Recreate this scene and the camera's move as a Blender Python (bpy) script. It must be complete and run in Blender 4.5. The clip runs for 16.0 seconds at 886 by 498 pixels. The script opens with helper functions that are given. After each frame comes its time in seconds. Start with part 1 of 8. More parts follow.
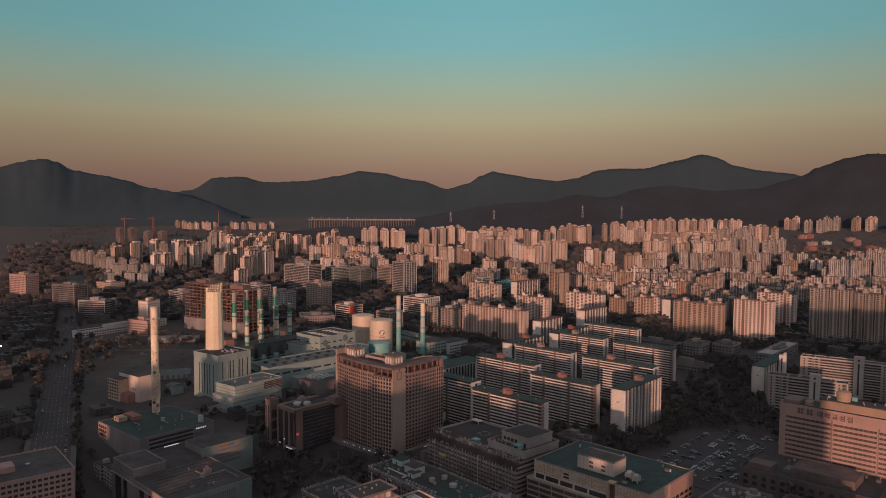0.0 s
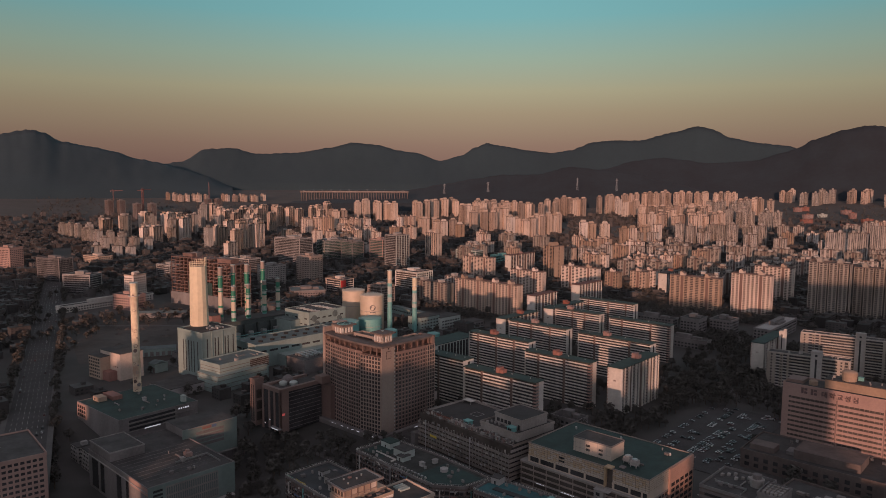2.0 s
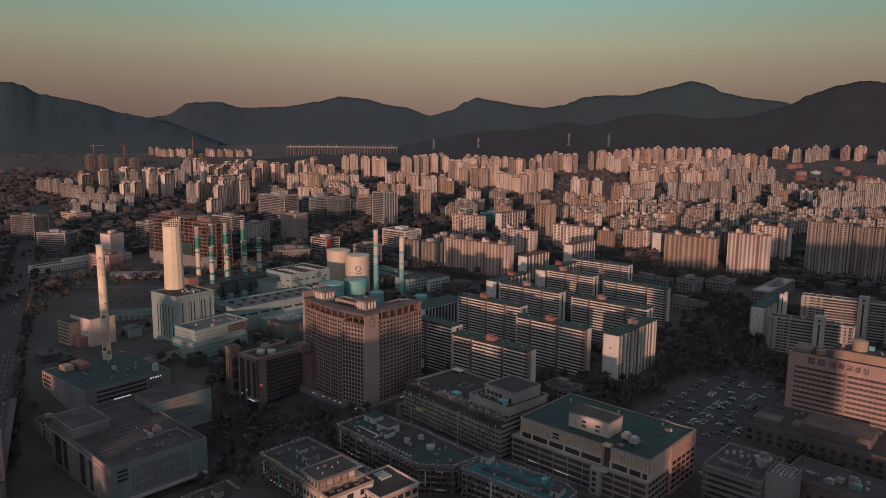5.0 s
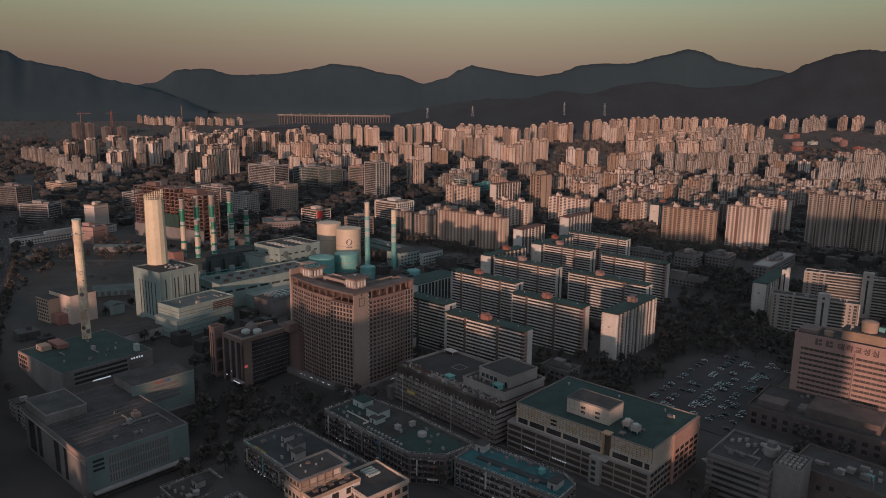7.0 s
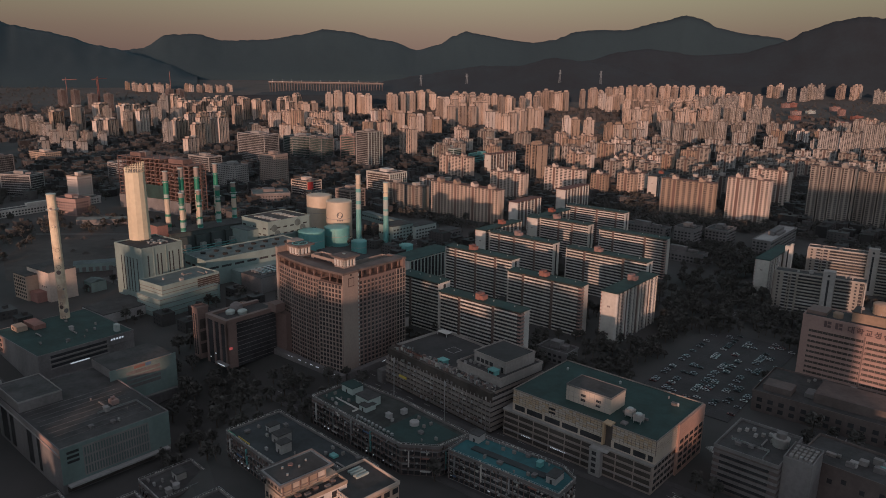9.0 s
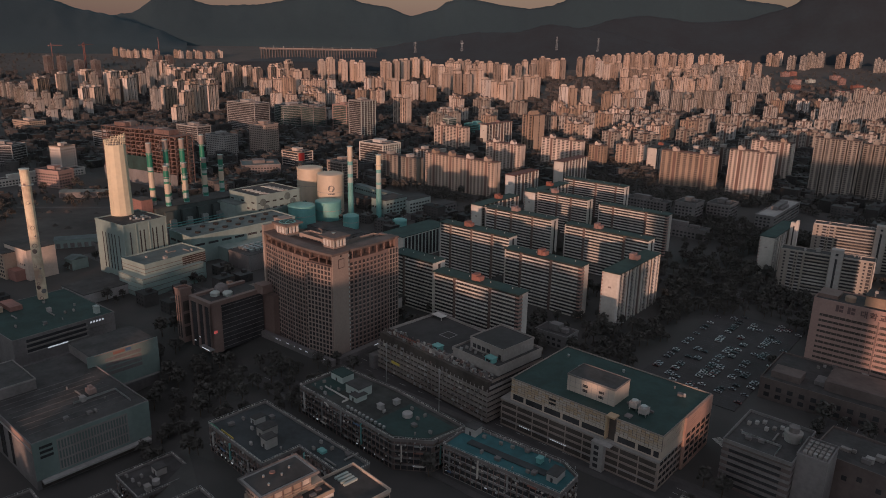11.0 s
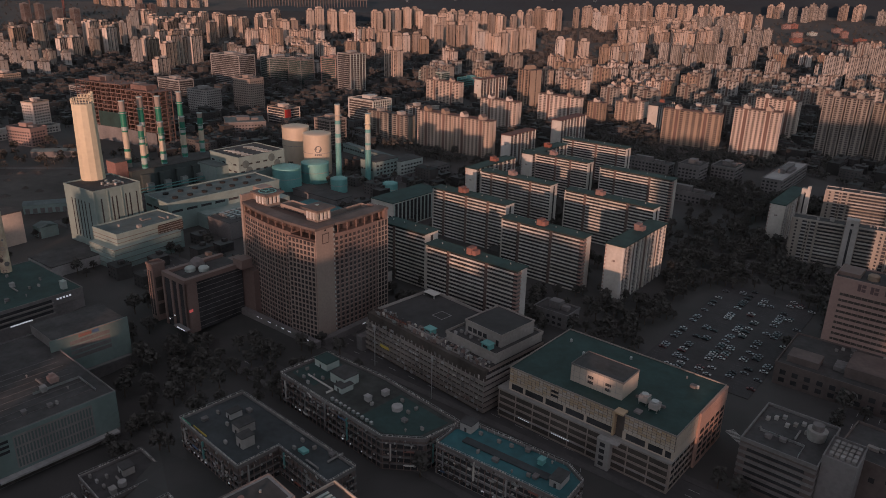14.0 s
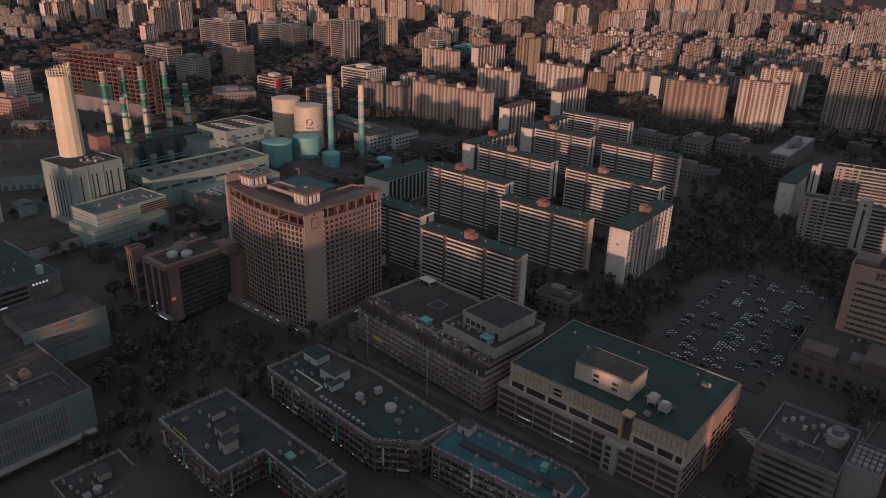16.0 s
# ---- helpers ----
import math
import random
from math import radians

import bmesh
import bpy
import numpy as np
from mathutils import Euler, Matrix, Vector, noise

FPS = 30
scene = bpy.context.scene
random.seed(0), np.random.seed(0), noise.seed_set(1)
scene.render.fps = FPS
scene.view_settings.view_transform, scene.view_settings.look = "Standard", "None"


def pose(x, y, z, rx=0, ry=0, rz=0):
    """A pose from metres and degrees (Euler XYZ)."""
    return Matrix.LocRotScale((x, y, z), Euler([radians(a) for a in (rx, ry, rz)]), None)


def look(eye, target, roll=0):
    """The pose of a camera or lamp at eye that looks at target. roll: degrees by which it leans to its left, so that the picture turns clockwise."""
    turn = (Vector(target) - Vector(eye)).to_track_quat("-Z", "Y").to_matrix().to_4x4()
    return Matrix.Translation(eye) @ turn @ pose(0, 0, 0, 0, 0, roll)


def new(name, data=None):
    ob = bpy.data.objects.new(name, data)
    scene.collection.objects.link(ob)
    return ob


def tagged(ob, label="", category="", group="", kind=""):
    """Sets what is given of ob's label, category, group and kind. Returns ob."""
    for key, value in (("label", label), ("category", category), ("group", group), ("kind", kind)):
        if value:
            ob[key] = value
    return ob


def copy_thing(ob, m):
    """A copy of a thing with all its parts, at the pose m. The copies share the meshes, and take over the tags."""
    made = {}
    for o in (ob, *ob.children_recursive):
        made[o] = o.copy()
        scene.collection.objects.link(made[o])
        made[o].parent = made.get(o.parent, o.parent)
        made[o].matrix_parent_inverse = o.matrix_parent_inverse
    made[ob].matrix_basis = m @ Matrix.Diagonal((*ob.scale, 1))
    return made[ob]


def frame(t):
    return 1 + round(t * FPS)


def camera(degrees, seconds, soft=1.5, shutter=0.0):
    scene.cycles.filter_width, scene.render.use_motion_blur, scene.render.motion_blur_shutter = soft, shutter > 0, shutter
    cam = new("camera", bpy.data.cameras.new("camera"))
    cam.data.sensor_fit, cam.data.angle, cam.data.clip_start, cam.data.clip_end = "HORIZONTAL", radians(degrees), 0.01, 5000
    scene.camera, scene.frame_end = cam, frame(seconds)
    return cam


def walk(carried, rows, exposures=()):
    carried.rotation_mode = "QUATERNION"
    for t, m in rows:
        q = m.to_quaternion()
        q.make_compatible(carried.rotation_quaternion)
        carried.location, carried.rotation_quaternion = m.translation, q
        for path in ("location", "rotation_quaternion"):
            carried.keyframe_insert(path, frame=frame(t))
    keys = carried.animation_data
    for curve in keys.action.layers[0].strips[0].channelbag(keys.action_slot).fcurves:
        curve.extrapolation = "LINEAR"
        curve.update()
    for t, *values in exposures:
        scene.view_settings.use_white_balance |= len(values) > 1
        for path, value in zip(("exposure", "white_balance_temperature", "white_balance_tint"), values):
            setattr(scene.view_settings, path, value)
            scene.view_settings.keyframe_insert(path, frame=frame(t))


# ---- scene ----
cam = camera(63.3, 16.0, soft=0.95)
PATH = [
    (0, (6.455, -0.226, 199.158), (6.3221, 1.7655, 199.0357), 0.29),
    (0.5, (6.644, 6.038, 199.092), (6.5148, 8.0284, 198.9507), 0.30),
    (1, (6.795, 12.268, 198.986), (6.6704, 14.2578, 198.8251), 0.32),
    (1.5, (6.911, 18.468, 198.861), (6.7907, 20.4558, 198.6808), 0.33),
    (2, (6.993, 24.638, 198.735), (6.8775, 26.6245, 198.5361), 0.35),
    (2.5, (7.043, 30.781, 198.624), (6.9325, 32.7657, 198.4055), 0.38),
    (3, (7.064, 36.899, 198.539), (6.9576, 38.8817, 198.3004), 0.40),
    (3.5, (7.056, 42.994, 198.488), (6.9545, 44.9744, 198.2291), 0.43),
    (4, (7.021, 49.068, 198.476), (6.9250, 51.0458, 198.1972), 0.46),
    (6.5, (6.516, 79.194, 199.053), (6.4445, 81.1556, 198.6699), 0.65),
    (7, (6.361, 85.185, 199.278), (6.2943, 87.1424, 198.8744), 0.70),
    (7.5, (6.192, 91.169, 199.529), (6.1303, 93.1222, 199.1042), 0.74),
    (8, (6.011, 97.148, 199.799), (5.9541, 99.0970, 199.3530), 0.79),
    (8.5, (5.819, 103.125, 200.082), (5.7677, 105.0690, 199.6141), 0.84),
    (9, (5.620, 109.101, 200.370), (5.5728, 111.0402, 199.8809), 0.89),
    (11.5, (4.559, 139.046, 201.697), (4.5341, 140.9557, 201.1033), 1.16),
    (12, (4.346, 145.062, 201.914), (4.3260, 146.9650, 201.2999), 1.22),
    (12.5, (4.138, 151.091, 202.113), (4.1221, 152.9878, 201.4789), 1.28),
    (13, (3.936, 157.136, 202.298), (3.9241, 159.0262, 201.6436), 1.33),
    (13.5, (3.742, 163.199, 202.474), (3.7338, 165.0822, 201.7998), 1.39),
    (14, (3.558, 169.282, 202.651), (3.5530, 171.1578, 201.9558), 1.45),
    (14.5, (3.385, 175.387, 202.838), (3.3836, 177.2550, 202.1232), 1.51),
    (15, (3.225, 181.516, 203.052), (3.2273, 183.3759, 202.3168), 1.56),
    (15.5, (3.080, 187.671, 203.311), (3.0859, 189.5225, 202.5549), 1.62),
    (16, (2.952, 193.854, 203.637), (2.9612, 195.6966, 202.8597), 1.68),
]
LIGHT = [(0, 0.05, 6760, 26), (4, 0.04, 6220, 20), (8.5, 0.04, 6000, 11), (11.5, 0.03, 6220, 15), (16, 0.03, 6240, 18)]      # seconds, stops, kelvin, tint
walk(cam, [(t, look(e, g, r)) for t, e, g, r in PATH], LIGHT)

# ---- world, sun, exposure ----
SUN_ELEV, SUN_AZ = 5.5, 10.0         # degrees; the sun stands low behind the flight, turned towards its left
world = bpy.data.worlds.new("evening_sky")
scene.world = world
world.use_nodes = True
wn, wl = world.node_tree.nodes, world.node_tree.links
wn.clear()
w_out = wn.new("ShaderNodeOutputWorld")
w_bg = wn.new("ShaderNodeBackground")
w_sky = wn.new("ShaderNodeTexSky")
w_sky.sky_type = "NISHITA"
w_sky.sun_disc = False
w_sky.sun_elevation = radians(SUN_ELEV)
w_sky.sun_rotation = radians(180 + SUN_AZ)
w_sky.altitude = 200
w_sky.air_density, w_sky.dust_density, w_sky.ozone_density = 1.2, 2.0, 1.0
w_co = wn.new("ShaderNodeTexCoord")
w_sep = wn.new("ShaderNodeSeparateXYZ")
w_ramp = wn.new("ShaderNodeValToRGB")
w_mix = wn.new("ShaderNodeMix")
w_mix.data_type = "RGBA"
w_mix.inputs[0].default_value = 0.86
w_dim = wn.new("ShaderNodeMix")
w_dim.data_type, w_dim.blend_type = "RGBA", "MULTIPLY"
w_dim.inputs[0].default_value, w_dim.inputs[7].default_value = 1.0, (0.06, 0.06, 0.06, 1)
wl.new(w_co.outputs["Generated"], w_sep.inputs[0])
wl.new(w_sep.outputs["Z"], w_ramp.inputs[0])
wl.new(w_sky.outputs[0], w_dim.inputs[6])
wl.new(w_dim.outputs[2], w_mix.inputs[6])
w_glow = wn.new("ShaderNodeMix")
w_glow.data_type = "RGBA"
w_glow.inputs[7].default_value = (0.72, 0.69, 0.715, 1)
w_side, w_low, w_both = wn.new("ShaderNodeMapRange"), wn.new("ShaderNodeMapRange"), wn.new("ShaderNodeMath")
w_side.interpolation_type = w_low.interpolation_type = "SMOOTHSTEP"
w_side.inputs[1].default_value, w_side.inputs[2].default_value = 0.1, -0.9
w_low.inputs[1].default_value, w_low.inputs[2].default_value = 0.85, 0.2
w_both.operation = "MULTIPLY"
wl.new(w_sep.outputs["Y"], w_side.inputs[0])
wl.new(w_sep.outputs["Z"], w_low.inputs[0])
wl.new(w_side.outputs[0], w_both.inputs[0])
wl.new(w_low.outputs[0], w_both.inputs[1])
wl.new(w_both.outputs[0], w_glow.inputs[0])
w_out_x, w_edge, w_fall = wn.new("ShaderNodeMath"), wn.new("ShaderNodeMapRange"), wn.new("ShaderNodeMix")
w_out_x.operation = "ABSOLUTE"                      # the sky opposite the sun is a little brighter in its middle
w_edge.inputs[1].default_value, w_edge.inputs[2].default_value = 0.0, 0.6
w_edge.inputs[3].default_value, w_edge.inputs[4].default_value = 1.12, 0.84
w_edge.interpolation_type = "SMOOTHSTEP"
w_fall.data_type, w_fall.blend_type, w_fall.inputs[0].default_value = "RGBA", "MULTIPLY", 1.0
wl.new(w_sep.outputs["X"], w_out_x.inputs[0])
wl.new(w_out_x.outputs[0], w_edge.inputs[0])
wl.new(w_ramp.outputs[0], w_fall.inputs[6])
wl.new(w_edge.outputs[0], w_fall.inputs[7])
wl.new(w_fall.outputs[2], w_glow.inputs[6])
wl.new(w_glow.outputs[2], w_mix.inputs[7])
wl.new(w_mix.outputs[2], w_bg.inputs[0])
wl.new(w_bg.outputs[0], w_out.inputs[0])
w_bg.inputs[1].default_value = 1.0
# the dusty evening sky by height: mauve haze, olive, teal, pale above
SKY_TINT = [(0.0, (0.185, 0.108, 0.092)), (0.044, (0.24, 0.165, 0.122)), (0.087, (0.308, 0.258, 0.162)), (0.116, (0.345, 0.34, 0.208)), (0.158, (0.268, 0.39, 0.29)), (0.211, (0.15, 0.41, 0.40)), (0.30, (0.105, 0.39, 0.425)), (0.5, (0.29, 0.29, 0.305)), (1.0, (0.255, 0.24, 0.252))]
ramp = w_ramp.color_ramp
while len(ramp.elements) < len(SKY_TINT):
    ramp.elements.new(0.5)
for el, (pos, col) in zip(ramp.elements, SKY_TINT):
    el.position, el.color = pos, (*col, 1)

sun = new("sun", bpy.data.lights.new("sun", "SUN"))
sun.data.energy, sun.data.angle, sun.data.color = 3.1, radians(0.5), (1.0, 0.55, 0.36)
sun.matrix_world = look((0, 0, 0), (math.sin(radians(SUN_AZ)) * 1.0, math.cos(radians(SUN_AZ)), -math.tan(radians(SUN_ELEV))))
sun.location = (0, -400, 400)

# ---- materials ----
def material(name, base, rough=0.8, metal=0.0, vary=0.25, grain=0.6, wear=0.05, bump=0.15, each=0.0, other=None, spec=0.5, island=0.0):
    """A worn surface: base colour, broken up at two sizes (metres), with relief; each: how much single objects differ."""
    m = bpy.data.materials.new(name)
    m.use_nodes = True
    n, l = m.node_tree.nodes, m.node_tree.links
    b = n["Principled BSDF"]
    b.inputs["Roughness"].default_value, b.inputs["Metallic"].default_value = rough, metal
    b.inputs["Specular IOR Level"].default_value = spec
    co = n.new("ShaderNodeTexCoord")
    big, small = n.new("ShaderNodeTexNoise"), n.new("ShaderNodeTexNoise")
    big.inputs["Scale"].default_value, big.inputs["Detail"].default_value = wear, 5
    small.inputs["Scale"].default_value, small.inputs["Detail"].default_value = grain, 4
    mp = n.new("ShaderNodeMapping")
    mp.inputs["Scale"].default_value = (1, 1, 0.45)
    l.new(co.outputs["Object"], mp.inputs[0])
    l.new(mp.outputs[0], big.inputs["Vector"])
    l.new(co.outputs["Object"], small.inputs["Vector"])
    mix = n.new("ShaderNodeMix")
    mix.data_type = "RGBA"
    dark = other or tuple(c * (1 - vary) for c in base)
    mix.inputs[6].default_value, mix.inputs[7].default_value = (*dark, 1), (*[min(1, c * (1 + vary * 0.5)) for c in base], 1)
    add = n.new("ShaderNodeMath")
    add.operation = "ADD"
    half = n.new("ShaderNodeMath")
    half.operation, half.inputs[1].default_value = "MULTIPLY_ADD", 0.5
    half.inputs[2].default_value = -0.25
    l.new(small.outputs[0], half.inputs[0])
    l.new(big.outputs[0], add.inputs[0])
    l.new(half.outputs[0], add.inputs[1])
    stretch = n.new("ShaderNodeMapRange")
    stretch.inputs[1].default_value, stretch.inputs[2].default_value = 0.3, 0.75
    l.new(add.outputs[0], stretch.inputs[0])
    l.new(stretch.outputs[0], mix.inputs[0])
    out = mix.outputs[2]
    if island:
        geo, hsv, mr = n.new("ShaderNodeNewGeometry"), n.new("ShaderNodeHueSaturation"), n.new("ShaderNodeMapRange")
        mr.inputs[3].default_value, mr.inputs[4].default_value = 1 - island, 1 + island * 0.6
        l.new(geo.outputs["Random Per Island"], mr.inputs[0])
        l.new(mr.outputs[0], hsv.inputs["Value"])
        l.new(out, hsv.inputs["Color"])
        out = hsv.outputs[0]
    if each:
        info, hsv, mr = n.new("ShaderNodeObjectInfo"), n.new("ShaderNodeHueSaturation"), n.new("ShaderNodeMapRange")
        mr.inputs[3].default_value, mr.inputs[4].default_value = 1 - each, 1 + each * 0.6
        l.new(info.outputs["Random"], mr.inputs[0])
        l.new(mr.outputs[0], hsv.inputs["Value"])
        sat = n.new("ShaderNodeMapRange")
        sat.inputs[3].default_value, sat.inputs[4].default_value = 1.5, 0.5
        l.new(info.outputs["Random"], sat.inputs[0])
        l.new(sat.outputs[0], hsv.inputs["Saturation"])
        l.new(out, hsv.inputs["Color"])
        out = hsv.outputs[0]
    l.new(out, b.inputs["Base Color"])
    if bump:
        bp = n.new("ShaderNodeBump")
        bp.inputs["Strength"].default_value, bp.inputs["Distance"].default_value = bump, 0.1
        l.new(small.outputs[0], bp.inputs["Height"])
        l.new(bp.outputs[0], b.inputs["Normal"])
    return m


def lamp_material(name, col, strength):
    m = bpy.data.materials.new(name)
    m.use_nodes = True
    b = m.node_tree.nodes["Principled BSDF"]
    b.inputs["Base Color"].default_value = (*col, 1)
    b.inputs["Emission Color"].default_value = (*col, 1)
    b.inputs["Emission Strength"].default_value = strength
    return m


CREAM = material("cream_render", (0.525, 0.43, 0.36), 0.85, vary=0.22, grain=0.5, wear=0.06, each=0.45)
CREAMFAR = material("distant_cream_render", (0.50, 0.405, 0.34), 0.85, vary=0.22, grain=0.5, wear=0.06, island=0.5)
# far houses: the towers' shade is put into their near-black colour
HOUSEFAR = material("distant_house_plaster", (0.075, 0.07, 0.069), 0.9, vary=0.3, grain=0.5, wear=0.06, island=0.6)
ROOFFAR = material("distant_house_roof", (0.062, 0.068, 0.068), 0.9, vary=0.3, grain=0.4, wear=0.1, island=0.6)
# pale plaster with shade put into its colour, a dimmer mate of the cream
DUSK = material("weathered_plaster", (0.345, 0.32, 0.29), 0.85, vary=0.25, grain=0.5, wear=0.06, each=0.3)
PALE = material("pale_concrete", (0.57, 0.55, 0.515), 0.85, vary=0.25, grain=0.5, wear=0.08, each=0.10)
GREY = material("grey_concrete", (0.34, 0.33, 0.32), 0.88, vary=0.3, each=0.12)
MID = material("mid_grey_granite", (0.25, 0.235, 0.225), 0.8, vary=0.3, each=0.1)
DIM = material("dark_concrete", (0.185, 0.174, 0.173), 0.88, vary=0.35, each=0.1)
BROWN = material("brown_granite", (0.195, 0.138, 0.122), 0.7, vary=0.25, grain=0.8)
BROWNL = material("light_granite", (0.30, 0.245, 0.215), 0.7, vary=0.2, grain=0.8)
ROSE = material("rose_tile", (0.34, 0.232, 0.205), 0.75, vary=0.2, grain=0.7)
# the low sun's red is put into this tile colour
BAYTILE = material("red_brown_tile", (0.42, 0.27, 0.22), 0.75, vary=0.2, grain=0.7)
TILE = material("beige_tile", (0.47, 0.385, 0.30), 0.6, vary=0.15, grain=0.5, each=0.05)
WHITE = material("white_cladding", (0.38, 0.44, 0.42), 0.6, vary=0.18, grain=0.4, wear=0.07)
PLANT = material("pale_teal_cladding", (0.235, 0.31, 0.297), 0.6, vary=0.18, grain=0.4, wear=0.07)
TEALWALL = material("dull_teal_wall_panels", (0.155, 0.21, 0.20), 0.65, vary=0.2, grain=0.4, wear=0.07)
CRANE = material("crane_red_paint", (0.20, 0.075, 0.06), 0.6, vary=0.2)
BRICK = material("red_brick", (0.27, 0.15, 0.13), 0.9, vary=0.3, each=0.1)
REDPAINT = material("red_paint", (0.62, 0.06, 0.05), 0.6, vary=0.2)
GREENROOF = material("green_roof_coat", (0.021, 0.052, 0.048), 0.75, vary=0.4, grain=0.35, wear=0.09)
STONE = material("brown_grey_stone", (0.30, 0.268, 0.248), 0.8, vary=0.3, each=0.1)
MOSSROOF = material("moss_green_roof", (0.052, 0.056, 0.052), 0.9, vary=0.45, grain=0.35, wear=0.1)
NAVYROOF = material("dull_navy_roof_coat", (0.046, 0.054, 0.058), 0.85, vary=0.4, grain=0.35, wear=0.08)
TEALROOF = material("teal_roof_coat", (0.028, 0.125, 0.142), 0.7, vary=0.35, grain=0.35, wear=0.09)
DARKROOF = material("bitumen_roof", (0.066, 0.064, 0.064), 0.9, vary=0.4, grain=0.4, wear=0.1, each=0.15)
ROOFBLACK = material("black_bitumen", (0.055, 0.053, 0.053), 0.95, vary=0.3, grain=0.3, wear=0.06)
REDROOF = material("red_brown_roof", (0.15, 0.07, 0.06), 0.85, vary=0.3)
GLASS = material("dark_glass", (0.058, 0.059, 0.063), 0.22, vary=0.5, grain=0.25, bump=0.0, spec=0.35)
GLASSB = material("brown_glass", (0.095, 0.083, 0.076), 0.18, vary=0.4, grain=0.3, bump=0.0)
GLASSG = material("green_glass", (0.05, 0.085, 0.08), 0.12, vary=0.4, grain=0.3, bump=0.0)
# recess shade is put into this dark wall colour
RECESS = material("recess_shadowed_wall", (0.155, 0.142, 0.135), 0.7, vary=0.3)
STEEL = material("galvanised_steel", (0.45, 0.46, 0.46), 0.45, 0.7, vary=0.2)
CHIM = material("chimney_concrete", (0.66, 0.58, 0.42), 0.85, vary=0.15, grain=0.3, wear=0.05)
SPOT = material("spotted_chimney_paint", (0.74, 0.66, 0.48), 0.8, vary=0.3, grain=0.25, wear=0.1, other=(0.34, 0.24, 0.18))
GREENP = material("green_steel_paint", (0.02, 0.20, 0.13), 0.5, vary=0.25)
TEALP = material("teal_steel_paint", (0.14, 0.36, 0.35), 0.5, vary=0.2, wear=0.1)
TANKP = material("tank_paint", (0.54, 0.46, 0.36), 0.55, vary=0.15, grain=0.2)
CROWN = material("brown_roof_slab", (0.13, 0.105, 0.098), 0.85, vary=0.3, grain=0.4, wear=0.1)
# dark red for signs and marks; on the loggia it paints in shade
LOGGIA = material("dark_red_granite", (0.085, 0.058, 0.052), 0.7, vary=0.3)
STAIRCOL = material("rose_stair_column", (0.17, 0.115, 0.10), 0.85, vary=0.2)
SLOT = material("dull_stair_column", (0.13, 0.095, 0.085), 0.8, vary=0.2)
DARKCLAD = material("dark_green_cladding", (0.06, 0.078, 0.077), 0.8, vary=0.3, grain=0.3, wear=0.05)
PLANTROOF = material("grey_teal_roof", (0.115, 0.15, 0.15), 0.8, vary=0.3, grain=0.35, wear=0.09)
RUST = material("scaffold_rust", (0.18, 0.115, 0.10), 0.8, vary=0.35)
ASPHALT = material("asphalt", (0.076, 0.073, 0.074), 0.9, vary=0.3, grain=0.3, wear=0.03)
LOT = material("parking_asphalt", (0.055, 0.053, 0.054), 0.9, vary=0.3, grain=0.3, wear=0.05)
PAVING = material("pavement_blocks", (0.10, 0.096, 0.095), 0.9, vary=0.3)
LINE = material("road_marking", (0.55, 0.55, 0.52), 0.8, vary=0.3)
FADED = material("faded_marking", (0.12, 0.12, 0.12), 0.9, vary=0.5)
EARTH = material("city_ground", (0.062, 0.059, 0.058), 0.95, vary=0.5, grain=0.05, wear=0.008, other=(0.05, 0.052, 0.049))
SOIL = material("bare_soil", (0.078, 0.068, 0.062), 0.95, vary=0.4, grain=0.12, wear=0.02, bump=0.4)
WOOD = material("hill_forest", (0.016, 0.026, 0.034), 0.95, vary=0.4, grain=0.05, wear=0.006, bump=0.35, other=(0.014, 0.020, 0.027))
# farthest forest: haze is put into the colour, bluer and paler than above
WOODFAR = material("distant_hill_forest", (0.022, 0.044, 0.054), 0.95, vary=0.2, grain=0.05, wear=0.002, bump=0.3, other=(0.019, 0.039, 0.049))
LEAF = material("leaves", (0.10, 0.098, 0.092), 0.95, vary=0.25, grain=0.9, wear=0.2, each=0.12, spec=0.1)
BARK = material("bark", (0.10, 0.075, 0.055), 0.95, vary=0.3)
RUBBER = material("tyre_rubber", (0.02, 0.02, 0.02), 0.9, vary=0.2)
SIGNBLUE = material("sign_blue", (0.08, 0.14, 0.25), 0.5, vary=0.2)
SIGNYEL = material("sign_yellow", (0.55, 0.42, 0.08), 0.6, vary=0.2)
SIGNGRN = material("sign_green", (0.08, 0.36, 0.22), 0.6, vary=0.2)
LETTER = material("dark_letters", (0.12, 0.08, 0.08), 0.5, vary=0.1)
SIGNLIT = lamp_material("lit_sign", (0.9, 0.95, 1.0), 0.3)
SIGNRED = lamp_material("lit_red_sign", (0.9, 0.16, 0.14), 0.25)
HEAD = lamp_material("lit_flood_lamp", (1.0, 0.97, 0.9), 12.0)
CARS = [material("car_" + k, c, 0.3, 0.3, vary=0.08, bump=0) for k, c in (("white", (0.5, 0.5, 0.5)), ("silver", (0.3, 0.31, 0.33)), ("black", (0.03, 0.03, 0.035)), ("grey", (0.16, 0.16, 0.17)), ("red", (0.14, 0.04, 0.04)))]


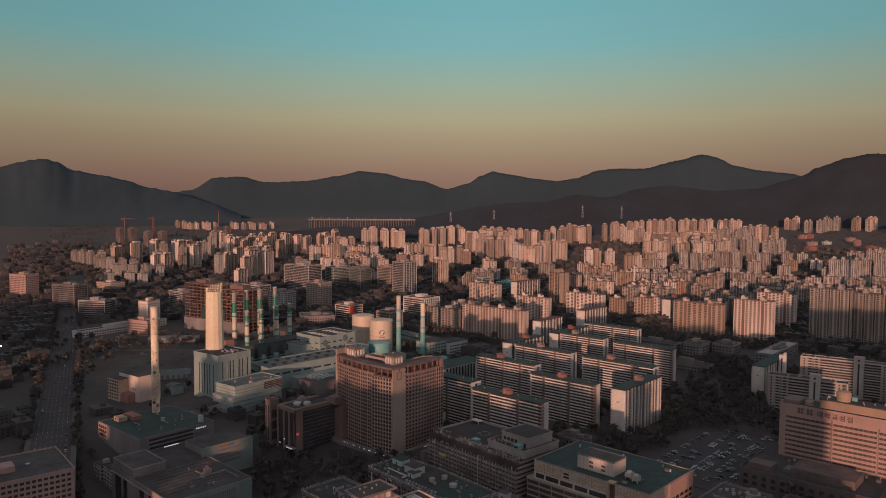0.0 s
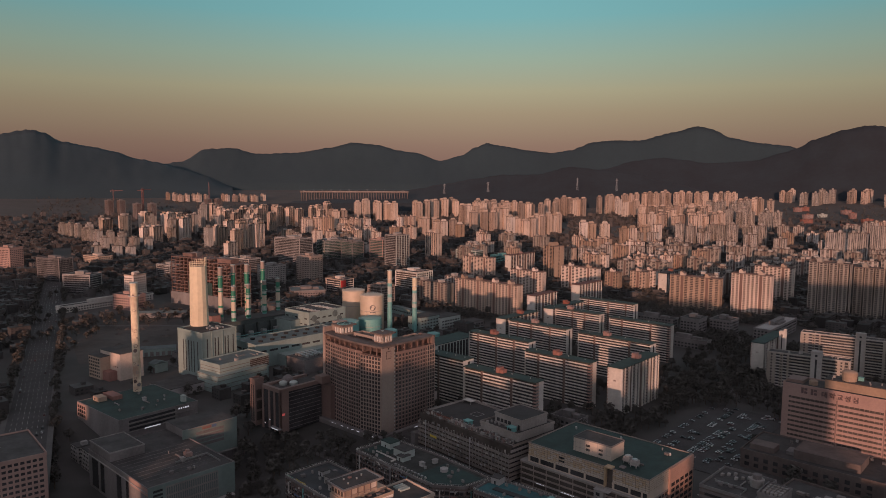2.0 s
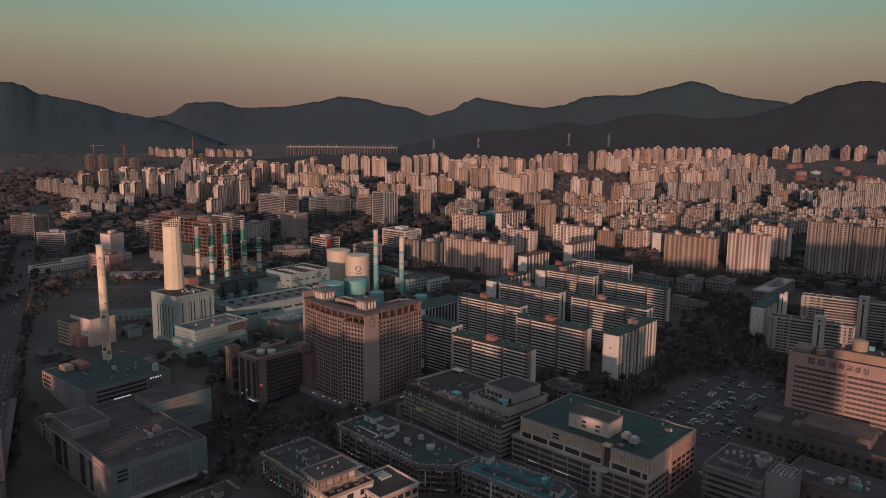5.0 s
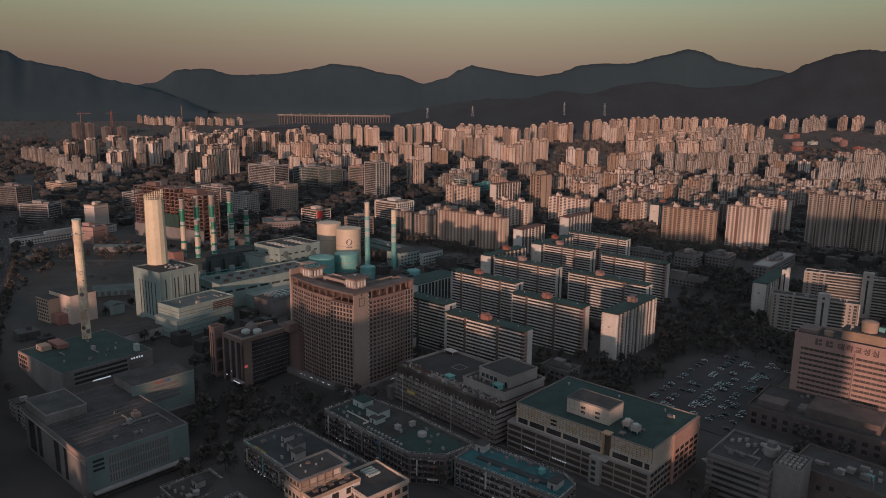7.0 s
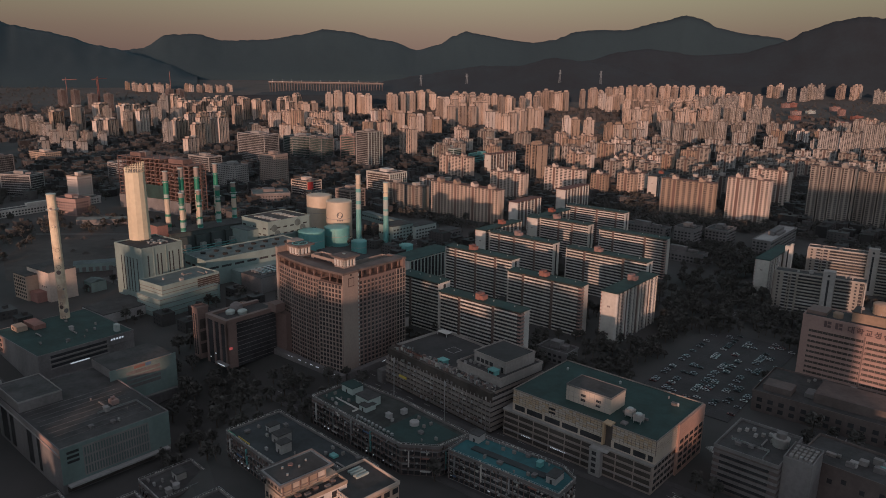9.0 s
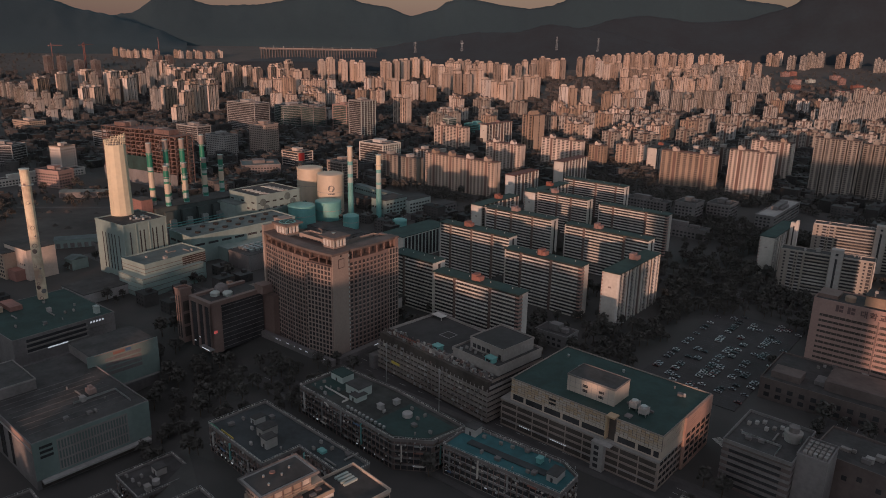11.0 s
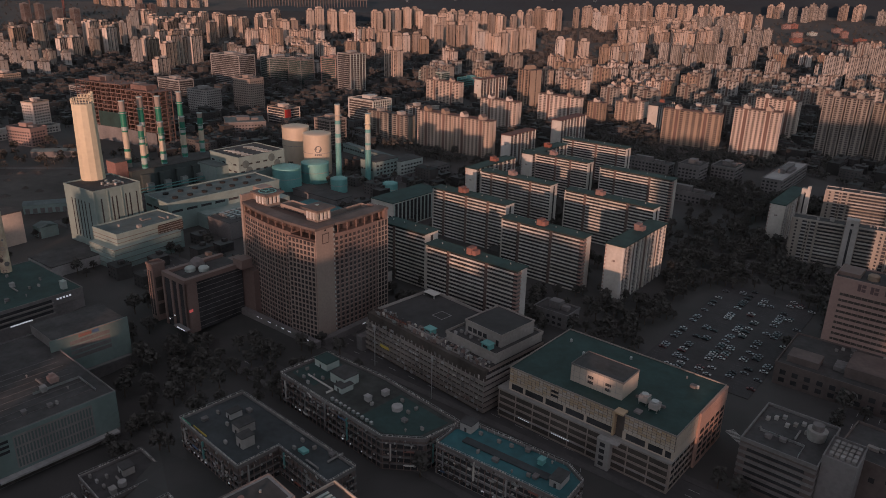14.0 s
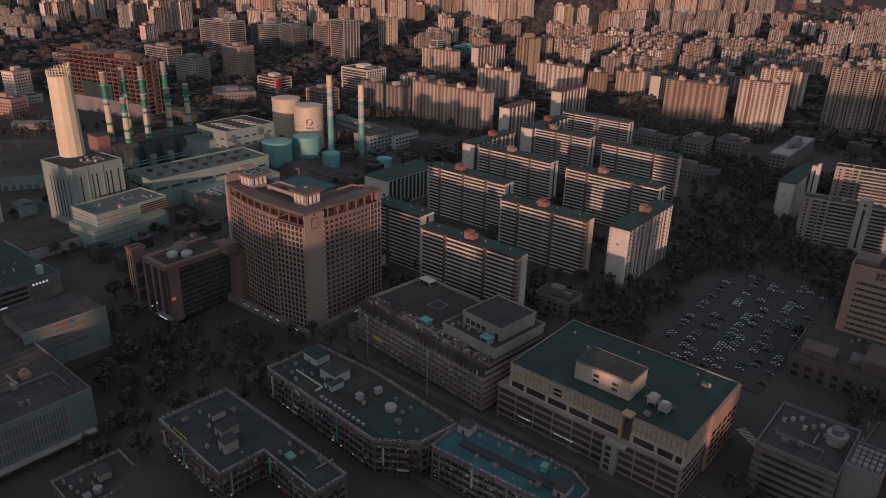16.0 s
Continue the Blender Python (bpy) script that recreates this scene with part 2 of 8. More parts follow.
# ---- building blocks ----
class Shape:
    """Faces gathered for one mesh."""
    def __init__(self):
        self.v, self.f = [], []

    def box(self, x0, x1, y0, y1, z0, z1):
        i = len(self.v)
        self.v += [(x0, y0, z0), (x1, y0, z0), (x1, y1, z0), (x0, y1, z0), (x0, y0, z1), (x1, y0, z1), (x1, y1, z1), (x0, y1, z1)]
        self.f += [(i, i + 3, i + 2, i + 1), (i + 4, i + 5, i + 6, i + 7), (i, i + 1, i + 5, i + 4), (i + 1, i + 2, i + 6, i + 5), (i + 2, i + 3, i + 7, i + 6), (i + 3, i, i + 4, i + 7)]
        return self

    def prism(self, poly, z0, z1):
        i, n = len(self.v), len(poly)
        self.v += [(x, y, z0) for x, y in poly] + [(x, y, z1) for x, y in poly]
        self.f += [tuple(i + n - 1 - k for k in range(n)), tuple(i + n + k for k in range(n))]
        self.f += [(i + k, i + (k + 1) % n, i + n + (k + 1) % n, i + n + k) for k in range(n)]
        return self

    def tube(self, x, y, r0, r1, z0, z1, n=16, turn=0.0, dome=0.0):
        i = len(self.v)
        rings = [(r0, z0), (r1, z1)]
        if dome:
            rings += [(r1 * 0.8, z1 + dome * 0.55), (r1 * 0.35, z1 + dome * 0.93)]
        for r, z in rings:
            self.v += [(x + r * math.cos(turn + 2 * math.pi * k / n), y + r * math.sin(turn + 2 * math.pi * k / n), z) for k in range(n)]
        for s in range(len(rings) - 1):
            self.f += [(i + s * n + k, i + s * n + (k + 1) % n, i + (s + 1) * n + (k + 1) % n, i + (s + 1) * n + k) for k in range(n)]
        self.f += [tuple(i + n - 1 - k for k in range(n)), tuple(i + (len(rings) - 1) * n + k for k in range(n))]
        return self

    def pane(self, face, at, u0, u1, z0, z1, out=0.06):
        """A shallow plate on a wall; face f, b: the wall lies at y = at; r, l: at x = at."""
        if face == "f":
            return self.box(u0, u1, at - out, at, z0, z1)
        if face == "b":
            return self.box(u0, u1, at, at + out, z0, z1)
        if face == "r":
            return self.box(at, at + out, u0, u1, z0, z1)
        return self.box(at - out, at, u0, u1, z0, z1)

    def card(self, face, at, u0, u1, z0, z1, out=0.05):
        """As pane, but for far walls: its outer face alone."""
        i = len(self.v)
        if face in "fb":
            y = at - out if face == "f" else at + out
            self.v += [(u0, y, z0), (u1, y, z0), (u1, y, z1), (u0, y, z1)]
        else:
            x = at + out if face == "r" else at - out
            self.v += [(x, u0, z0), (x, u1, z0), (x, u1, z1), (x, u0, z1)]
        self.f.append((i, i + 1, i + 2, i + 3) if face in "fr" else (i + 3, i + 2, i + 1, i))
        return self

    def mesh(self, name, mat, smooth=False):
        me = bpy.data.meshes.new(name)
        me.from_pydata(self.v, [], self.f)
        me.materials.append(mat)
        if smooth:
            me.polygons.foreach_set("use_smooth", [True] * len(me.polygons))
        me.update()
        return me


def part(name, shape, mat, parent, label="", kind="", at=None):
    """One mesh object under a thing or a part. shape: a Shape, or a mesh shared with other parts."""
    me = shape if isinstance(shape, bpy.types.Mesh) else shape.mesh(name, mat)
    ob = new(name, me)
    ob.parent = parent
    if at:
        ob.location = at
    return tagged(ob, label, kind=kind)


def thing(name, label, category, x, y, turn=0.0, z=0.0, group="", kind=""):
    ob = new(name)
    ob.empty_display_size = 2
    ob.matrix_world = pose(x, y, z, 0, 0, turn)
    return tagged(ob, label, category, group, kind)


GRID = -38.5                      # the street grid: long fronts run to the right and towards the flight
taken = []                        # plots already built on: x, y, radius


def plot(x, y, r):
    taken.append((x, y, r))


def local(x, y, turn, u, v):
    a = radians(turn)
    return x + u * math.cos(a) - v * math.sin(a), y + u * math.sin(a) + v * math.cos(a)


def ground_z(x, y):
    d = min(2400.0, max(0.0, math.hypot(x, y - 200) - 1500))
    fall = min(1.0, max(0.0, (-115 - x) / 35)) * min(1.0, max(0.0, (600 - y) / 75))       # the low ground towards the stream
    return 0.00002 * d * d * min(1.0, max(0.0, y / 1500)) - 14 * fall * fall * (3 - 2 * fall)


def ring(s, x0, x1, y0, y1, z0, z1, w=0.35):
    """A parapet round a roof."""
    s.box(x0, x1, y0, y0 + w, z0, z1).box(x0, x1, y1 - w, y1, z0, z1)
    return s.box(x0, x0 + w, y0 + w, y1 - w, z0, z1).box(x1 - w, x1, y0 + w, y1 - w, z0, z1)


# ---- rooftop clutter ----
def clutter_set():
    cool = Shape().box(0, 1.7, 0, 1.0, 0.25, 1.7).box(0.1, 1.6, 0.1, 0.9, 0, 0.25)
    duct = Shape().box(0, 7.5, 0, 0.7, 0.4, 1.0).box(0.4, 0.6, 0, 0.7, 0, 0.4).box(6.9, 7.1, 0, 0.7, 0, 0.4).box(7.5, 8.2, 0, 0.7, 0.0, 1.0)
    vent = Shape().tube(0, 0, 0.35, 0.35, 0, 1.1, 8).tube(0, 0, 0.6, 0.2, 1.1, 1.6, 8)
    crate = Shape().box(0, 2.6, 0, 2.0, 0, 1.3).box(-0.15, 2.75, -0.15, 2.15, 1.3, 1.45)
    aerial = Shape().box(-0.07, 0.07, -0.07, 0.07, 0, 4.6).box(-0.9, 0.9, -0.05, 0.05, 4.0, 4.12).box(-0.6, 0.6, -0.05, 0.05, 3.4, 3.52)
    hatch = Shape().box(0, 3.2, 0, 2.4, 0, 2.4).box(-0.2, 3.4, -0.2, 2.6, 2.4, 2.65)
    return [("cooler", cool.mesh("cooler", MID)), ("cooler", cool.mesh("cooler", GREY)), ("roof_duct", duct.mesh("roof_duct", MID)), ("roof_vent", vent.mesh("roof_vent", MID)), ("roof_crate", crate.mesh("roof_crate", DIM)), ("aerial", aerial.mesh("aerial", STEEL)), ("roof_hatch", hatch.mesh("roof_hatch", GREY)), ("roof_crate", crate.mesh("roof_crate", DIM)), ("roof_hatch", hatch.mesh("roof_hatch", TEALP))]


CLUTTER = clutter_set()


def clutter(parent, x0, x1, y0, y1, z, seed, n):
    """Coolers, ducts, vents, crates and aerials set about a roof, turned square to it."""
    rn, seats = random.Random(seed), []
    for k in range(n * 4):
        u, v = rn.uniform(x0, x1), rn.uniform(y0, y1)
        if any(abs(u - a) < 4.2 and abs(v - b) < 3.0 for a, b in seats):
            continue
        seats.append((u, v))
        name, me = rn.choices(CLUTTER, (5, 4, 3, 4, 2, 1, 1, 3, 0.6))[0]
        ob = part(name, me, None, parent)
        ob.matrix_basis = pose(u, v, z, 0, 0, rn.choice((0, 0, 90)))
        if len(seats) >= n:
            break

# ---- ground, hills, roads ----
def ground_sheet():
    s, rings, spokes = Shape(), [0] + list(range(20, 700, 20)) + [700, 900, 1100, 1300, 1500, 1700, 1900, 2100, 2300, 2500, 2700, 2900, 3100, 3300, 3500, 3800, 4200, 4700, 5400, 6500], 160
    s.v.append((0, 200, 0))
    for r in rings[1:]:
        for k in range(spokes):
            x, y = r * math.cos(2 * math.pi * k / spokes), 200 + r * math.sin(2 * math.pi * k / spokes)
            s.v.append((x, y, ground_z(x, y)))
    s.f += [(0, 1 + k, 1 + (k + 1) % spokes) for k in range(spokes)]
    for q in range(len(rings) - 2):
        a, b = 1 + q * spokes, 1 + (q + 1) * spokes
        s.f += [(a + k, b + k, b + (k + 1) % spokes, a + (k + 1) % spokes) for k in range(spokes)]
    return tagged(new("ground", s.mesh("ground", EARTH)), "dark city ground rising gently towards the hills", "ground", kind="structure")


ground_sheet()


def ridge(name, label, dist, crest, thick, foot, seed, mat=WOOD, eye=(6.3, 0.0, 200.0)):
    """A wooded ridge. crest: its skyline as (bearing, rise) in degrees seen from the start of the flight; dist: how far off it runs."""
    b = [c[0] for c in crest]
    e = [c[1] + 0.2 for c in crest]
    n, rows = int((b[-1] - b[0]) / 0.16) + 1, 12
    s = Shape()
    for i in range(n + 1):
        t = b[0] + (b[-1] - b[0]) * i / n
        k = max(j for j in range(len(b) - 1) if b[j] <= t + 1e-6)
        f = (t - b[k]) / (b[k + 1] - b[k])
        f = f * f * (3 - 2 * f) * 0.5 + f * 0.5
        top = eye[2] + dist * math.tan(radians(e[k] + (e[k + 1] - e[k]) * f))
        rough = 5.0 * noise.noise((t * 2.6, seed, 0)) + 3.0 * noise.noise((t * 8.0, seed, 4))
        for r in range(rows + 1):
            u = r / rows
            spur = 1 + 0.05 * noise.noise((t * 0.35, seed, 1.0 + u))
            d = dist - thick * u * spur if r else dist
            z = foot + (top - foot) * (1 - u) ** 1.15 * (1 + (0.05 * noise.noise((t * 0.45, seed + 2, u * 3)) + 0.035 * noise.noise((t * 1.3, seed + 7, u * 6))) * min(1, u * 4))
            z += rough * max(0.0, 1 - u * 5)
            x, y = eye[0] + d * math.sin(radians(t)), eye[1] + d * math.cos(radians(t))
            s.v.append((x, y, z if r < rows else ground_z(x, y) - 8))
        x, y = eye[0] + (dist + 380) * math.sin(radians(t)), eye[1] + (dist + 380) * math.cos(radians(t))
        s.v.append((x, y, foot - 20))
    w = rows + 2
    for i in range(n):
        for r in range(rows):
            a = i * w + r
            s.f.append((a, a + 1, a + w + 1, a + w))
        a = i * w
        s.f.append((a + rows + 1, a, a + w, a + w + rows + 1))
    return tagged(new(name, s.mesh(name, mat, True)), label, "hill", kind="structure")


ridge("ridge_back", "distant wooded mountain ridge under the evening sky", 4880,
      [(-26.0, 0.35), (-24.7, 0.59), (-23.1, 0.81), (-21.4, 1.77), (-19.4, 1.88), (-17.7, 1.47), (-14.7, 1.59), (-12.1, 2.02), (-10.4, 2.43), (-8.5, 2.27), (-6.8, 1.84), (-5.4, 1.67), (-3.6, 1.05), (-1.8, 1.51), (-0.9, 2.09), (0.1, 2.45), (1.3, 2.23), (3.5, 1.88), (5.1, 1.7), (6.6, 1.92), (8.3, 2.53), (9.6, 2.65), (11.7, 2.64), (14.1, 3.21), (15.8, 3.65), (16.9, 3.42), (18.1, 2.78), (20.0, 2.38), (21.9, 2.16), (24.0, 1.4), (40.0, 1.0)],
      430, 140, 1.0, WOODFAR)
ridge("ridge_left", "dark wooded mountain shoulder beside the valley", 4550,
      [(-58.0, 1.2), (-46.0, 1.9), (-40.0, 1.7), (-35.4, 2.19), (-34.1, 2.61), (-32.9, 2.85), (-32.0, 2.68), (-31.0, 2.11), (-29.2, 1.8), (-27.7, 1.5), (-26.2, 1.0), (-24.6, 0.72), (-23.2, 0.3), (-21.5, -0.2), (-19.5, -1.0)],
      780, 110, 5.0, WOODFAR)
ridge("ridge_right", "dark wooded mountain rising behind the apartment towers", 4350,
      [(4.5, -0.9), (5.8, -0.42), (7.5, 0.12), (9.2, 0.48), (11.3, 1.09), (13.4, 1.35), (15.0, 1.17), (16.6, 0.92), (19.7, 1.08), (21.9, 1.72), (22.6, 1.99), (23.6, 2.57), (25.3, 3.16), (26.7, 3.43), (27.6, 3.37), (31.0, 2.7), (38.0, 2.2), (52.0, 1.0)],
      460, 120, 9.0)
ridge("ridge_near", "low wooded hill with power pylons", 3850,
      [(-12.0, -2.2), (-7.2, -1.6), (-5.8, -1.2), (-3.2, -0.74), (-0.5, -0.28), (1.3, 0.0), (4.0, 0.02), (6.6, 0.65), (9.2, 0.39), (11.3, 0.14), (14.0, -0.5), (18.0, -1.5)],
      420, 80, 13.0)


def road(name, label, x0, y0, x1, y1, wide, lanes=0, z=0.02, mat=ASPHALT):
    """A straight carriageway with kerbs, pavements and lane dashes."""
    ln, turn = math.hypot(x1 - x0, y1 - y0), math.degrees(math.atan2(y1 - y0, x1 - x0))
    r = thing(name, label, "road", x0, y0, turn, z, kind="structure")
    part("carriageway", Shape().box(0, ln, -wide / 2, wide / 2, -0.3, 0.03), mat, r)
    for sgn in (-1, 1):
        a, b = sorted((sgn * wide / 2, sgn * (wide / 2 + 4)))
        part("pavement", Shape().box(0, ln, a, b, -0.3, 0.18), PAVING, r)
    if lanes:
        s = Shape()
        for k in range(1, lanes):
            y = -wide / 2 + wide * k / lanes
            for q in range(int(ln / 14)):
                s.box(q * 14, q * 14 + 5, y - 0.09, y + 0.09, 0.03, 0.045)
        part("lane_dashes", s, LINE, r, kind="stuff")
    return r


road("avenue", "wide asphalt avenue in dusk shade with few cars", -180, 262, -1110, 1845, 30, 8, mat=LOT)
road("cross_street", "dark city street between shaded blocks", -330, 770, 420, 175, 18, 4, z=0.06)
road("street", "dark city street beside the car park", 150, 395, 480, 810, 20, 4, z=0.10)
road("street", "dark city street beside the brown tower", -165, 603, 60, 885, 14, 2, z=0.14)
road("street", "narrow dark street between shop buildings", -108, 526, 130, 335, 12, 2, z=0.18)
road("street", "dark street along the apartment rows", -130, 1000, 520, 470, 16, 4, z=0.22)


def crossing(x, y, turn, n=9):
    c = thing("zebra_crossing", "worn white zebra crossing on dark asphalt", "crossing", x, y, turn, 0.14, kind="structure")
    for k in range(n):
        part("stripe", Shape().box(k * 1.0, k * 1.0 + 0.5, 0, 5, 0, 0.03), LINE, c)


crossing(143, 470, -75, 14)
crossing(166, 512, 20, 9)
crossing(201, 560, 20, 9)

ridge("ridge_bank", "low wooded bank in front of the viaduct", 3400, [(-17.0, -2.5), (-14.5, -2.1), (-12.0, -1.95), (-9.0, -2.05), (-6.5, -1.9), (-3.0, -2.3)], 160, 80, 17.0)
viaduct = thing("viaduct", "long pale concrete motorway viaduct on close piers", "viaduct", -880, 3440, 3.5, 98, kind="structure")
part("deck", Shape().box(0, 520, -9, 9, 25, 29), CROWN, viaduct)
part("barrier", Shape().box(0, 520, -9.4, -9.0, 29, 31.0), STONE, viaduct)
part("barrier", Shape().box(0, 520, 9.0, 9.4, 29, 31.0), STONE, viaduct)
part("pier_cap", Shape().box(0, 520, -8, 8, 23.6, 25), DIM, viaduct)
for k in range(42):
    part("pier", Shape().box(5 + k * 12.4, 8 + k * 12.4, -7, 7, -45, 23.6), CROWN, viaduct)
for k in range(12):
    part("gantry_lamp", Shape().box(20 + k * 43, 20.8 + k * 43, -9.3, -8.7, 31, 40), STEEL, viaduct)

# ---- striped slab blocks ----
FLOOR = 2.68


def stair_house(parent, x, y, z, w=6.5, d=6.0, h=4.2, mat=BRICK, label="red brick stair house"):
    s = Shape().box(x, x + w * 0.55, y, y + d, z, z + h).box(x + w * 0.55, x + w, y + 0.8, y + d, z, z + h * 0.72)
    s.box(x - 0.2, x + w * 0.55 + 0.2, y - 0.2, y + d + 0.2, z + h, z + h + 0.25)
    return part("stair_house", s, mat, parent, label)


def slab_block(x, y, length, depth=11.5, floors=15, gaps=(0.24, 0.66), house=0.42, balcony_end=False, turn=GRID, lit_end=True):
    """A corridor block: white parapet bands over dark glazed galleries, stair slots, plain gables, a green roof."""
    b = thing("apartment_block", "striped concrete apartment slab with green roof and red stair house", "apartment block", x, y, turn, 0, "striped apartment slabs")
    h = floors * FLOOR
    # core behind the galleries, coloured dark for the shade in there
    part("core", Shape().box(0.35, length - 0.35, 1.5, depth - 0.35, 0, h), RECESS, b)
    part("glazing", Shape().box(0.4, length - 0.4, 1.3, 1.5, 0.6, h - 0.3), GLASS, b)
    part("gable", Shape().box(-0.02, 0.35, 0, depth, 0, h + 0.5), PALE, b)
    if balcony_end:
        part("gable", Shape().box(length - 0.35, length, depth * 0.45, depth, 0, h + 0.5), PALE, b)
        rail = Shape().box(length - 2.4, length + 0.25, 0.3, depth * 0.45, 0, 1.0).mesh("balcony", ROSE)
        for k in range(floors):
            part("balcony", rail, None, b, at=(0, 0, k * FLOOR + 0.25))
    else:
        part("gable", Shape().box(length - 0.35, length, 0, depth, 0, h + 0.5), PALE, b)
    if not balcony_end:
        part("gable_slot", Shape().pane("r", length, depth * 0.42, depth * 0.62, 2, h - 1.5), GLASS, b)
    part("back_wall", Shape().box(0.35, length - 0.35, depth - 0.35, depth, 0, h), PALE, b)
    cuts = [0.35] + [c for g in gaps for c in (length * g - 1.3, length * g + 1.3)] + [length - (2.6 if balcony_end else 0.35)]
    for a, c in zip(cuts[::2], cuts[1::2]):
        band = Shape().box(a, c, 0, 0.25, 0, 1.12).box(a, c, 0.25, 1.3, 0, 0.18).mesh("parapet_band", PALE)
        for k in range(floors):
            part("parapet_band", band, None, b, at=(0, 0, k * FLOOR + 0.5))
    for g in gaps:
        part("stair_slot", Shape().box(length * g - 1.2, length * g + 1.2, 0.5, 1.3, 0, h), SLOT, b, "dull rose stair column")
    s = Shape().box(-0.6, length + 0.6, -0.7, depth + 0.5, h + 0.5, h + 0.9)
    roof = part("roof", s, GREENROOF, b, "faded green coated flat roof")
    part("roof_edge", ring(Shape(), -0.7, length + 0.7, -0.8, depth + 0.6, h + 0.45, h + 1.0, 0.3), GREENROOF, b)
    if house:
        stair_house(b, length * house, 2.5, h + 0.9)
    for k in range(4):
        part("roof_vent", Shape().tube(length * (0.12 + 0.25 * k), depth * 0.6, 0.3, 0.3, h + 0.9, h + 1.9, 8), STEEL, b)
    s = Shape()
    for k in range(floors):
        for q in range(int(length / 3.4)):
            s.card("b", depth, 1 + q * 3.4, 3.2 + q * 3.4, k * FLOOR + 0.9, k * FLOOR + 2.2)
    part("back_glazing", s, GLASS, b, kind="stuff")
    plot(*local(x, y, turn, length / 2, depth / 2), length * 0.42)
    return b


slab_block(-8, 755, 75, gaps=(0.16, 0.47, 0.76), house=0.34)
slab_block(35, 818, 75, gaps=(0.16, 0.40, 0.72), house=0.38)
slab_block(82, 906, 76, gaps=(0.18, 0.52, 0.74), house=0.40)
slab_block(134, 978, 78, gaps=(0.17, 0.54, 0.86), house=0)
slab_block(45, 676, 68, gaps=(0.22, 0.62), house=0.42, balcony_end=True)
slab_block(-9, 615, 72, gaps=(0.26, 0.68), house=0.44, balcony_end=True)
slab_block(-43, 660, 42, gaps=(0.3,), house=0, depth=14)
slab_block(104, 759, 80, gaps=(0.24, 0.72), house=0.34)
slab_block(150, 843, 72, gaps=(0.22, 0.70), house=0, balcony_end=True)


def end_on_block(x, y, width, length, floors=15, fins=9, turn=GRID, roof=GREENROOF, house=True):
    """A slab that shows its gable, its long balcony side running away: fins, stacked balconies, dark windows."""
    b = thing("apartment_block", "pale apartment slab with plain gable, fins and dark balcony columns", "apartment block", x, y, turn, 0, "striped apartment slabs")
    h = floors * FLOOR
    part("wall", Shape().box(0, width - 1.4, 0, length, 0, h), PALE, b)
    part("glazing", Shape().box(width - 1.4, width - 1.2, 0.6, length - 0.4, 0.5, h - 0.3), GLASS, b)
    step = length / fins
    for k in range(fins + 1):
        yy = min(length - 0.5, k * step)
        part("fin", Shape().box(width - 1.4, width + (0.25 if k % 2 == 0 else 0.0), yy, yy + (1.5 if k % 2 == 0 else 0.7) if k < fins else yy + 0.5, 0, h + 0.4), PALE, b)
    rail, many = Shape().box(width - 1.2, width - 0.2, 1.75, step - 0.25, 0, 0.8).mesh("balcony", GREY), Shape()
    for k in range(fins):
        if k % 3 == 2:
            part("stair_slot", Shape().box(width - 1.2, width - 0.9, k * step + 0.6, (k + 1) * step - 0.1, 0, h), SLOT, b)
            continue
        if y > 650:
            for f in range(floors):
                many.box(width - 1.2, width - 0.2, k * step + 1.75, (k + 1) * step - 0.25, f * FLOOR + 0.2, f * FLOOR + 0.85)
            continue
        for f in range(floors):
            part("balcony", rail, None, b, at=(0, k * step, f * FLOOR + 0.2))
    if y > 650:
        part("balcony_rest", many, GREY, b, kind="stuff")
    s = Shape()
    for f in range(floors):
        s.pane("f", 0, -0.02, 1.0, f * FLOOR + 1.0, f * FLOOR + 2.3)
    part("gable_strip", s, ROSE, b, kind="stuff")
    part("block_number", Shape().pane("f", 0, width * 0.42, width * 0.42 + 0.5, h * 0.72, h * 0.72 + 1.2).pane("f", 0, width * 0.42 + 0.8, width * 0.42 + 1.3, h * 0.72, h * 0.72 + 1.2).pane("f", 0, width * 0.42 + 1.6, width * 0.42 + 2.1, h * 0.72, h * 0.72 + 1.2), LETTER, b)
    part("roof", Shape().box(-0.5, width + 0.6, -0.5, length + 0.5, h + 0.4, h + 0.8), roof, b)
    part("roof_edge", ring(Shape(), -0.6, width + 0.7, -0.6, length + 0.6, h + 0.35, h + 0.95, 0.3), roof, b)
    if house:
        stair_house(b, 2, length * 0.55, h + 0.8)
    s = Shape()
    for f in range(floors):
        for q in range(int(length / 3.6)):
            s.card("l", 0, 1 + q * 3.6, 3 + q * 3.6, f * FLOOR + 0.9, f * FLOOR + 2.2)
    part("back_glazing", s, GLASS, b, kind="stuff")
    plot(*local(x, y, turn, width / 2, length / 2), length * 0.42)
    return b


end_on_block(112, 626, 13.5, 70, fins=11)
end_on_block(21, 829, 12.5, 66, fins=9)
end_on_block(80, 897, 12.5, 72, fins=9)


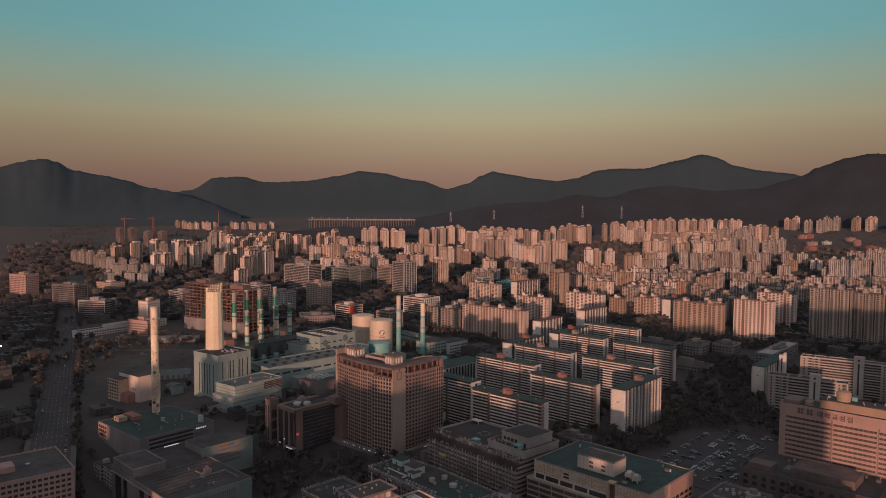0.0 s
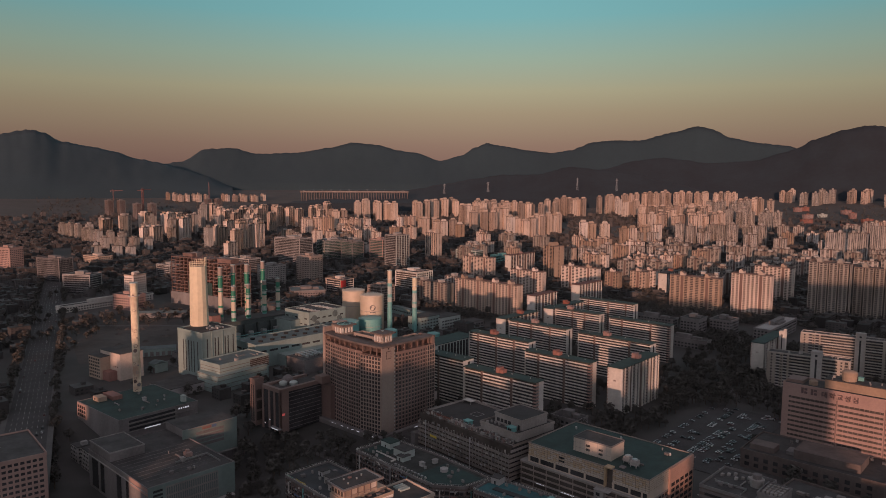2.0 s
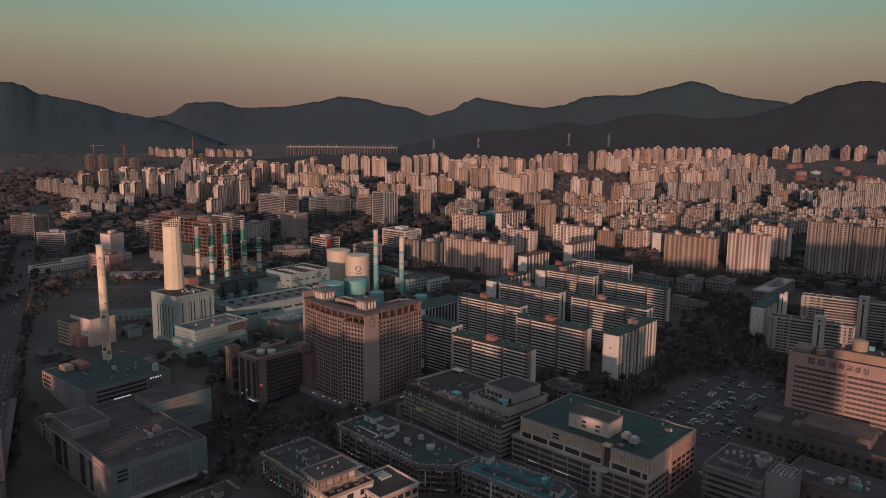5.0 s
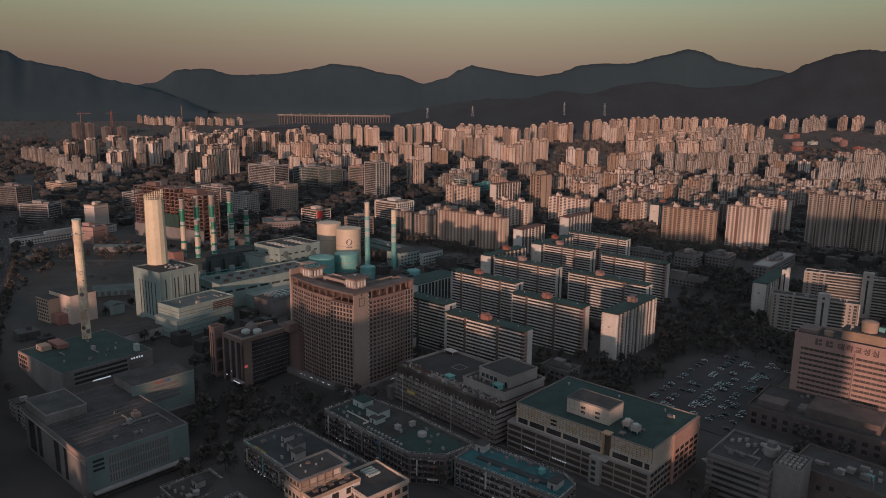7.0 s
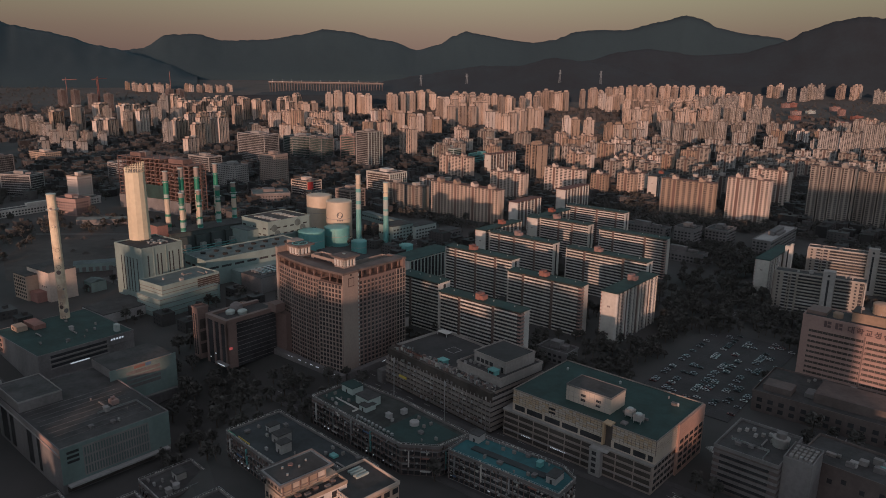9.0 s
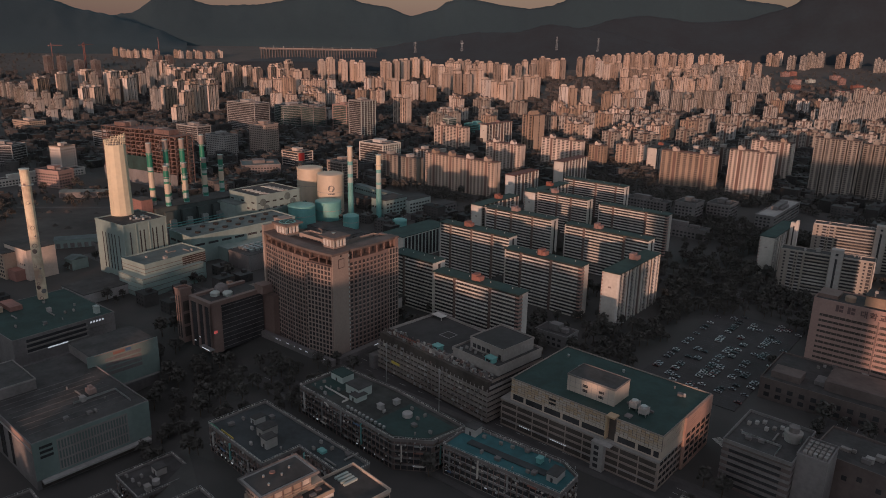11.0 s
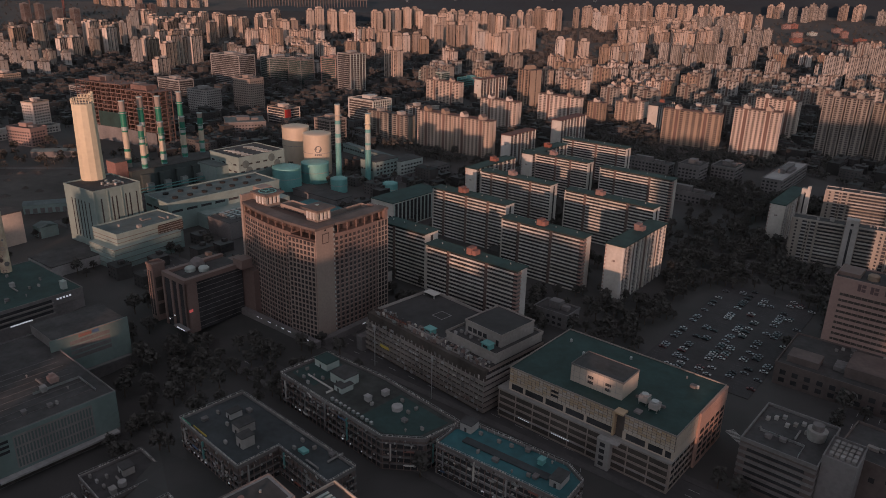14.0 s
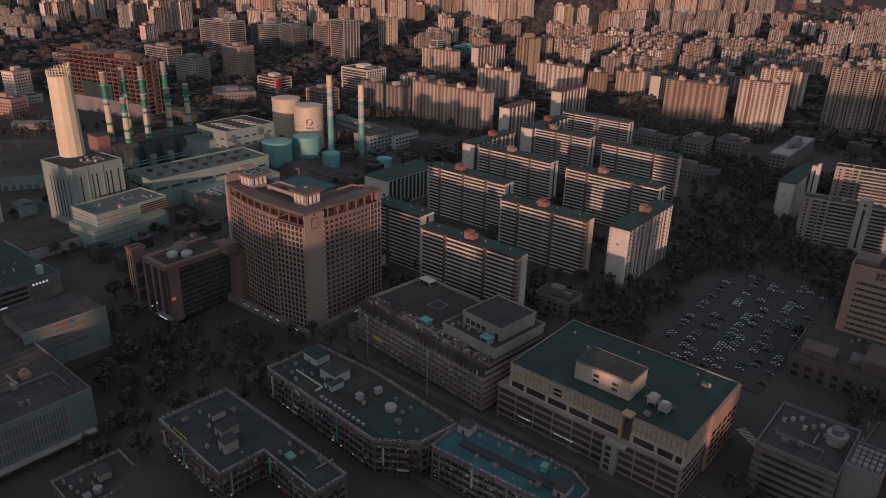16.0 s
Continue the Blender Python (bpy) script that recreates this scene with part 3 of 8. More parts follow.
# ---- pale apartment blocks and towers ----
def gable_house(parent, x, y, z, w, d, h, mat):
    """A roof house with a pitched top: walls, and two roof slopes a little proud of them."""
    prof = [(0, 0), (w, 0), (w, h * 0.5), (w * 0.42, h), (0, h * 0.72)]
    s, n = Shape(), 5
    s.v += [(x + p, y, z + q) for p, q in prof] + [(x + p, y + d, z + q) for p, q in prof]
    s.f += [tuple(range(n)), tuple(n + n - 1 - k for k in range(n))] + [(k, n + k, n + (k + 1) % n, (k + 1) % n) for k in range(n)]
    house = part("stair_house", s, mat, parent)
    r = Shape()
    for (p0, q0), (p1, q1) in ((prof[2], prof[3]), (prof[3], prof[4])):
        i = len(r.v)
        r.v += [(x + p0, y - 0.3, z + q0 + 0.1), (x + p1, y - 0.3, z + q1 + 0.1), (x + p1, y + d + 0.3, z + q1 + 0.1), (x + p0, y + d + 0.3, z + q0 + 0.1)]
        r.v += [(px, py, pz + 0.35) for px, py, pz in r.v[i:i + 4]]
        r.f += [(i, i + 1, i + 2, i + 3), (i + 7, i + 6, i + 5, i + 4), (i, i + 4, i + 5, i + 1), (i + 1, i + 5, i + 6, i + 2), (i + 2, i + 6, i + 7, i + 3), (i + 3, i + 7, i + 4, i)]
    part("house_roof", r, CROWN, parent)
    return house


protos = {}


masses = {}                       # the farthest towers, joined by surface


def join(src, m, mat):
    dst = masses.setdefault(mat.name, (mat, Shape()))[1]
    i = len(dst.v)
    dst.v += [tuple(m @ v.co) for v in src.vertices]
    dst.f += [tuple(i + c for c in p.vertices) for p in src.polygons]


def facade(style, length):
    """The upright strips of a front, from one end to the other: kind and width. w: windows in a wall, p: plain wall, d: glazed balconies, s: stair column."""
    if style in ("slab", "grey"):
        n = max(1, round(length / 33))
        wide = (length / n - 4.6) / 4
        return [c for k in range(n) for c in [("w", wide)] * 2 + [("s", 4.6)] + [("w", wide)] * 2]
    if style == "dusk":
        n = max(2, round(length / 13.5))
        wide = (length / n - 2.0) / 2
        return [c for k in range(n) for c in [("w", wide)] * 2 + [("g", 2.0)]]
    n = max(1, round(length / 13))
    wide = length / n
    return [c for k in range(n) for c in (("p", wide * 0.11), ("d", wide * 0.40), ("p", wide * 0.07), ("g", wide * 0.30), ("p", wide * 0.12))]


DEEP = {"w": 0.0, "p": 0.0, "d": 1.1, "s": 1.3, "g": 2.2}


def strips(cols, floors, put, wide_open=0.15, tall=1.7, step=FLOOR):
    """Window cards for a row of strips; put(depth, from, to, bottom, top)."""
    u = 0.0
    for kind, wide in cols:
        for f in range(floors):
            z = f * step + 1.6
            if kind == "w":
                put(0.0, u + wide * wide_open, u + wide * (1 - wide_open), z, z + tall)
            elif kind == "d":
                put(1.1, u + 0.05, u + wide - 0.05, z + 0.1, z + 1.95)
            elif kind == "s":
                put(1.3, u + wide * 0.32, u + wide * 0.68, z + 0.4, z + 1.7)
            elif kind == "g":
                put(2.2, u + 0.1, u + wide - 0.1, z - 0.4, z + 2.0)
        u += wide


def apartment(x, y, length, depth, floors, style="slab", turn=GRID, z=None, label="", group="pale apartment blocks"):
    """A pale apartment building: window strips, glazed balconies, stair columns, plain gables, roof houses. Like ones share their meshes."""
    z = ground_z(x, y) if z is None else z
    key = (round(length), round(depth), floors, style)
    plot(*local(x, y, turn, length / 2, depth / 2), max(length, depth) * 0.55)
    if key in protos and y > 2250:
        for c in protos[key].children:
            mat = c.data.materials[0]
            join(c.data, pose(x, y, z - 1, 0, 0, turn), CREAMFAR if mat is CREAM else mat)
        return None
    if key in protos:
        return tagged(copy_thing(protos[key], pose(x, y, z - 1, 0, 0, turn)), label)
    L, D, h = length, depth, floors * FLOOR + 1
    names = {"slab": "cream apartment block with window rows and pitched roof houses", "tower": "tall pale apartment tower with vertical window bays", "grey": "apartment block in shade-grey plaster with small roof houses", "dusk": "tall apartment tower in shade-grey plaster with vertical window bays", "end": "tall apartment slab with plain bright gable and dark long side"}
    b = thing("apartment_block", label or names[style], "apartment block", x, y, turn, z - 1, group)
    # grey and dusk walls are painted dimmer to stand for shade
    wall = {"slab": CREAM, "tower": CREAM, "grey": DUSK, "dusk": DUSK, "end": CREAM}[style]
    front = facade(style, L) if style != "end" else [("p", L * 0.44), ("w", L * 0.12), ("p", L * 0.44)]
    side = facade("tower", D) if style == "end" else [("p", D * 0.42), ("w", D * 0.13), ("p", D * 0.45)]
    s, cols, u = Shape(), [(0.0, 0.0)], 0.0
    for kind, wide in front:
        dp = DEEP[kind]
        if dp:
            cols += [(u, 0.0), (u, dp), (u + wide, dp), (u + wide, 0.0)]
        u += wide
    cols.append((L, 0.0))
    v = 0.0
    for kind, wide in side:
        dp = DEEP[kind]
        if dp:
            cols += [(L, v), (L - dp, v), (L - dp, v + wide), (L, v + wide)]
        v += wide
    cols += [(L, D), (0.0, D)]
    plan = [p for k, p in enumerate(cols) if k == 0 or math.dist(p, cols[k - 1]) > 0.01]
    strips(front, floors, lambda dp, a, c, z0, z1: s.card("f", dp, a, c, z0, z1), *((0.23, 1.5) if style == "slab" else (0.21, 1.6)))
    strips(side, floors, lambda dp, a, c, z0, z1: s.card("r", L - dp, a, c, z0, z1))
    for f in range(floors):
        for q in range(int(L / 4.5)):
            s.card("b", D, 1 + q * 4.5, 3.4 + q * 4.5, f * FLOOR + 1.6, f * FLOOR + 3.0)
    part("wall", Shape().prism(plan, 0, h), wall, b)
    part("glazing", s, GLASS, b, kind="stuff")
    u = 0.0
    for kind, wide in front:
        if kind == "s":
            part("stair_column", Shape().box(u + 0.02, u + wide - 0.02, 1.24, 1.29, 1.0, h - 0.1), STAIRCOL if style == "slab" else SLOT, b)
        u += wide
    roofm = REDROOF if style == "slab" else DARKROOF
    part("roof", Shape().box(0.2, L - 0.2, 0.2, D - 0.2, h, h + 0.35), roofm, b)
    part("roof_edge", ring(Shape(), -0.35, L + 0.35, -0.35, D + 0.35, h - 0.15, h + 0.95, 0.5), CROWN, b)
    k = 1 if max(L, D) < 32 else 2
    for q in range(k):
        if style == "end":
            v = D * (q + 0.5) / k - 3
            part("stair_house", Shape().box(1.5, L - 1.5, v, v + 6, h + 0.35, h + 4.6).box(1.1, L - 1.1, v - 0.4, v + 6.4, h + 4.6, h + 5.0), wall, b)
            continue
        u = L * (q + 0.5) / k - 3.75
        if style == "slab":
            gable_house(b, u, 0.4, h + 0.35, 7.0, D * 0.62, 6.8, wall)
        elif style in ("tower", "dusk"):
            part("stair_house", Shape().box(u, u + 7.0, 2, D - 3, h + 0.35, h + 4.6).box(u + 1.5, u + 5.5, 3, D - 4, h + 4.6, h + 7.2).box(u - 0.4, u + 7.4, 1.6, D - 2.6, h + 4.2, h + 4.7), wall, b)
        else:
            part("stair_house", Shape().box(u, u + 7, 2, D - 2, h + 0.35, h + 3.8).prism([(u - 0.5, 1.5), (u + 7.5, 1.5), (u + 7.5, D - 1.5), (u - 0.5, D - 1.5)], h + 3.8, h + 4.5), wall, b)
    protos[key] = b
    return b


# nearer cream blocks, front left corner and length
apartment(-36.8, 1113, 58, 13, 17)
apartment(9.8, 1075, 57, 13, 17)
apartment(-37, 1480, 74, 13, 15)
apartment(52, 1272, 66, 13, 15)
apartment(122, 1432, 29, 27, 25, "tower", turn=-48)
apartment(147, 1335, 74, 13, 15)
apartment(-108, 1168, 76, 13, 13, "grey")
apartment(-60, 1220, 70, 13, 13, "grey")
apartment(299, 1165, 78, 13, 18)
apartment(376, 1113, 56, 14, 22)
apartment(462, 1256, 60, 14, 20)
apartment(486, 1109, 54, 16, 29, "dusk")
apartment(543, 1093, 54, 16, 27, "dusk")
apartment(606, 1050, 58, 16, 27, "dusk")
apartment(846, 1842, 40, 16, 25, "dusk")
apartment(890, 1822, 40, 16, 25, "dusk")
apartment(1050, 2030, 52, 16, 25, "dusk")
end_on_block(49, 1494, 15, 84, 15, 9, roof=REDROOF)
end_on_block(137, 1097, 14, 66, 15, 8, roof=REDROOF, house=False)
end_on_block(65, 991, 13, 54, 15, 7, roof=REDROOF, house=False)
end_on_block(299, 1242, 15, 62, 15, 8, roof=DARKROOF)


def tower_row(x0, y0, x1, y1, floors, wide, count, style="tower", seed=0, turn=GRID, jitter=38):
    """A loose row of like towers between two places."""
    rnd = random.Random(seed)
    for k in range(count):
        f = (k + 0.5) / count
        x = x0 + (x1 - x0) * f + rnd.uniform(-8, 8)
        y = y0 + (y1 - y0) * f + rnd.uniform(-jitter, jitter)
        tall = floors + rnd.choice((0, 0, 0, -3, 2) if floors > 18 else (0,))
        kind, size = style, ((rnd.choice((20, 20, 14)), 21) if style == "tower" else (rnd.choice((wide, wide, wide * 0.72)), 14))
        if style == "tower" and x < -560 or style == "dusk" and y > 1850 and x < 0 and k % 3:
            kind, size = "end", (13, 40)
        apartment(x, y, *size, tall, kind, turn + (rnd.choice((-6, -12, -16)) if kind == "tower" else 24 + rnd.uniform(-3, 3) if kind == "end" else rnd.choice((0, 0, 0, 12))), ground_z(x, y) - rnd.uniform(0, 6), group="distant apartment towers")


# valley floor, left to right
tower_row(-1285, 2088, -1150, 2098, 16, 26, 5, "grey", 1)
tower_row(-1161, 1960, -1085, 1951, 16, 26, 2, "grey", 2)
tower_row(-1146, 2084, -1074, 2153, 25, 26, 4, "dusk", seed=3)
tower_row(-1069, 1959, -978, 1895, 16, 26, 3, "grey", 4)
tower_row(-993, 2009, -880, 1992, 20, 26, 4, "dusk", seed=5)
tower_row(-1018, 2240, -928, 2277, 25, 26, 4, "dusk", seed=6)
tower_row(-929, 2109, -861, 2054, 25, 26, 3, "dusk", seed=7)
tower_row(-1053, 2592, -1000, 2685, 25, 26, 4, "dusk", seed=8)
tower_row(-754, 1916, -750, 2037, 22, 26, 3, "dusk", seed=9)
tower_row(-883, 2406, -780, 2489, 25, 26, 5, seed=10)
tower_row(-660, 1840, -631, 1973, 25, 30, 4, seed=11)
tower_row(-640, 1703, -602, 1705, 16, 20, 1, seed=12)
tower_row(-1530, 3379, -1320, 3383, 13, 26, 9, "slab", seed=13)
tower_row(-1274, 3416, -1085, 3501, 12, 26, 8, "slab", seed=14)
tower_row(-900, 2600, -730, 2694, 25, 26, 6, seed=15)
tower_row(-682, 2769, -591, 2749, 25, 30, 4, seed=16)
tower_row(-615, 2327, -512, 2355, 20, 44, 3, "slab", 17)
tower_row(-492, 2360, -386, 2391, 20, 44, 3, "slab", 18)
tower_row(-517, 2053, -430, 2038, 16, 44, 2, "slab", 19)
tower_row(-437, 2073, -342, 2147, 16, 44, 3, "slab", 20)
tower_row(-520, 2853, -344, 2804, 28, 26, 8, seed=21)
tower_row(-321, 2595, -254, 2548, 16, 26, 4, "slab", 22)
tower_row(-230, 2322, -70, 2276, 22, 26, 7, seed=23)
tower_row(-295, 2818, -115, 3080, 28, 26, 9, seed=24)
tower_row(-100, 2740, -32, 2610, 28, 26, 4, seed=25)
tower_row(-300, 2211, -224, 2245, 16, 30, 3, "slab", 26)
tower_row(-58, 2850, 220, 2851, 28, 26, 11, seed=27)
tower_row(-38, 2940, 70, 2954, 28, 26, 5, seed=28)
tower_row(61, 2290, 255, 2449, 25, 26, 9, seed=29)
tower_row(240, 3033, 420, 3100, 28, 26, 8, seed=30)
tower_row(-49, 2513, 70, 2583, 28, 26, 6, seed=31)
tower_row(480, 3170, 690, 3330, 28, 26, 8, seed=32)
tower_row(707, 3350, 885, 3300, 28, 26, 8, seed=33)
tower_row(577, 2798, 785, 2948, 25, 26, 8, seed=34)
tower_row(533, 2579, 669, 2511, 22, 26, 6, seed=35)
tower_row(550, 3083, 629, 3064, 26, 26, 4, seed=36)
tower_row(268, 2200, 348, 2138, 24, 30, 3, seed=37)
tower_row(370, 2095, 425, 2046, 22, 30, 2, seed=38)
tower_row(453, 2180, 535, 2224, 20, 26, 3, seed=39)
tower_row(855, 3305, 1104, 3294, 28, 26, 10, seed=40)
tower_row(1036, 3090, 1162, 3011, 26, 26, 6, seed=41)
tower_row(658, 2442, 828, 2555, 25, 26, 8, seed=42)
tower_row(867, 2660, 1010, 2560, 25, 26, 8, "dusk", seed=43)
tower_row(562, 2203, 700, 2183, 22, 26, 5, "dusk", seed=44)
tower_row(711, 2185, 805, 2130, 22, 26, 4, "dusk", seed=45)
tower_row(700, 2820, 860, 2840, 25, 26, 6, seed=46)
tower_row(620, 2680, 800, 2700, 25, 26, 6, seed=47)
tower_row(870, 2980, 1040, 2900, 26, 26, 6, "dusk", seed=48)
tower_row(1400, 3540, 1455, 3540, 20, 26, 3, seed=49)
tower_row(1418, 3397, 1602, 3412, 22, 26, 7, "dusk", seed=50)
tower_row(1642, 3404, 1756, 3379, 22, 26, 5, seed=51)
tower_row(1702, 3273, 1860, 3245, 20, 26, 5, "dusk", seed=52)
tower_row(305, 1760, 500, 1816, 15, 30, 5, "grey", 53)
tower_row(260, 1503, 347, 1516, 15, 34, 2, "slab", 54)
tower_row(318, 1560, 430, 1598, 15, 34, 3, "slab", 55)
tower_row(523, 1795, 630, 1762, 15, 34, 3, "grey", 56)
tower_row(608, 1692, 800, 1718, 15, 44, 4, "grey", 57)
tower_row(532, 1546, 700, 1526, 15, 50, 3, "grey", 58)
tower_row(395, 1385, 520, 1368, 15, 50, 2, "grey", 59)
tower_row(350, 1262, 430, 1235, 15, 44, 2, "grey", 60)
tower_row(203, 1300, 235, 1279, 15, 26, 1, "slab", 61)
tower_row(243, 1340, 340, 1320, 15, 30, 3, "slab", 62)
tower_row(204, 1590, 260, 1569, 15, 34, 2, "slab", 63)
tower_row(618, 1514, 680, 1479, 15, 50, 1, "grey", 64)
tower_row(729, 1531, 790, 1556, 14, 44, 1, "grey", 65)
tower_row(912, 2339, 970, 2292, 16, 30, 2, "grey", 66)
tower_row(946, 2184, 1010, 2158, 14, 30, 2, "slab", 67)
tower_row(766, 1470, 880, 1454, 16, 44, 2, "grey", 68)

tower_row(-1010, 1830, -860, 1850, 14, 26, 4, "grey", 80)
tower_row(-950, 1680, -840, 1700, 12, 26, 3, "dusk", 81)
tower_row(-1120, 2180, -960, 2200, 25, 26, 6, "dusk", seed=69)
tower_row(-900, 2300, -700, 2350, 25, 26, 6, "dusk", seed=70)
tower_row(-800, 2150, -680, 2200, 22, 26, 4, seed=71)
tower_row(-1000, 2450, -850, 2500, 25, 26, 4, "dusk", seed=72)
tower_row(-760, 2550, -620, 2600, 25, 26, 4, seed=73)
tower_row(-600, 2500, -480, 2520, 25, 26, 4, seed=74)


def infill(count, x0, x1, y0, y1, styles, floors, seed):
    """More blocks of the same estate where there is room between those set out above."""
    rnd, n = random.Random(seed), 0
    for k in range(count * 60):
        x, y = rnd.uniform(x0, x1), rnd.uniform(y0, y1)
        wide = rnd.choice((30, 34, 44))
        cx, cy = local(x, y, GRID, wide / 2, 7)
        if all((cx - a) ** 2 + (cy - b) ** 2 > (r * 0.75 + wide * 0.42) ** 2 for a, b, r in taken):
            apartment(x, y, wide, 14, rnd.choice(floors), rnd.choice(styles), group="pale apartment blocks")
            n += 1
        if n >= count:
            break


infill(36, 260, 900, 1400, 2150, ("grey", "grey", "slab"), (14, 15), 4)
infill(16, -60, 260, 1560, 2150, ("slab", "grey"), (14, 15), 5)
infill(10, 900, 1300, 1950, 2500, ("grey", "slab"), (14, 15), 6)
infill(12, -640, -250, 1750, 2300, ("grey", "slab"), (12, 15), 7)


def brick_row(x, y, length, depth, floors, wall, turn=12):
    """A low brick estate block at the foot of the hill."""
    z = ground_z(x, y)
    b = thing("apartment_block", "low red estate block at the foot of the hill" if wall is BRICK else "low white estate block at the foot of the hill", "apartment block", x, y, turn, z - 1, "hill foot estate")
    h = floors * FLOOR + 1
    part("wall", Shape().box(0, length, 0, depth, 0, h), wall, b)
    s = Shape()
    for f in range(floors):
        for q in range(int(length / 3.6)):
            s.card("f", 0, 0.8 + q * 3.6, 2.8 + q * 3.6, f * FLOOR + 1.6, f * FLOOR + 3.0)
    part("glazing", s, GLASS, b, kind="stuff")
    part("roof", Shape().box(-0.3, length + 0.3, -0.3, depth + 0.3, h, h + 0.5), REDROOF, b)
    part("stair_house", Shape().box(length * 0.4, length * 0.4 + 6, 2, depth - 2, h + 0.5, h + 3.5), wall, b)
    plot(*local(x, y, turn, length / 2, depth / 2), length * 0.5)


for x, y, ln, fl, wall in ((1255, 2610, 50, 5, BRICK), (1315, 2622, 50, 5, BRICK), (1318, 3154, 34, 7, BRICK), (1358, 3172, 30, 7, BRICK), (1248, 2902, 40, 7, BRICK), (1414, 2881, 26, 9, BRICK), (1327, 2950, 36, 5, WHITE), (1450, 3020, 40, 7, BRICK), (1180, 2760, 44, 6, BRICK), (1390, 2740, 44, 6, BRICK)):
    brick_row(x, y, ln, 12, fl, wall)

far_towers = thing("tower_mass", "mass of distant pale apartment towers at the hill foot", "apartment towers", 0, 0, kind="stuff")
for mat, mass in list(masses.values()):
    part("far_" + mat.name, mass, mat, far_towers, kind="stuff")

def set_back(x):
    return x + 144 + 40 * min(1.0, max(0.0, (-200 - x) / 350))


# high-rises behind the flight, which keep the low evening sun off the near streets: west end, east end, storeys
for hx, ex, hf in ((-2250, -1900, 44), (-1890, -1560, 45), (-1550, -1240, 50), (-1230, -952, 50), (-950, -820, 26), (-819, -707, 38), (-706, -682, 29), (-681, -662, 37), (-661, -640, 20), (-639, -613, 40), (-612, -600, 26), (-599, -576, 27), (-575, -556, 28), (-555, -536, 29), (-535, -515, 33), (-514, -499, 12), (-498, -448, 37), (-447, -376, 38), (-375, -339, 38), (-338, -318, 35), (-317, -274, 23), (-273, -241, 34), (-240, -209, 35), (-208, -197, 32), (-196, -170, 27), (-169, -150, 36), (-149, -134, 18), (-133, -75, 43), (-74, -31, 44), (-30, 60, 20), (61, 200, 56), (201, 420, 56)):
    apartment(set_back(hx), -250, set_back(ex) - set_back(hx), 14, hf + 10, "tower", 0.0, 0.0, group="high-rises behind the flight", label="tall apartment high-rise against the low sun")

# ---- brown tower ----
def window_set(parent, face, at, us, zs, w, h, mat, limit=300, name="window", out=0.08):
    """Like windows on one wall, each an object on one shared mesh; past the limit the rest is joined."""
    me = Shape().pane(face, 0, 0, w, 0, h, out).mesh(name, mat)
    rest, n = Shape(), 0
    for z in zs:
        for u in us:
            if n < limit:
                part(name, me, None, parent, at=(u, at, z) if face in "fb" else (at, u, z))
            else:
                rest.pane(face, at, u, u + w, z, z + h, out)
            n += 1
    if n > limit:
        part("window_rest", rest, mat, parent, kind="stuff")


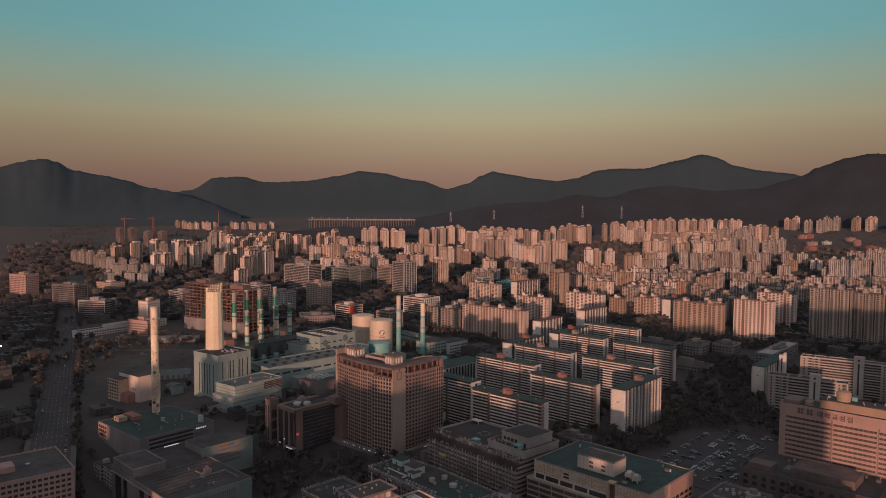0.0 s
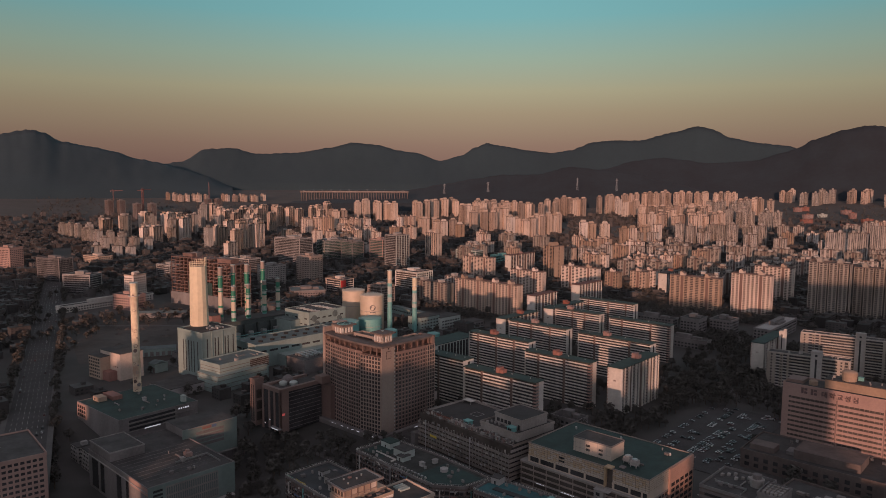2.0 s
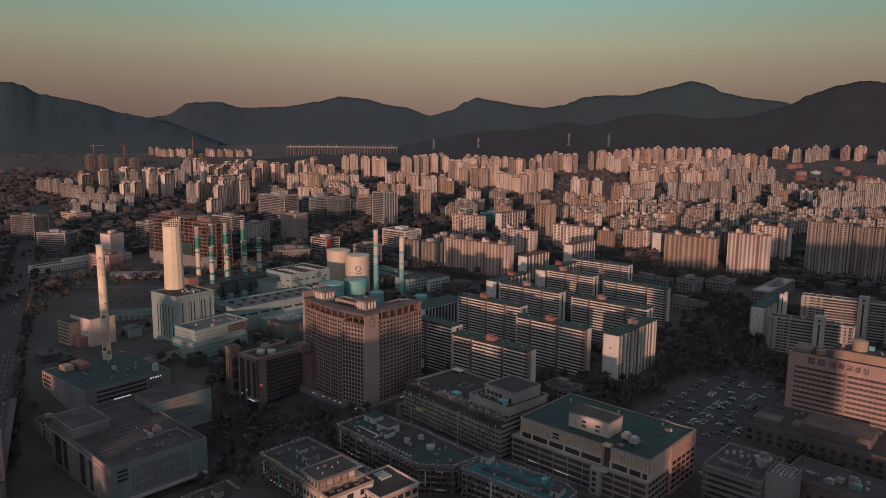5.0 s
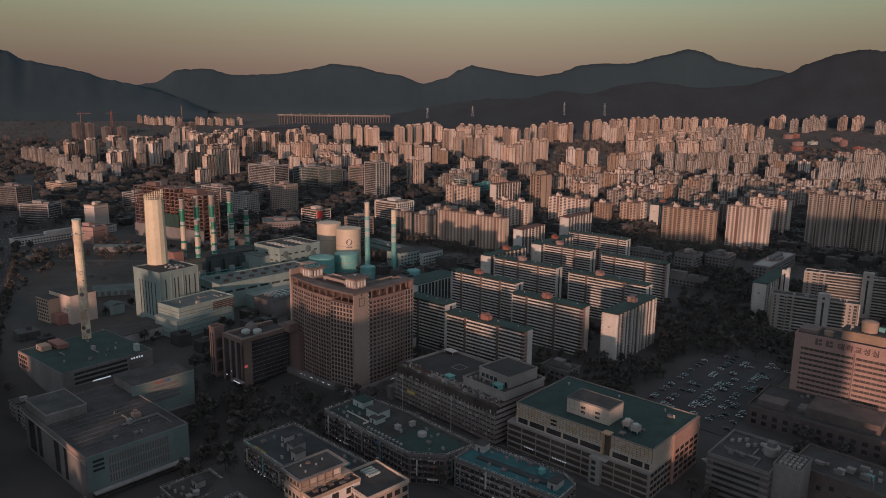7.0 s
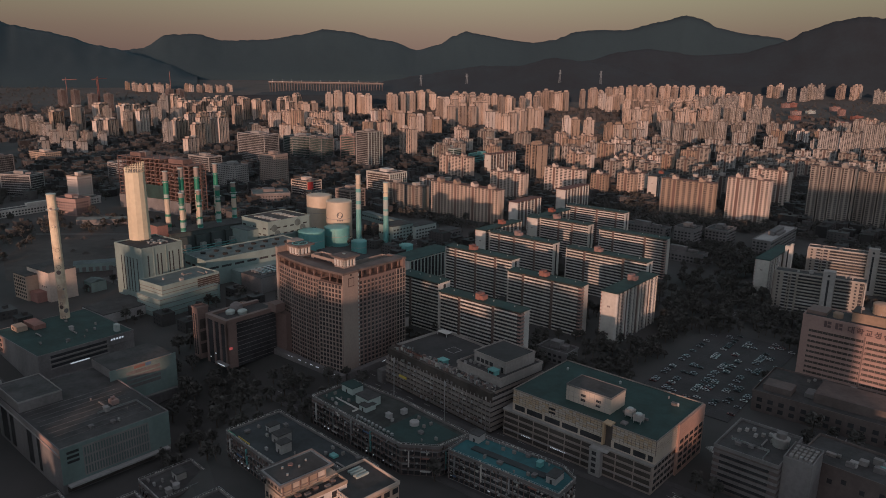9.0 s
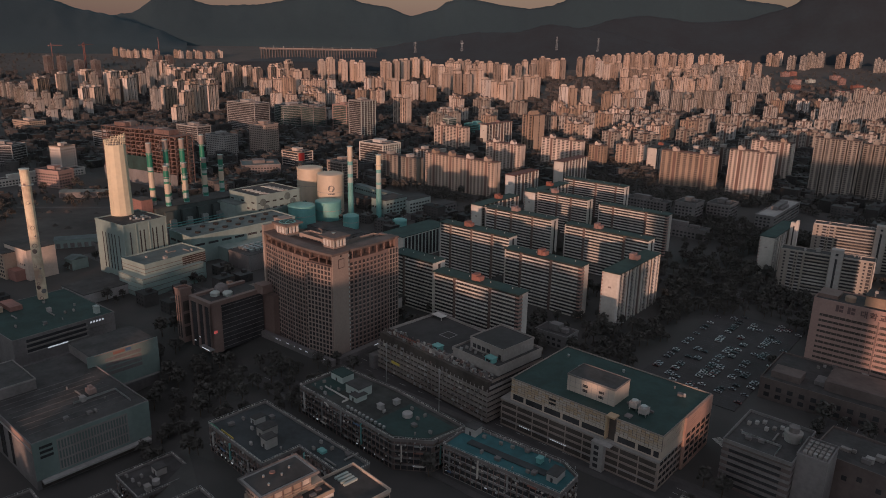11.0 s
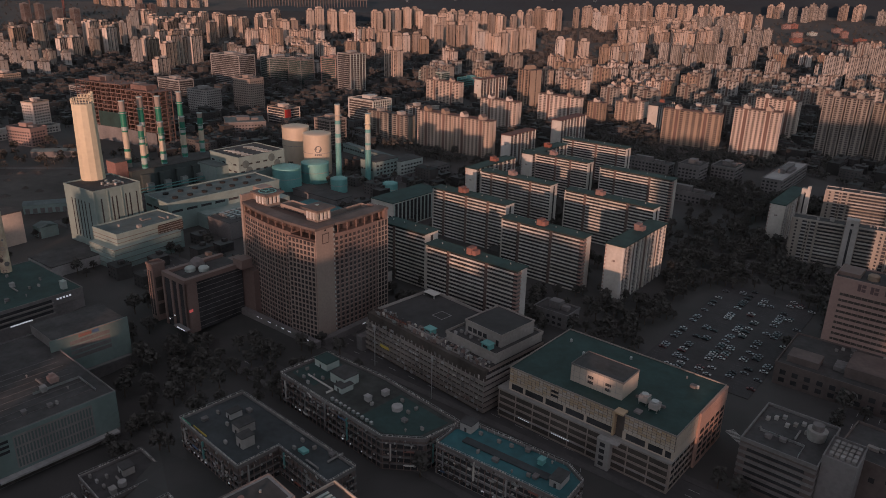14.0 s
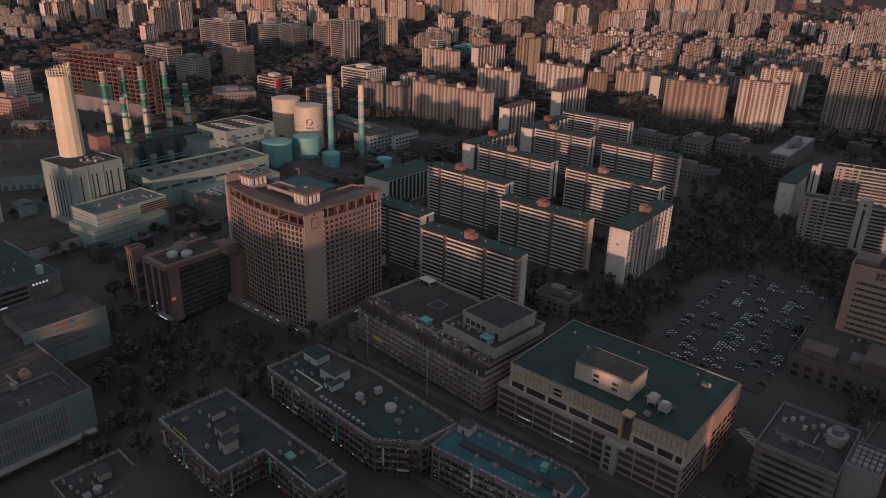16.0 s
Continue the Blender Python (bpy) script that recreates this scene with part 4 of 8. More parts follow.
def brown_tower():
    """Two granite wings on gently bowed fronts, a framed corner bay, a plain end wall, a deep loggia under a broad crown slab."""
    t = thing("office_tower", "brown granite tower with two wings, roof loggia and rooftop pavilions", "tower block", -69, 549, GRID)
    top, left, right = 65.2, -73.0, 58.0

    def bow(u):
        return 0.1422 * u + 0.00279 * u * u

    def swell(v):
        f = (v - 13) / (right - 13)
        return 7.0 * f * (1 - f)

    us = [left + (-21 - left) * k / 14 for k in range(15)]
    vs = [14.0 + (right - 2.6 - 14.0) * k / 12 for k in range(13)]
    bay = pose(-21, bow(-21) - 1.2, 0, 0, 0, math.degrees(math.atan2(-bow(-21) + 1.0, 20.6)))
    part("left_wing", Shape().prism([(u, bow(u) + 1.0) for u in us] + [(-21, 16), (left, 18)], 0, top), BROWN, t)
    part("corner_bay", Shape().prism([(-21, bow(-21) - 1.2), (-0.4, -0.2), (-0.4, 15), (-21, 15)], 0, 63.6), BROWN, t)
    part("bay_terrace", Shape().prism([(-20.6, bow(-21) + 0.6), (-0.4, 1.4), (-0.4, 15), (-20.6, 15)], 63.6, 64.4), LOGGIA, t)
    part("end_wall", Shape().box(-0.4, 0.3, -0.2, 13, 0, 71.6), BROWNL, t, "plain pale granite end wall")
    part("left_pier", Shape().box(left - 2.2, left, bow(left), bow(left) + 12, 0, 76).box(left, left + 8, 13, 22, 60, 80), BROWNL, t, "plain pale pier and stair head")
    part("right_wing", Shape().prism([(-15, 15)] + [(swell(v) - 0.9, v) for v in vs] + [(-15, right - 2.6)], 0, top), BROWN, t)
    part("end_pier", Shape().box(-15, 0.5, right - 2.6, right, 0, 71.6), BROWN, t)
    part("stair_strip", Shape().box(-0.9, 0.0, 13, 14, 0, 70), BROWN, t)
    # loggia under the crown, its shade put into the dark wall colour
    for u in us[:-1:2] + [-21.0, -13.0, -6.5]:
        part("loggia_column", Shape().box(u, u + 0.4, bow(u) + 1.3, bow(u) + 2.2, top if u < -20 else 63.7, 70.4), BROWN, t)
    for v in vs[1::2]:
        part("loggia_column", Shape().box(swell(v) - 2.0, swell(v) - 1.2, v, v + 0.4, top, 70.4), BROWN, t)
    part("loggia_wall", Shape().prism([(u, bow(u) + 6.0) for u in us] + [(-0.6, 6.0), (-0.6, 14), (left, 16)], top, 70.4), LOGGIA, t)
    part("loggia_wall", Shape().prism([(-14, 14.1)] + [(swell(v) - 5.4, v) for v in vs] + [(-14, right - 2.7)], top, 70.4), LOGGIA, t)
    edge = [(u, bow(u) - 0.5) for u in us] + [(-10, bow(-10) - 0.6), (0.7, -0.7)]
    part("crown", Shape().prism(edge + [(0.7, 8.0), (-10, bow(-10) + 8.5)] + [(u, bow(u) + 8.0) for u in us[::-1]], 70.4, 71.9), CROWN, t, "broad brown crown slab over the loggia")
    part("crown", Shape().prism([(-7.5, 8.0), (0.7, 8.0), (0.7, 13)] + [(swell(v) - 0.3, v) for v in vs] + [(0.9, right + 0.4), (-7.5, right + 0.4)], 70.4, 71.86), CROWN, t, "broad brown crown slab over the loggia")
    part("roof", Shape().box(left, -7.5, 10, 30, 65.4, 66.0).box(-22, -7.5, 30, right, 65.4, 65.98), DARKROOF, t, "sunken dark roof deck")
    for a in ((left, -22, 29.5, 30), (-22.4, -22, 30, right), (-22.4, -7.5, right - 0.5, right)):
        part("roof_wall", Shape().box(*a, 60, 70), BROWNL, t)
    part("back_wing", Shape().box(left, -15.1, 18.1, 29.4, 0, 65.3).box(-22, -15.1, 29.5, right - 0.6, 0, 65.3), BROWN, t)
    part("plant_screen", Shape().box(-49, -24, 15, 15.5, 66, 73.5).box(-49, -24, 24, 24.5, 66, 73.5).box(-49, -48.5, 15.5, 24, 66, 73.5), BROWNL, t, "pale brown louvred plant screen")
    part("screen_slot", Shape().pane("f", 15, -46, -27, 69, 71.6, 0.1), GLASS, t)
    part("emblem", Shape().pane("r", 0.3, 4.4, 9.4, 61.6, 67.6, 0.12), LOGGIA, t, "square emblem frame")
    part("emblem_face", Shape().pane("r", 0.42, 4.9, 8.9, 62.1, 67.1, 0.1), BROWNL, t)
    part("emblem_lamp", Shape().pane("r", 0.3, 6.2, 7.2, 69, 70, 0.2), GLASS, t)
    zs = [2.6 + 3.08 * k for k in range(20)]
    # corner bay: pale frame round square dark windows
    pane = Shape().box(0, 1.75, -0.03, 0.1, 0, 1.95).mesh("window", GLASS)
    for z in zs:
        for k in range(7):
            part("window", pane, None, t).matrix_basis = bay @ pose(0.75 + 2.83 * k, 0, z)
        part("string_course", Shape().box(0, 20.6, -0.3, -0.02, z - 0.85, z - 0.35), BROWNL, t).matrix_basis = bay
    for k in range(8):
        u = 2.83 * k
        part("mullion", Shape().box(u, u + 0.5, -0.34, -0.01, 1, 63.5), BROWNL, t).matrix_basis = bay
    # wings: small windows between sills, following the bowed fronts
    pane = Shape().box(0, 1.75, -0.05, 0.2, 0, 1.85).mesh("window", GLASS)
    sill = Shape().box(-0.25, 2.0, -0.3, 0.1, -0.4, -0.05).mesh("sill", BROWNL)
    rest, rest_sill, n = Shape(), Shape(), 0
    spots = [(u + 0.7, bow(u + 0.7) + 1.0, math.degrees(math.atan(0.1422 + 0.00558 * u)), z) for z in zs[::-1] for u in [left + 2.95 * k for k in range(17)]]
    spots += [(swell(v) - 0.9, v, 90 - math.degrees(math.atan((swell(v + 0.5) - swell(v - 0.5)))), z) for z in zs[::-1] for v in [15.2 + 3.3 * k for k in range(12)]]
    for u, v, a, z in spots:
        m = pose(u, v, z, 0, 0, a)
        if n < 100 and z > 30:
            part("window", pane, None, t).matrix_basis = m
            n += 1
            joined = ((sill, rest_sill),)
        else:
            joined = ((pane, rest), (sill, rest_sill))
        for src, dst in joined:
            i = len(dst.v)
            dst.v += [tuple(m @ p.co) for p in src.vertices]
            dst.f += [tuple(i + c for c in f.vertices) for f in src.polygons]
    part("window_rest", rest, GLASS, t, kind="stuff")
    part("sill_rest", rest_sill, BROWNL, t, kind="stuff")
    for k in range(1, 6):
        u = left + 8.85 * k + 0.05
        part("pilaster", Shape().box(u, u + 0.5, bow(u) + 0.75, bow(u) + 1.3, 0, top), BROWNL, t)
    # chequered strip beside the end wall, framed bay at the far end
    for k in range(23):
        part("strip_panel", Shape().box(0.0, 0.12, 13.05, 13.95, 1.5 + 3.0 * k, 3.0 + 3.0 * k), WHITE, t)
    s = Shape()
    for z in zs:
        s.box(0.5, 0.72, right - 9.0, right, z - 0.9, z - 0.3)
    for v in (right - 9.0, right - 6.2, right - 3.4, right - 0.6):
        s.box(0.5, 0.76, v, v + 0.6, 0, top)
    part("end_frame", s, BROWNL, t, "pale window frame at the wing's end")
    part("end_bay", Shape().box(-2, 0.5, right - 9, right - 2.6, 0, top), BROWN, t)
    part("end_glass", Shape().pane("r", 0.5, right - 8.4, right - 0.6, 1, top - 1, 0.04), GLASS, t)
    # rooftop pavilions
    for u, v, w, pad in ((-64.4, 8.5, 10.2, True), (-17.6, 8.6, 9.8, False)):
        p = part("pavilion", Shape().box(u + 1.2, u + w - 1.2, v + 1.2, v + w - 1.2, 66, 78.4), DIM, t, "pale rooftop pavilion with wide eaves")
        part("pavilion_base", Shape().box(u, u + w, v, v + w, 66, 72.6), BROWNL, p)
        part("pavilion_lintel", Shape().box(u, u + w, v, v + w, 76.8, 78.4), BROWNL, p)
        part("pavilion_roof", Shape().box(u - 2.2, u + w + 2.2, v - 2.2, v + w + 2.2, 78.4, 79.5), CROWN, p)
        for a in (0, 0.29, 0.58, 0.87):
            for q, r in ((a, 0), (0.87, a)):
                part("pavilion_post", Shape().box(u + w * q, u + w * q + w * 0.13, v + w * r, v + w * r + w * 0.13, 72.6, 76.8), PALE, p)
        if pad:
            part("landing_pad", Shape().tube(u + w / 2, v + w / 2, 5.6, 5.6, 79.5, 79.62, 28), TEALP, p, "round teal landing pad")
            part("pad_ring", Shape().tube(u + w / 2, v + w / 2, 4.7, 4.7, 79.62, 79.68, 28), GREENROOF, p)
            for a in (0, 90):
                part("pad_mark", Shape().box(-3.6, 3.6, -0.35, 0.35, 0, 0.05), TEALP, p).matrix_basis = pose(u + w / 2, v + w / 2, 79.69, 0, 0, a + 30)
        else:
            part("dish", Shape().tube(u + 4, v + 5, 0.3, 1.3, 79.5, 80.3, 12), WHITE, p)
    clutter(t, left + 6, -30, 24.5, 28, 66, 61, 9)
    clutter(t, -20, -10, 26, right - 6, 66, 62, 10)
    part("podium", Shape().box(left - 2, 4, -6, -2.6, 0, 4.2).box(0.9, 5, 0, right, 0, 4.2), DIM, t)
    for u, w in ((-52, 2), (-48, 1), (-41, 3), (-33, 1), (-28, 2.5), (-22, 3), (-14, 1.5), (-6, 3)):
        part("shop_sign", Shape().pane("f", -6, u, u + w, 3.0, 3.6), SIGNLIT, t, "lit white shop sign")
    part("shop_sign", Shape().pane("r", 5, 30, 34, 3.2, 3.7), SIGNLIT, t, "lit white shop sign")
    plot(*local(-69, 549, GRID, -40, 12), 48)
    plot(*local(-69, 549, GRID, -5, 35), 34)


brown_tower()


# ---- green-roofed store ----
def store():
    A = -40.0
    t = thing("department_store", "beige tiled store block with green flat roof", "store", 36.5, 477, A)
    L, D = 85.2, 56
    part("upper_wall", Shape().box(0.3, 57.5, 0.3, D - 0.3, 16, 28.0).box(57.5, 61.3, 1.2, D - 0.3, 16, 28.0).box(61.3, L - 0.3, 0.3, D - 0.3, 16, 28.0), CROWN, t)
    part("lower_wall", Shape().box(-4.5, L - 0.6, -1.2, D - 0.6, 0, 15.6), BROWNL, t)
    part("ledge", Shape().box(-5, L, -1.8, D, 15.6, 16.2), GREY, t)
    part("roof", Shape().box(0.4, L - 0.4, 0.4, D - 0.4, 28.0, 28.3), GREENROOF, t, "dark green coated flat roof")
    clutter(t, 64, 80, 20, 50, 28.3, 35, 2)
    part("parapet", ring(Shape(), 0, L, 0, D, 28.2, 28.9, 0.4), STONE, t)
    # tile panels on the long front, then the sides
    tile = Shape().box(0.12, 1.99, -0.14, 0, 0.11, 1.17).mesh("tile_panel", TILE)
    rows, n, front_rest = [20.6 + 1.28 * k for k in range(6)], 0, Shape()
    for z in rows[::-1]:
        for k in range(40):
            u = 0.4 + k * 2.11
            if 55.3 < u < 61.2:
                continue
            n += 1
            if n <= 200:
                part("tile_panel", tile, None, t, at=(u, 0.3, z))
            else:
                front_rest.box(u + 0.12, u + 1.99, 0.16, 0.3, z + 0.11, z + 1.17)
    part("front_tiles", front_rest, TILE, t, kind="stuff")
    part("tile_backing", Shape().box(0.2, 0.31, 0.3, D - 0.3, 16.2, 20.6).box(0.3, 57, 0.2, 0.31, 16.2, 20.6).box(61.3, L - 0.3, 0.2, 0.31, 16.2, 20.6).box(L - 0.31, L - 0.2, 0.3, D - 0.3, 16.2, 20.6), TILE, t)
    rest = Shape()
    for z in rows:
        for k in range(26):
            v = 0.4 + k * 2.12
            rest.box(L - 0.3, L - 0.16, v + 0.12, v + 2.0, z + 0.11, z + 1.17)
            rest.box(0.16, 0.3, v + 0.12, v + 2.0, z + 0.11, z + 1.17)
    part("side_tiles", rest, TILE, t, kind="stuff")
    for k, (a, b) in enumerate(((2, 8.5), (10, 20), (21.5, 31), (32.5, 42), (43.5, 56), (63, 72), (73.5, 80), (81.2, 83.8))):
        part("window", Shape().pane("f", 0.18, a, b, 17.0, 20.0, 0.1), GLASS, t)
    for k in range(2):
        part("window", Shape().pane("f", 0.16, 24, 28, 22.5 + 2.2 * k, 23.7 + 2.2 * k), GLASS, t)
        part("louvre", Shape().pane("r", L - 0.1, 40, 42, 22.5 + 2.2 * k, 23.7 + 2.2 * k), GLASS, t)
    for f in range(4):
        z = 1.5 + 3.7 * f
        for k in range(9):
            u = -3.9 + 9.9 * k
            part("shop_window", Shape().pane("f", -1.2, u, u + 9.2 if k < 8 else L - 1.4, z - 0.3, z + 2.0), GLASSB, t)
        part("floor_band", Shape().box(-4.8, L - 0.5, -1.6, -1.2, z + 2.3, z + 3.0), STONE, t)
        for k in range(6):
            part("side_window", Shape().pane("r", L - 0.6, 1 + 4.0 * k, 4.2 + 4.0 * k, z, z + 1.9), GLASS, t)
    # glazed slot with its hood, stair tower below
    part("slot", Shape().box(57.6, 61.2, 0.9, 1.2, 16.2, 28), GLASSB, t, "dark glazed slot")
    part("slot_hood", Shape().box(56.8, 57.6, -1.6, 3, 17, 29.4).box(57.6, 61.4, -1.6, 3, 28.6, 29.4), TILE, t)
    part("stair_tower", Shape().box(52, 58.4, -4.5, -1.6, 0, 15), GREY, t)
    for k in range(4):
        part("stair_opening", Shape().pane("f", -4.5, 53.5, 56, 1.6 + 3.3 * k, 3.6 + 3.3 * k), GLASS, t)
    part("canopy", Shape().box(52, 62, -5, -1.6, 15.0, 15.5), GREY, t)
    # right-hand wing stands proud; its red tile has the evening sun painted in
    part("side_bay", Shape().box(L - 0.3, L + 0.8, 24, D, 0, 28.4), BAYTILE, t)
    for z in rows[::1]:
        part("tile_course", Shape().box(L + 0.8, L + 0.94, 24.1, D, z + 0.08, z + 1.22), BAYTILE, t)
    for f in range(5):
        for k in range(5):
            part("bay_window", Shape().pane("r", L + 0.8, 26 + 6 * k, 30.4 + 6 * k, 2.5 + 3.6 * f, 4.6 + 3.6 * f), GLASS, t)
    # rooftop house, coolers, plant
    ph = part("roof_house", Shape().box(28, 54.6, 10, 25.6, 28.3, 37.0), TILE, t, "panelled beige roof house")
    part("house_roof", Shape().box(28.3, 54.3, 10.3, 25.3, 37.0, 37.3), DARKROOF, ph)
    part("house_rim", ring(Shape(), 27.8, 54.8, 9.8, 25.8, 36.7, 37.6, 0.3), DIM, ph)
    for k in range(8):
        part("panel_joint", Shape().pane("f", 10, 29.5 + 3.1 * k, 29.7 + 3.1 * k, 28.4, 36.6), GREY, ph)
    for z in (31.0, 33.8):
        part("panel_joint", Shape().pane("f", 10, 28.1, 54.5, z, z + 0.16), GREY, ph)
    for u, w in ((8, 6), (27, 9)):
        for k in range(w):
            part("lit_sign", Shape().pane("f", -1.6, u + 1.1 * k, u + 0.7 + 1.1 * k, 3.9, 4.4), SIGNLIT, t, "small lit shop sign")
    for u, z in ((38, 33), (38, 30.4), (47, 32.6), (47, 30)):
        part("house_window", Shape().pane("f", 10, u - 1, u + 1.8, z, z + 1.4), GLASS, ph)
    for u, v in ((61, 13), (67, 10.5)):
        c = part("cooler", Shape().box(u, u + 4.2, v, v + 4.2, 29.6, 32.6), GREY, t, "white rooftop cooling unit")
        part("cooler_fan", Shape().tube(u + 2.1, v + 2.1, 1.6, 1.6, 32.6, 33.3, 16), STEEL, c)
        for a in (0.2, 3.7):
            for b in (0.2, 3.7):
                part("cooler_leg", Shape().box(u + a, u + a + 0.3, v + b, v + b + 0.3, 28.3, 29.6), STEEL, c)
    part("pipe_rack", Shape().box(58, 72, 17, 18, 28.3, 29.4).box(63, 66, 5, 8, 28.3, 29.2), DIM, t)
    for u, v in ((20, 36), (8, 44), (76, 44), (40, 48)):
        part("roof_fan", Shape().tube(u, v, 0.7, 0.7, 28.3, 29.6, 10, dome=0.5), STEEL, t)
    plot(*local(36.5, 477, A, 43, 28), 56)


store()


# ---- stepped dark office ----
def stepped_office():
    A = -45.0
    t = thing("office_block", "dark stepped office block with banded storeys and cluttered terraces", "office block", -41, 543, A)
    L, D = 93, 47
    rn = random.Random(77)
    part("core", Shape().box(1, L - 1, 1, D - 1, 0, 24.6), GLASSB, t)
    for k in range(8):
        z = 1.6 + 3.1 * k
        e = 0 if k < 6 else 2.2 * (k - 5)
        part("storey_band", Shape().box(e, L - e * 0.2, e * 0.9, D, z, z + 1.5), STONE, t)
        part("band_lip", Shape().box(e - 0.2, L - e * 0.2 + 0.2, e * 0.9 - 0.25, e * 0.9, z + 1.2, z + 1.55), MID, t)
        posts = Shape()
        for q in range(30):
            posts.box(1.5 + q * 3.1, 1.9 + q * 3.1, max(0.7, e * 0.9 + 0.3), 1.1 + e * 0.9, z + 1.5, z + 3.1)
        part("post_rest", posts, STONE, t, kind="stuff")
    part("roof", Shape().box(5, L - 1, 4.4, D - 0.5, 25.1, 25.5), ROOFBLACK, t, "black bitumen roof deck")
    part("parapet", ring(Shape(), 4.4, L - 36, 4.0, D, 24.9, 27.0, 0.5), STONE, t)
    part("upper_tier", Shape().box(L - 36, L - 1.4, 9, D - 1, 25.5, 30.0), STONE, t)
    part("tier_parapet", ring(Shape(), L - 36.4, L - 1.0, 8.6, D - 0.6, 29.6, 31.4, 0.4), STONE, t)
    part("tier_roof", Shape().box(L - 35.9, L - 1.5, 9.1, D - 1.1, 30.0, 30.2), DARKROOF, t)
    ph = part("penthouse", Shape().box(L - 30, L - 5, 17, D - 4, 30.2, 36.6), STONE, t)
    part("penthouse_roof", Shape().box(L - 29.8, L - 5.2, 17.2, D - 4.2, 36.6, 36.8), ROOFBLACK, ph)
    part("penthouse_rim", ring(Shape(), L - 30.3, L - 4.7, 16.7, D - 3.7, 36.2, 37.5, 0.35), STONE, ph)
    for u in (28, 24.5, 21, 17.5):
        part("penthouse_window", Shape().pane("f", 17, L - u, L - u + 2.6, 31.6, 34.0), GLASS, ph)
    part("penthouse_door", Shape().pane("f", 17, L - 8.6, L - 6.8, 30.2, 33.4), GLASS, ph)
    clutter(t, L - 34, L - 10, 9.5, 14, 30.2, 32, 9)
    for u, v, z in ((L - 12, 10.0, 30.2), (43, 6.2, 25.5)):
        c = part("roof_cabin", Shape().box(u, u + 5, v, v + 4, z, z + 2.8), TEALP, t, "pale teal rooftop cabin")
        part("cabin_roof", Shape().box(u - 0.4, u + 5.4, v - 0.4, v + 4.4, z + 2.8, z + 3.2), TEALP, c)
        part("cabin_window", Shape().pane("f", v, u + 0.8, u + 4.0, z + 0.8, z + 2.2), GLASS, c)
    part("roof_awning", Shape().box(6, 15, D - 7, D - 1.5, 27.4, 27.7).box(6, 6.3, D - 7, D - 6.7, 25.5, 27.4).box(14.7, 15, D - 7, D - 6.7, 25.5, 27.4), PALE, t, "pale roof awning")
    frame_sq = ring(Shape(), 30, 38, 24, 32, 25.5, 25.62, 0.3)
    part("roof_marking", frame_sq, GREY, t)
    for mat, n in ((STEEL, 46), (DIM, 60), (BROWN, 34), (PALE, 14)):
        bits = Shape()
        for q in range(n):
            u, v = rn.uniform(7, L - 4), rn.uniform(2.6, 7.5)
            w, d, hh = rn.uniform(0.4, 2.4), rn.uniform(0.4, 1.4), rn.uniform(0.4, 1.9)
            z = 25.5 if v > 4.6 else 24.9
            bits.box(u, u + w, v, v + d, z - 0.8, z + hh)
        for q in range(int(n * 0.7)):
            u, k = rn.uniform(2, L - 4), rn.randrange(0, 7)
            bits.box(u, u + rn.uniform(0.4, 2.2), -0.55, 0.02, 1.6 + 3.1 * k + rn.uniform(0, 0.8), 2.4 + 3.1 * k + rn.uniform(0.2, 1.2))
        part("terrace_clutter", bits, mat, t, kind="stuff")
    part("sign_board", Shape().pane("f", 4, 5, 32, 25.6, 27.6, 0.2), LOGGIA, t, "weathered dark red roof sign")
    for k in range(9):
        part("sign_bar", Shape().pane("f", 3.8, 13.6 + k * 2.0, 14.9 + k * 2.0, 26.0, 27.2, 0.1), BRICK, t)
    part("sign_disc", Shape().tube(0, 0, 1.1, 1.1, 0, 0.3, 16), PALE, t).matrix_basis = pose(11.8, 3.8, 26.5, 90, 0, 0)
    for u in (18, 64):
        part("lamp_post", Shape().tube(u, -8, 0.25, 0.2, 0, 24, 8).box(u - 0.6, u + 0.6, -8.3, -7.7, 22, 25), STEEL, t, "tall slim sign mast")
    for k in range(5):
        part("banner_bar", Shape().pane("f", -0.2, 36 + k * 1.6, 37.1 + k * 1.6, 14.4, 15.4, 0.1), PALE, t)
    part("street_sign", Shape().box(24, 31, -9, -8.7, 15.0, 16.6), SIGNYEL, t, "dull yellow street sign")
    window_set(t, "r", L - 1, [3 + 3.4 * k for k in range(13)], [0.2 + 3.1 * k for k in range(8)], 2.4, 1.3, GLASS, 0)
    part("low_podium", Shape().box(-5, 0, -3, D * 0.5, 0, 9), DIM, t)
    plot(*local(-41, 543, A, 46, 23), 55)


stepped_office()


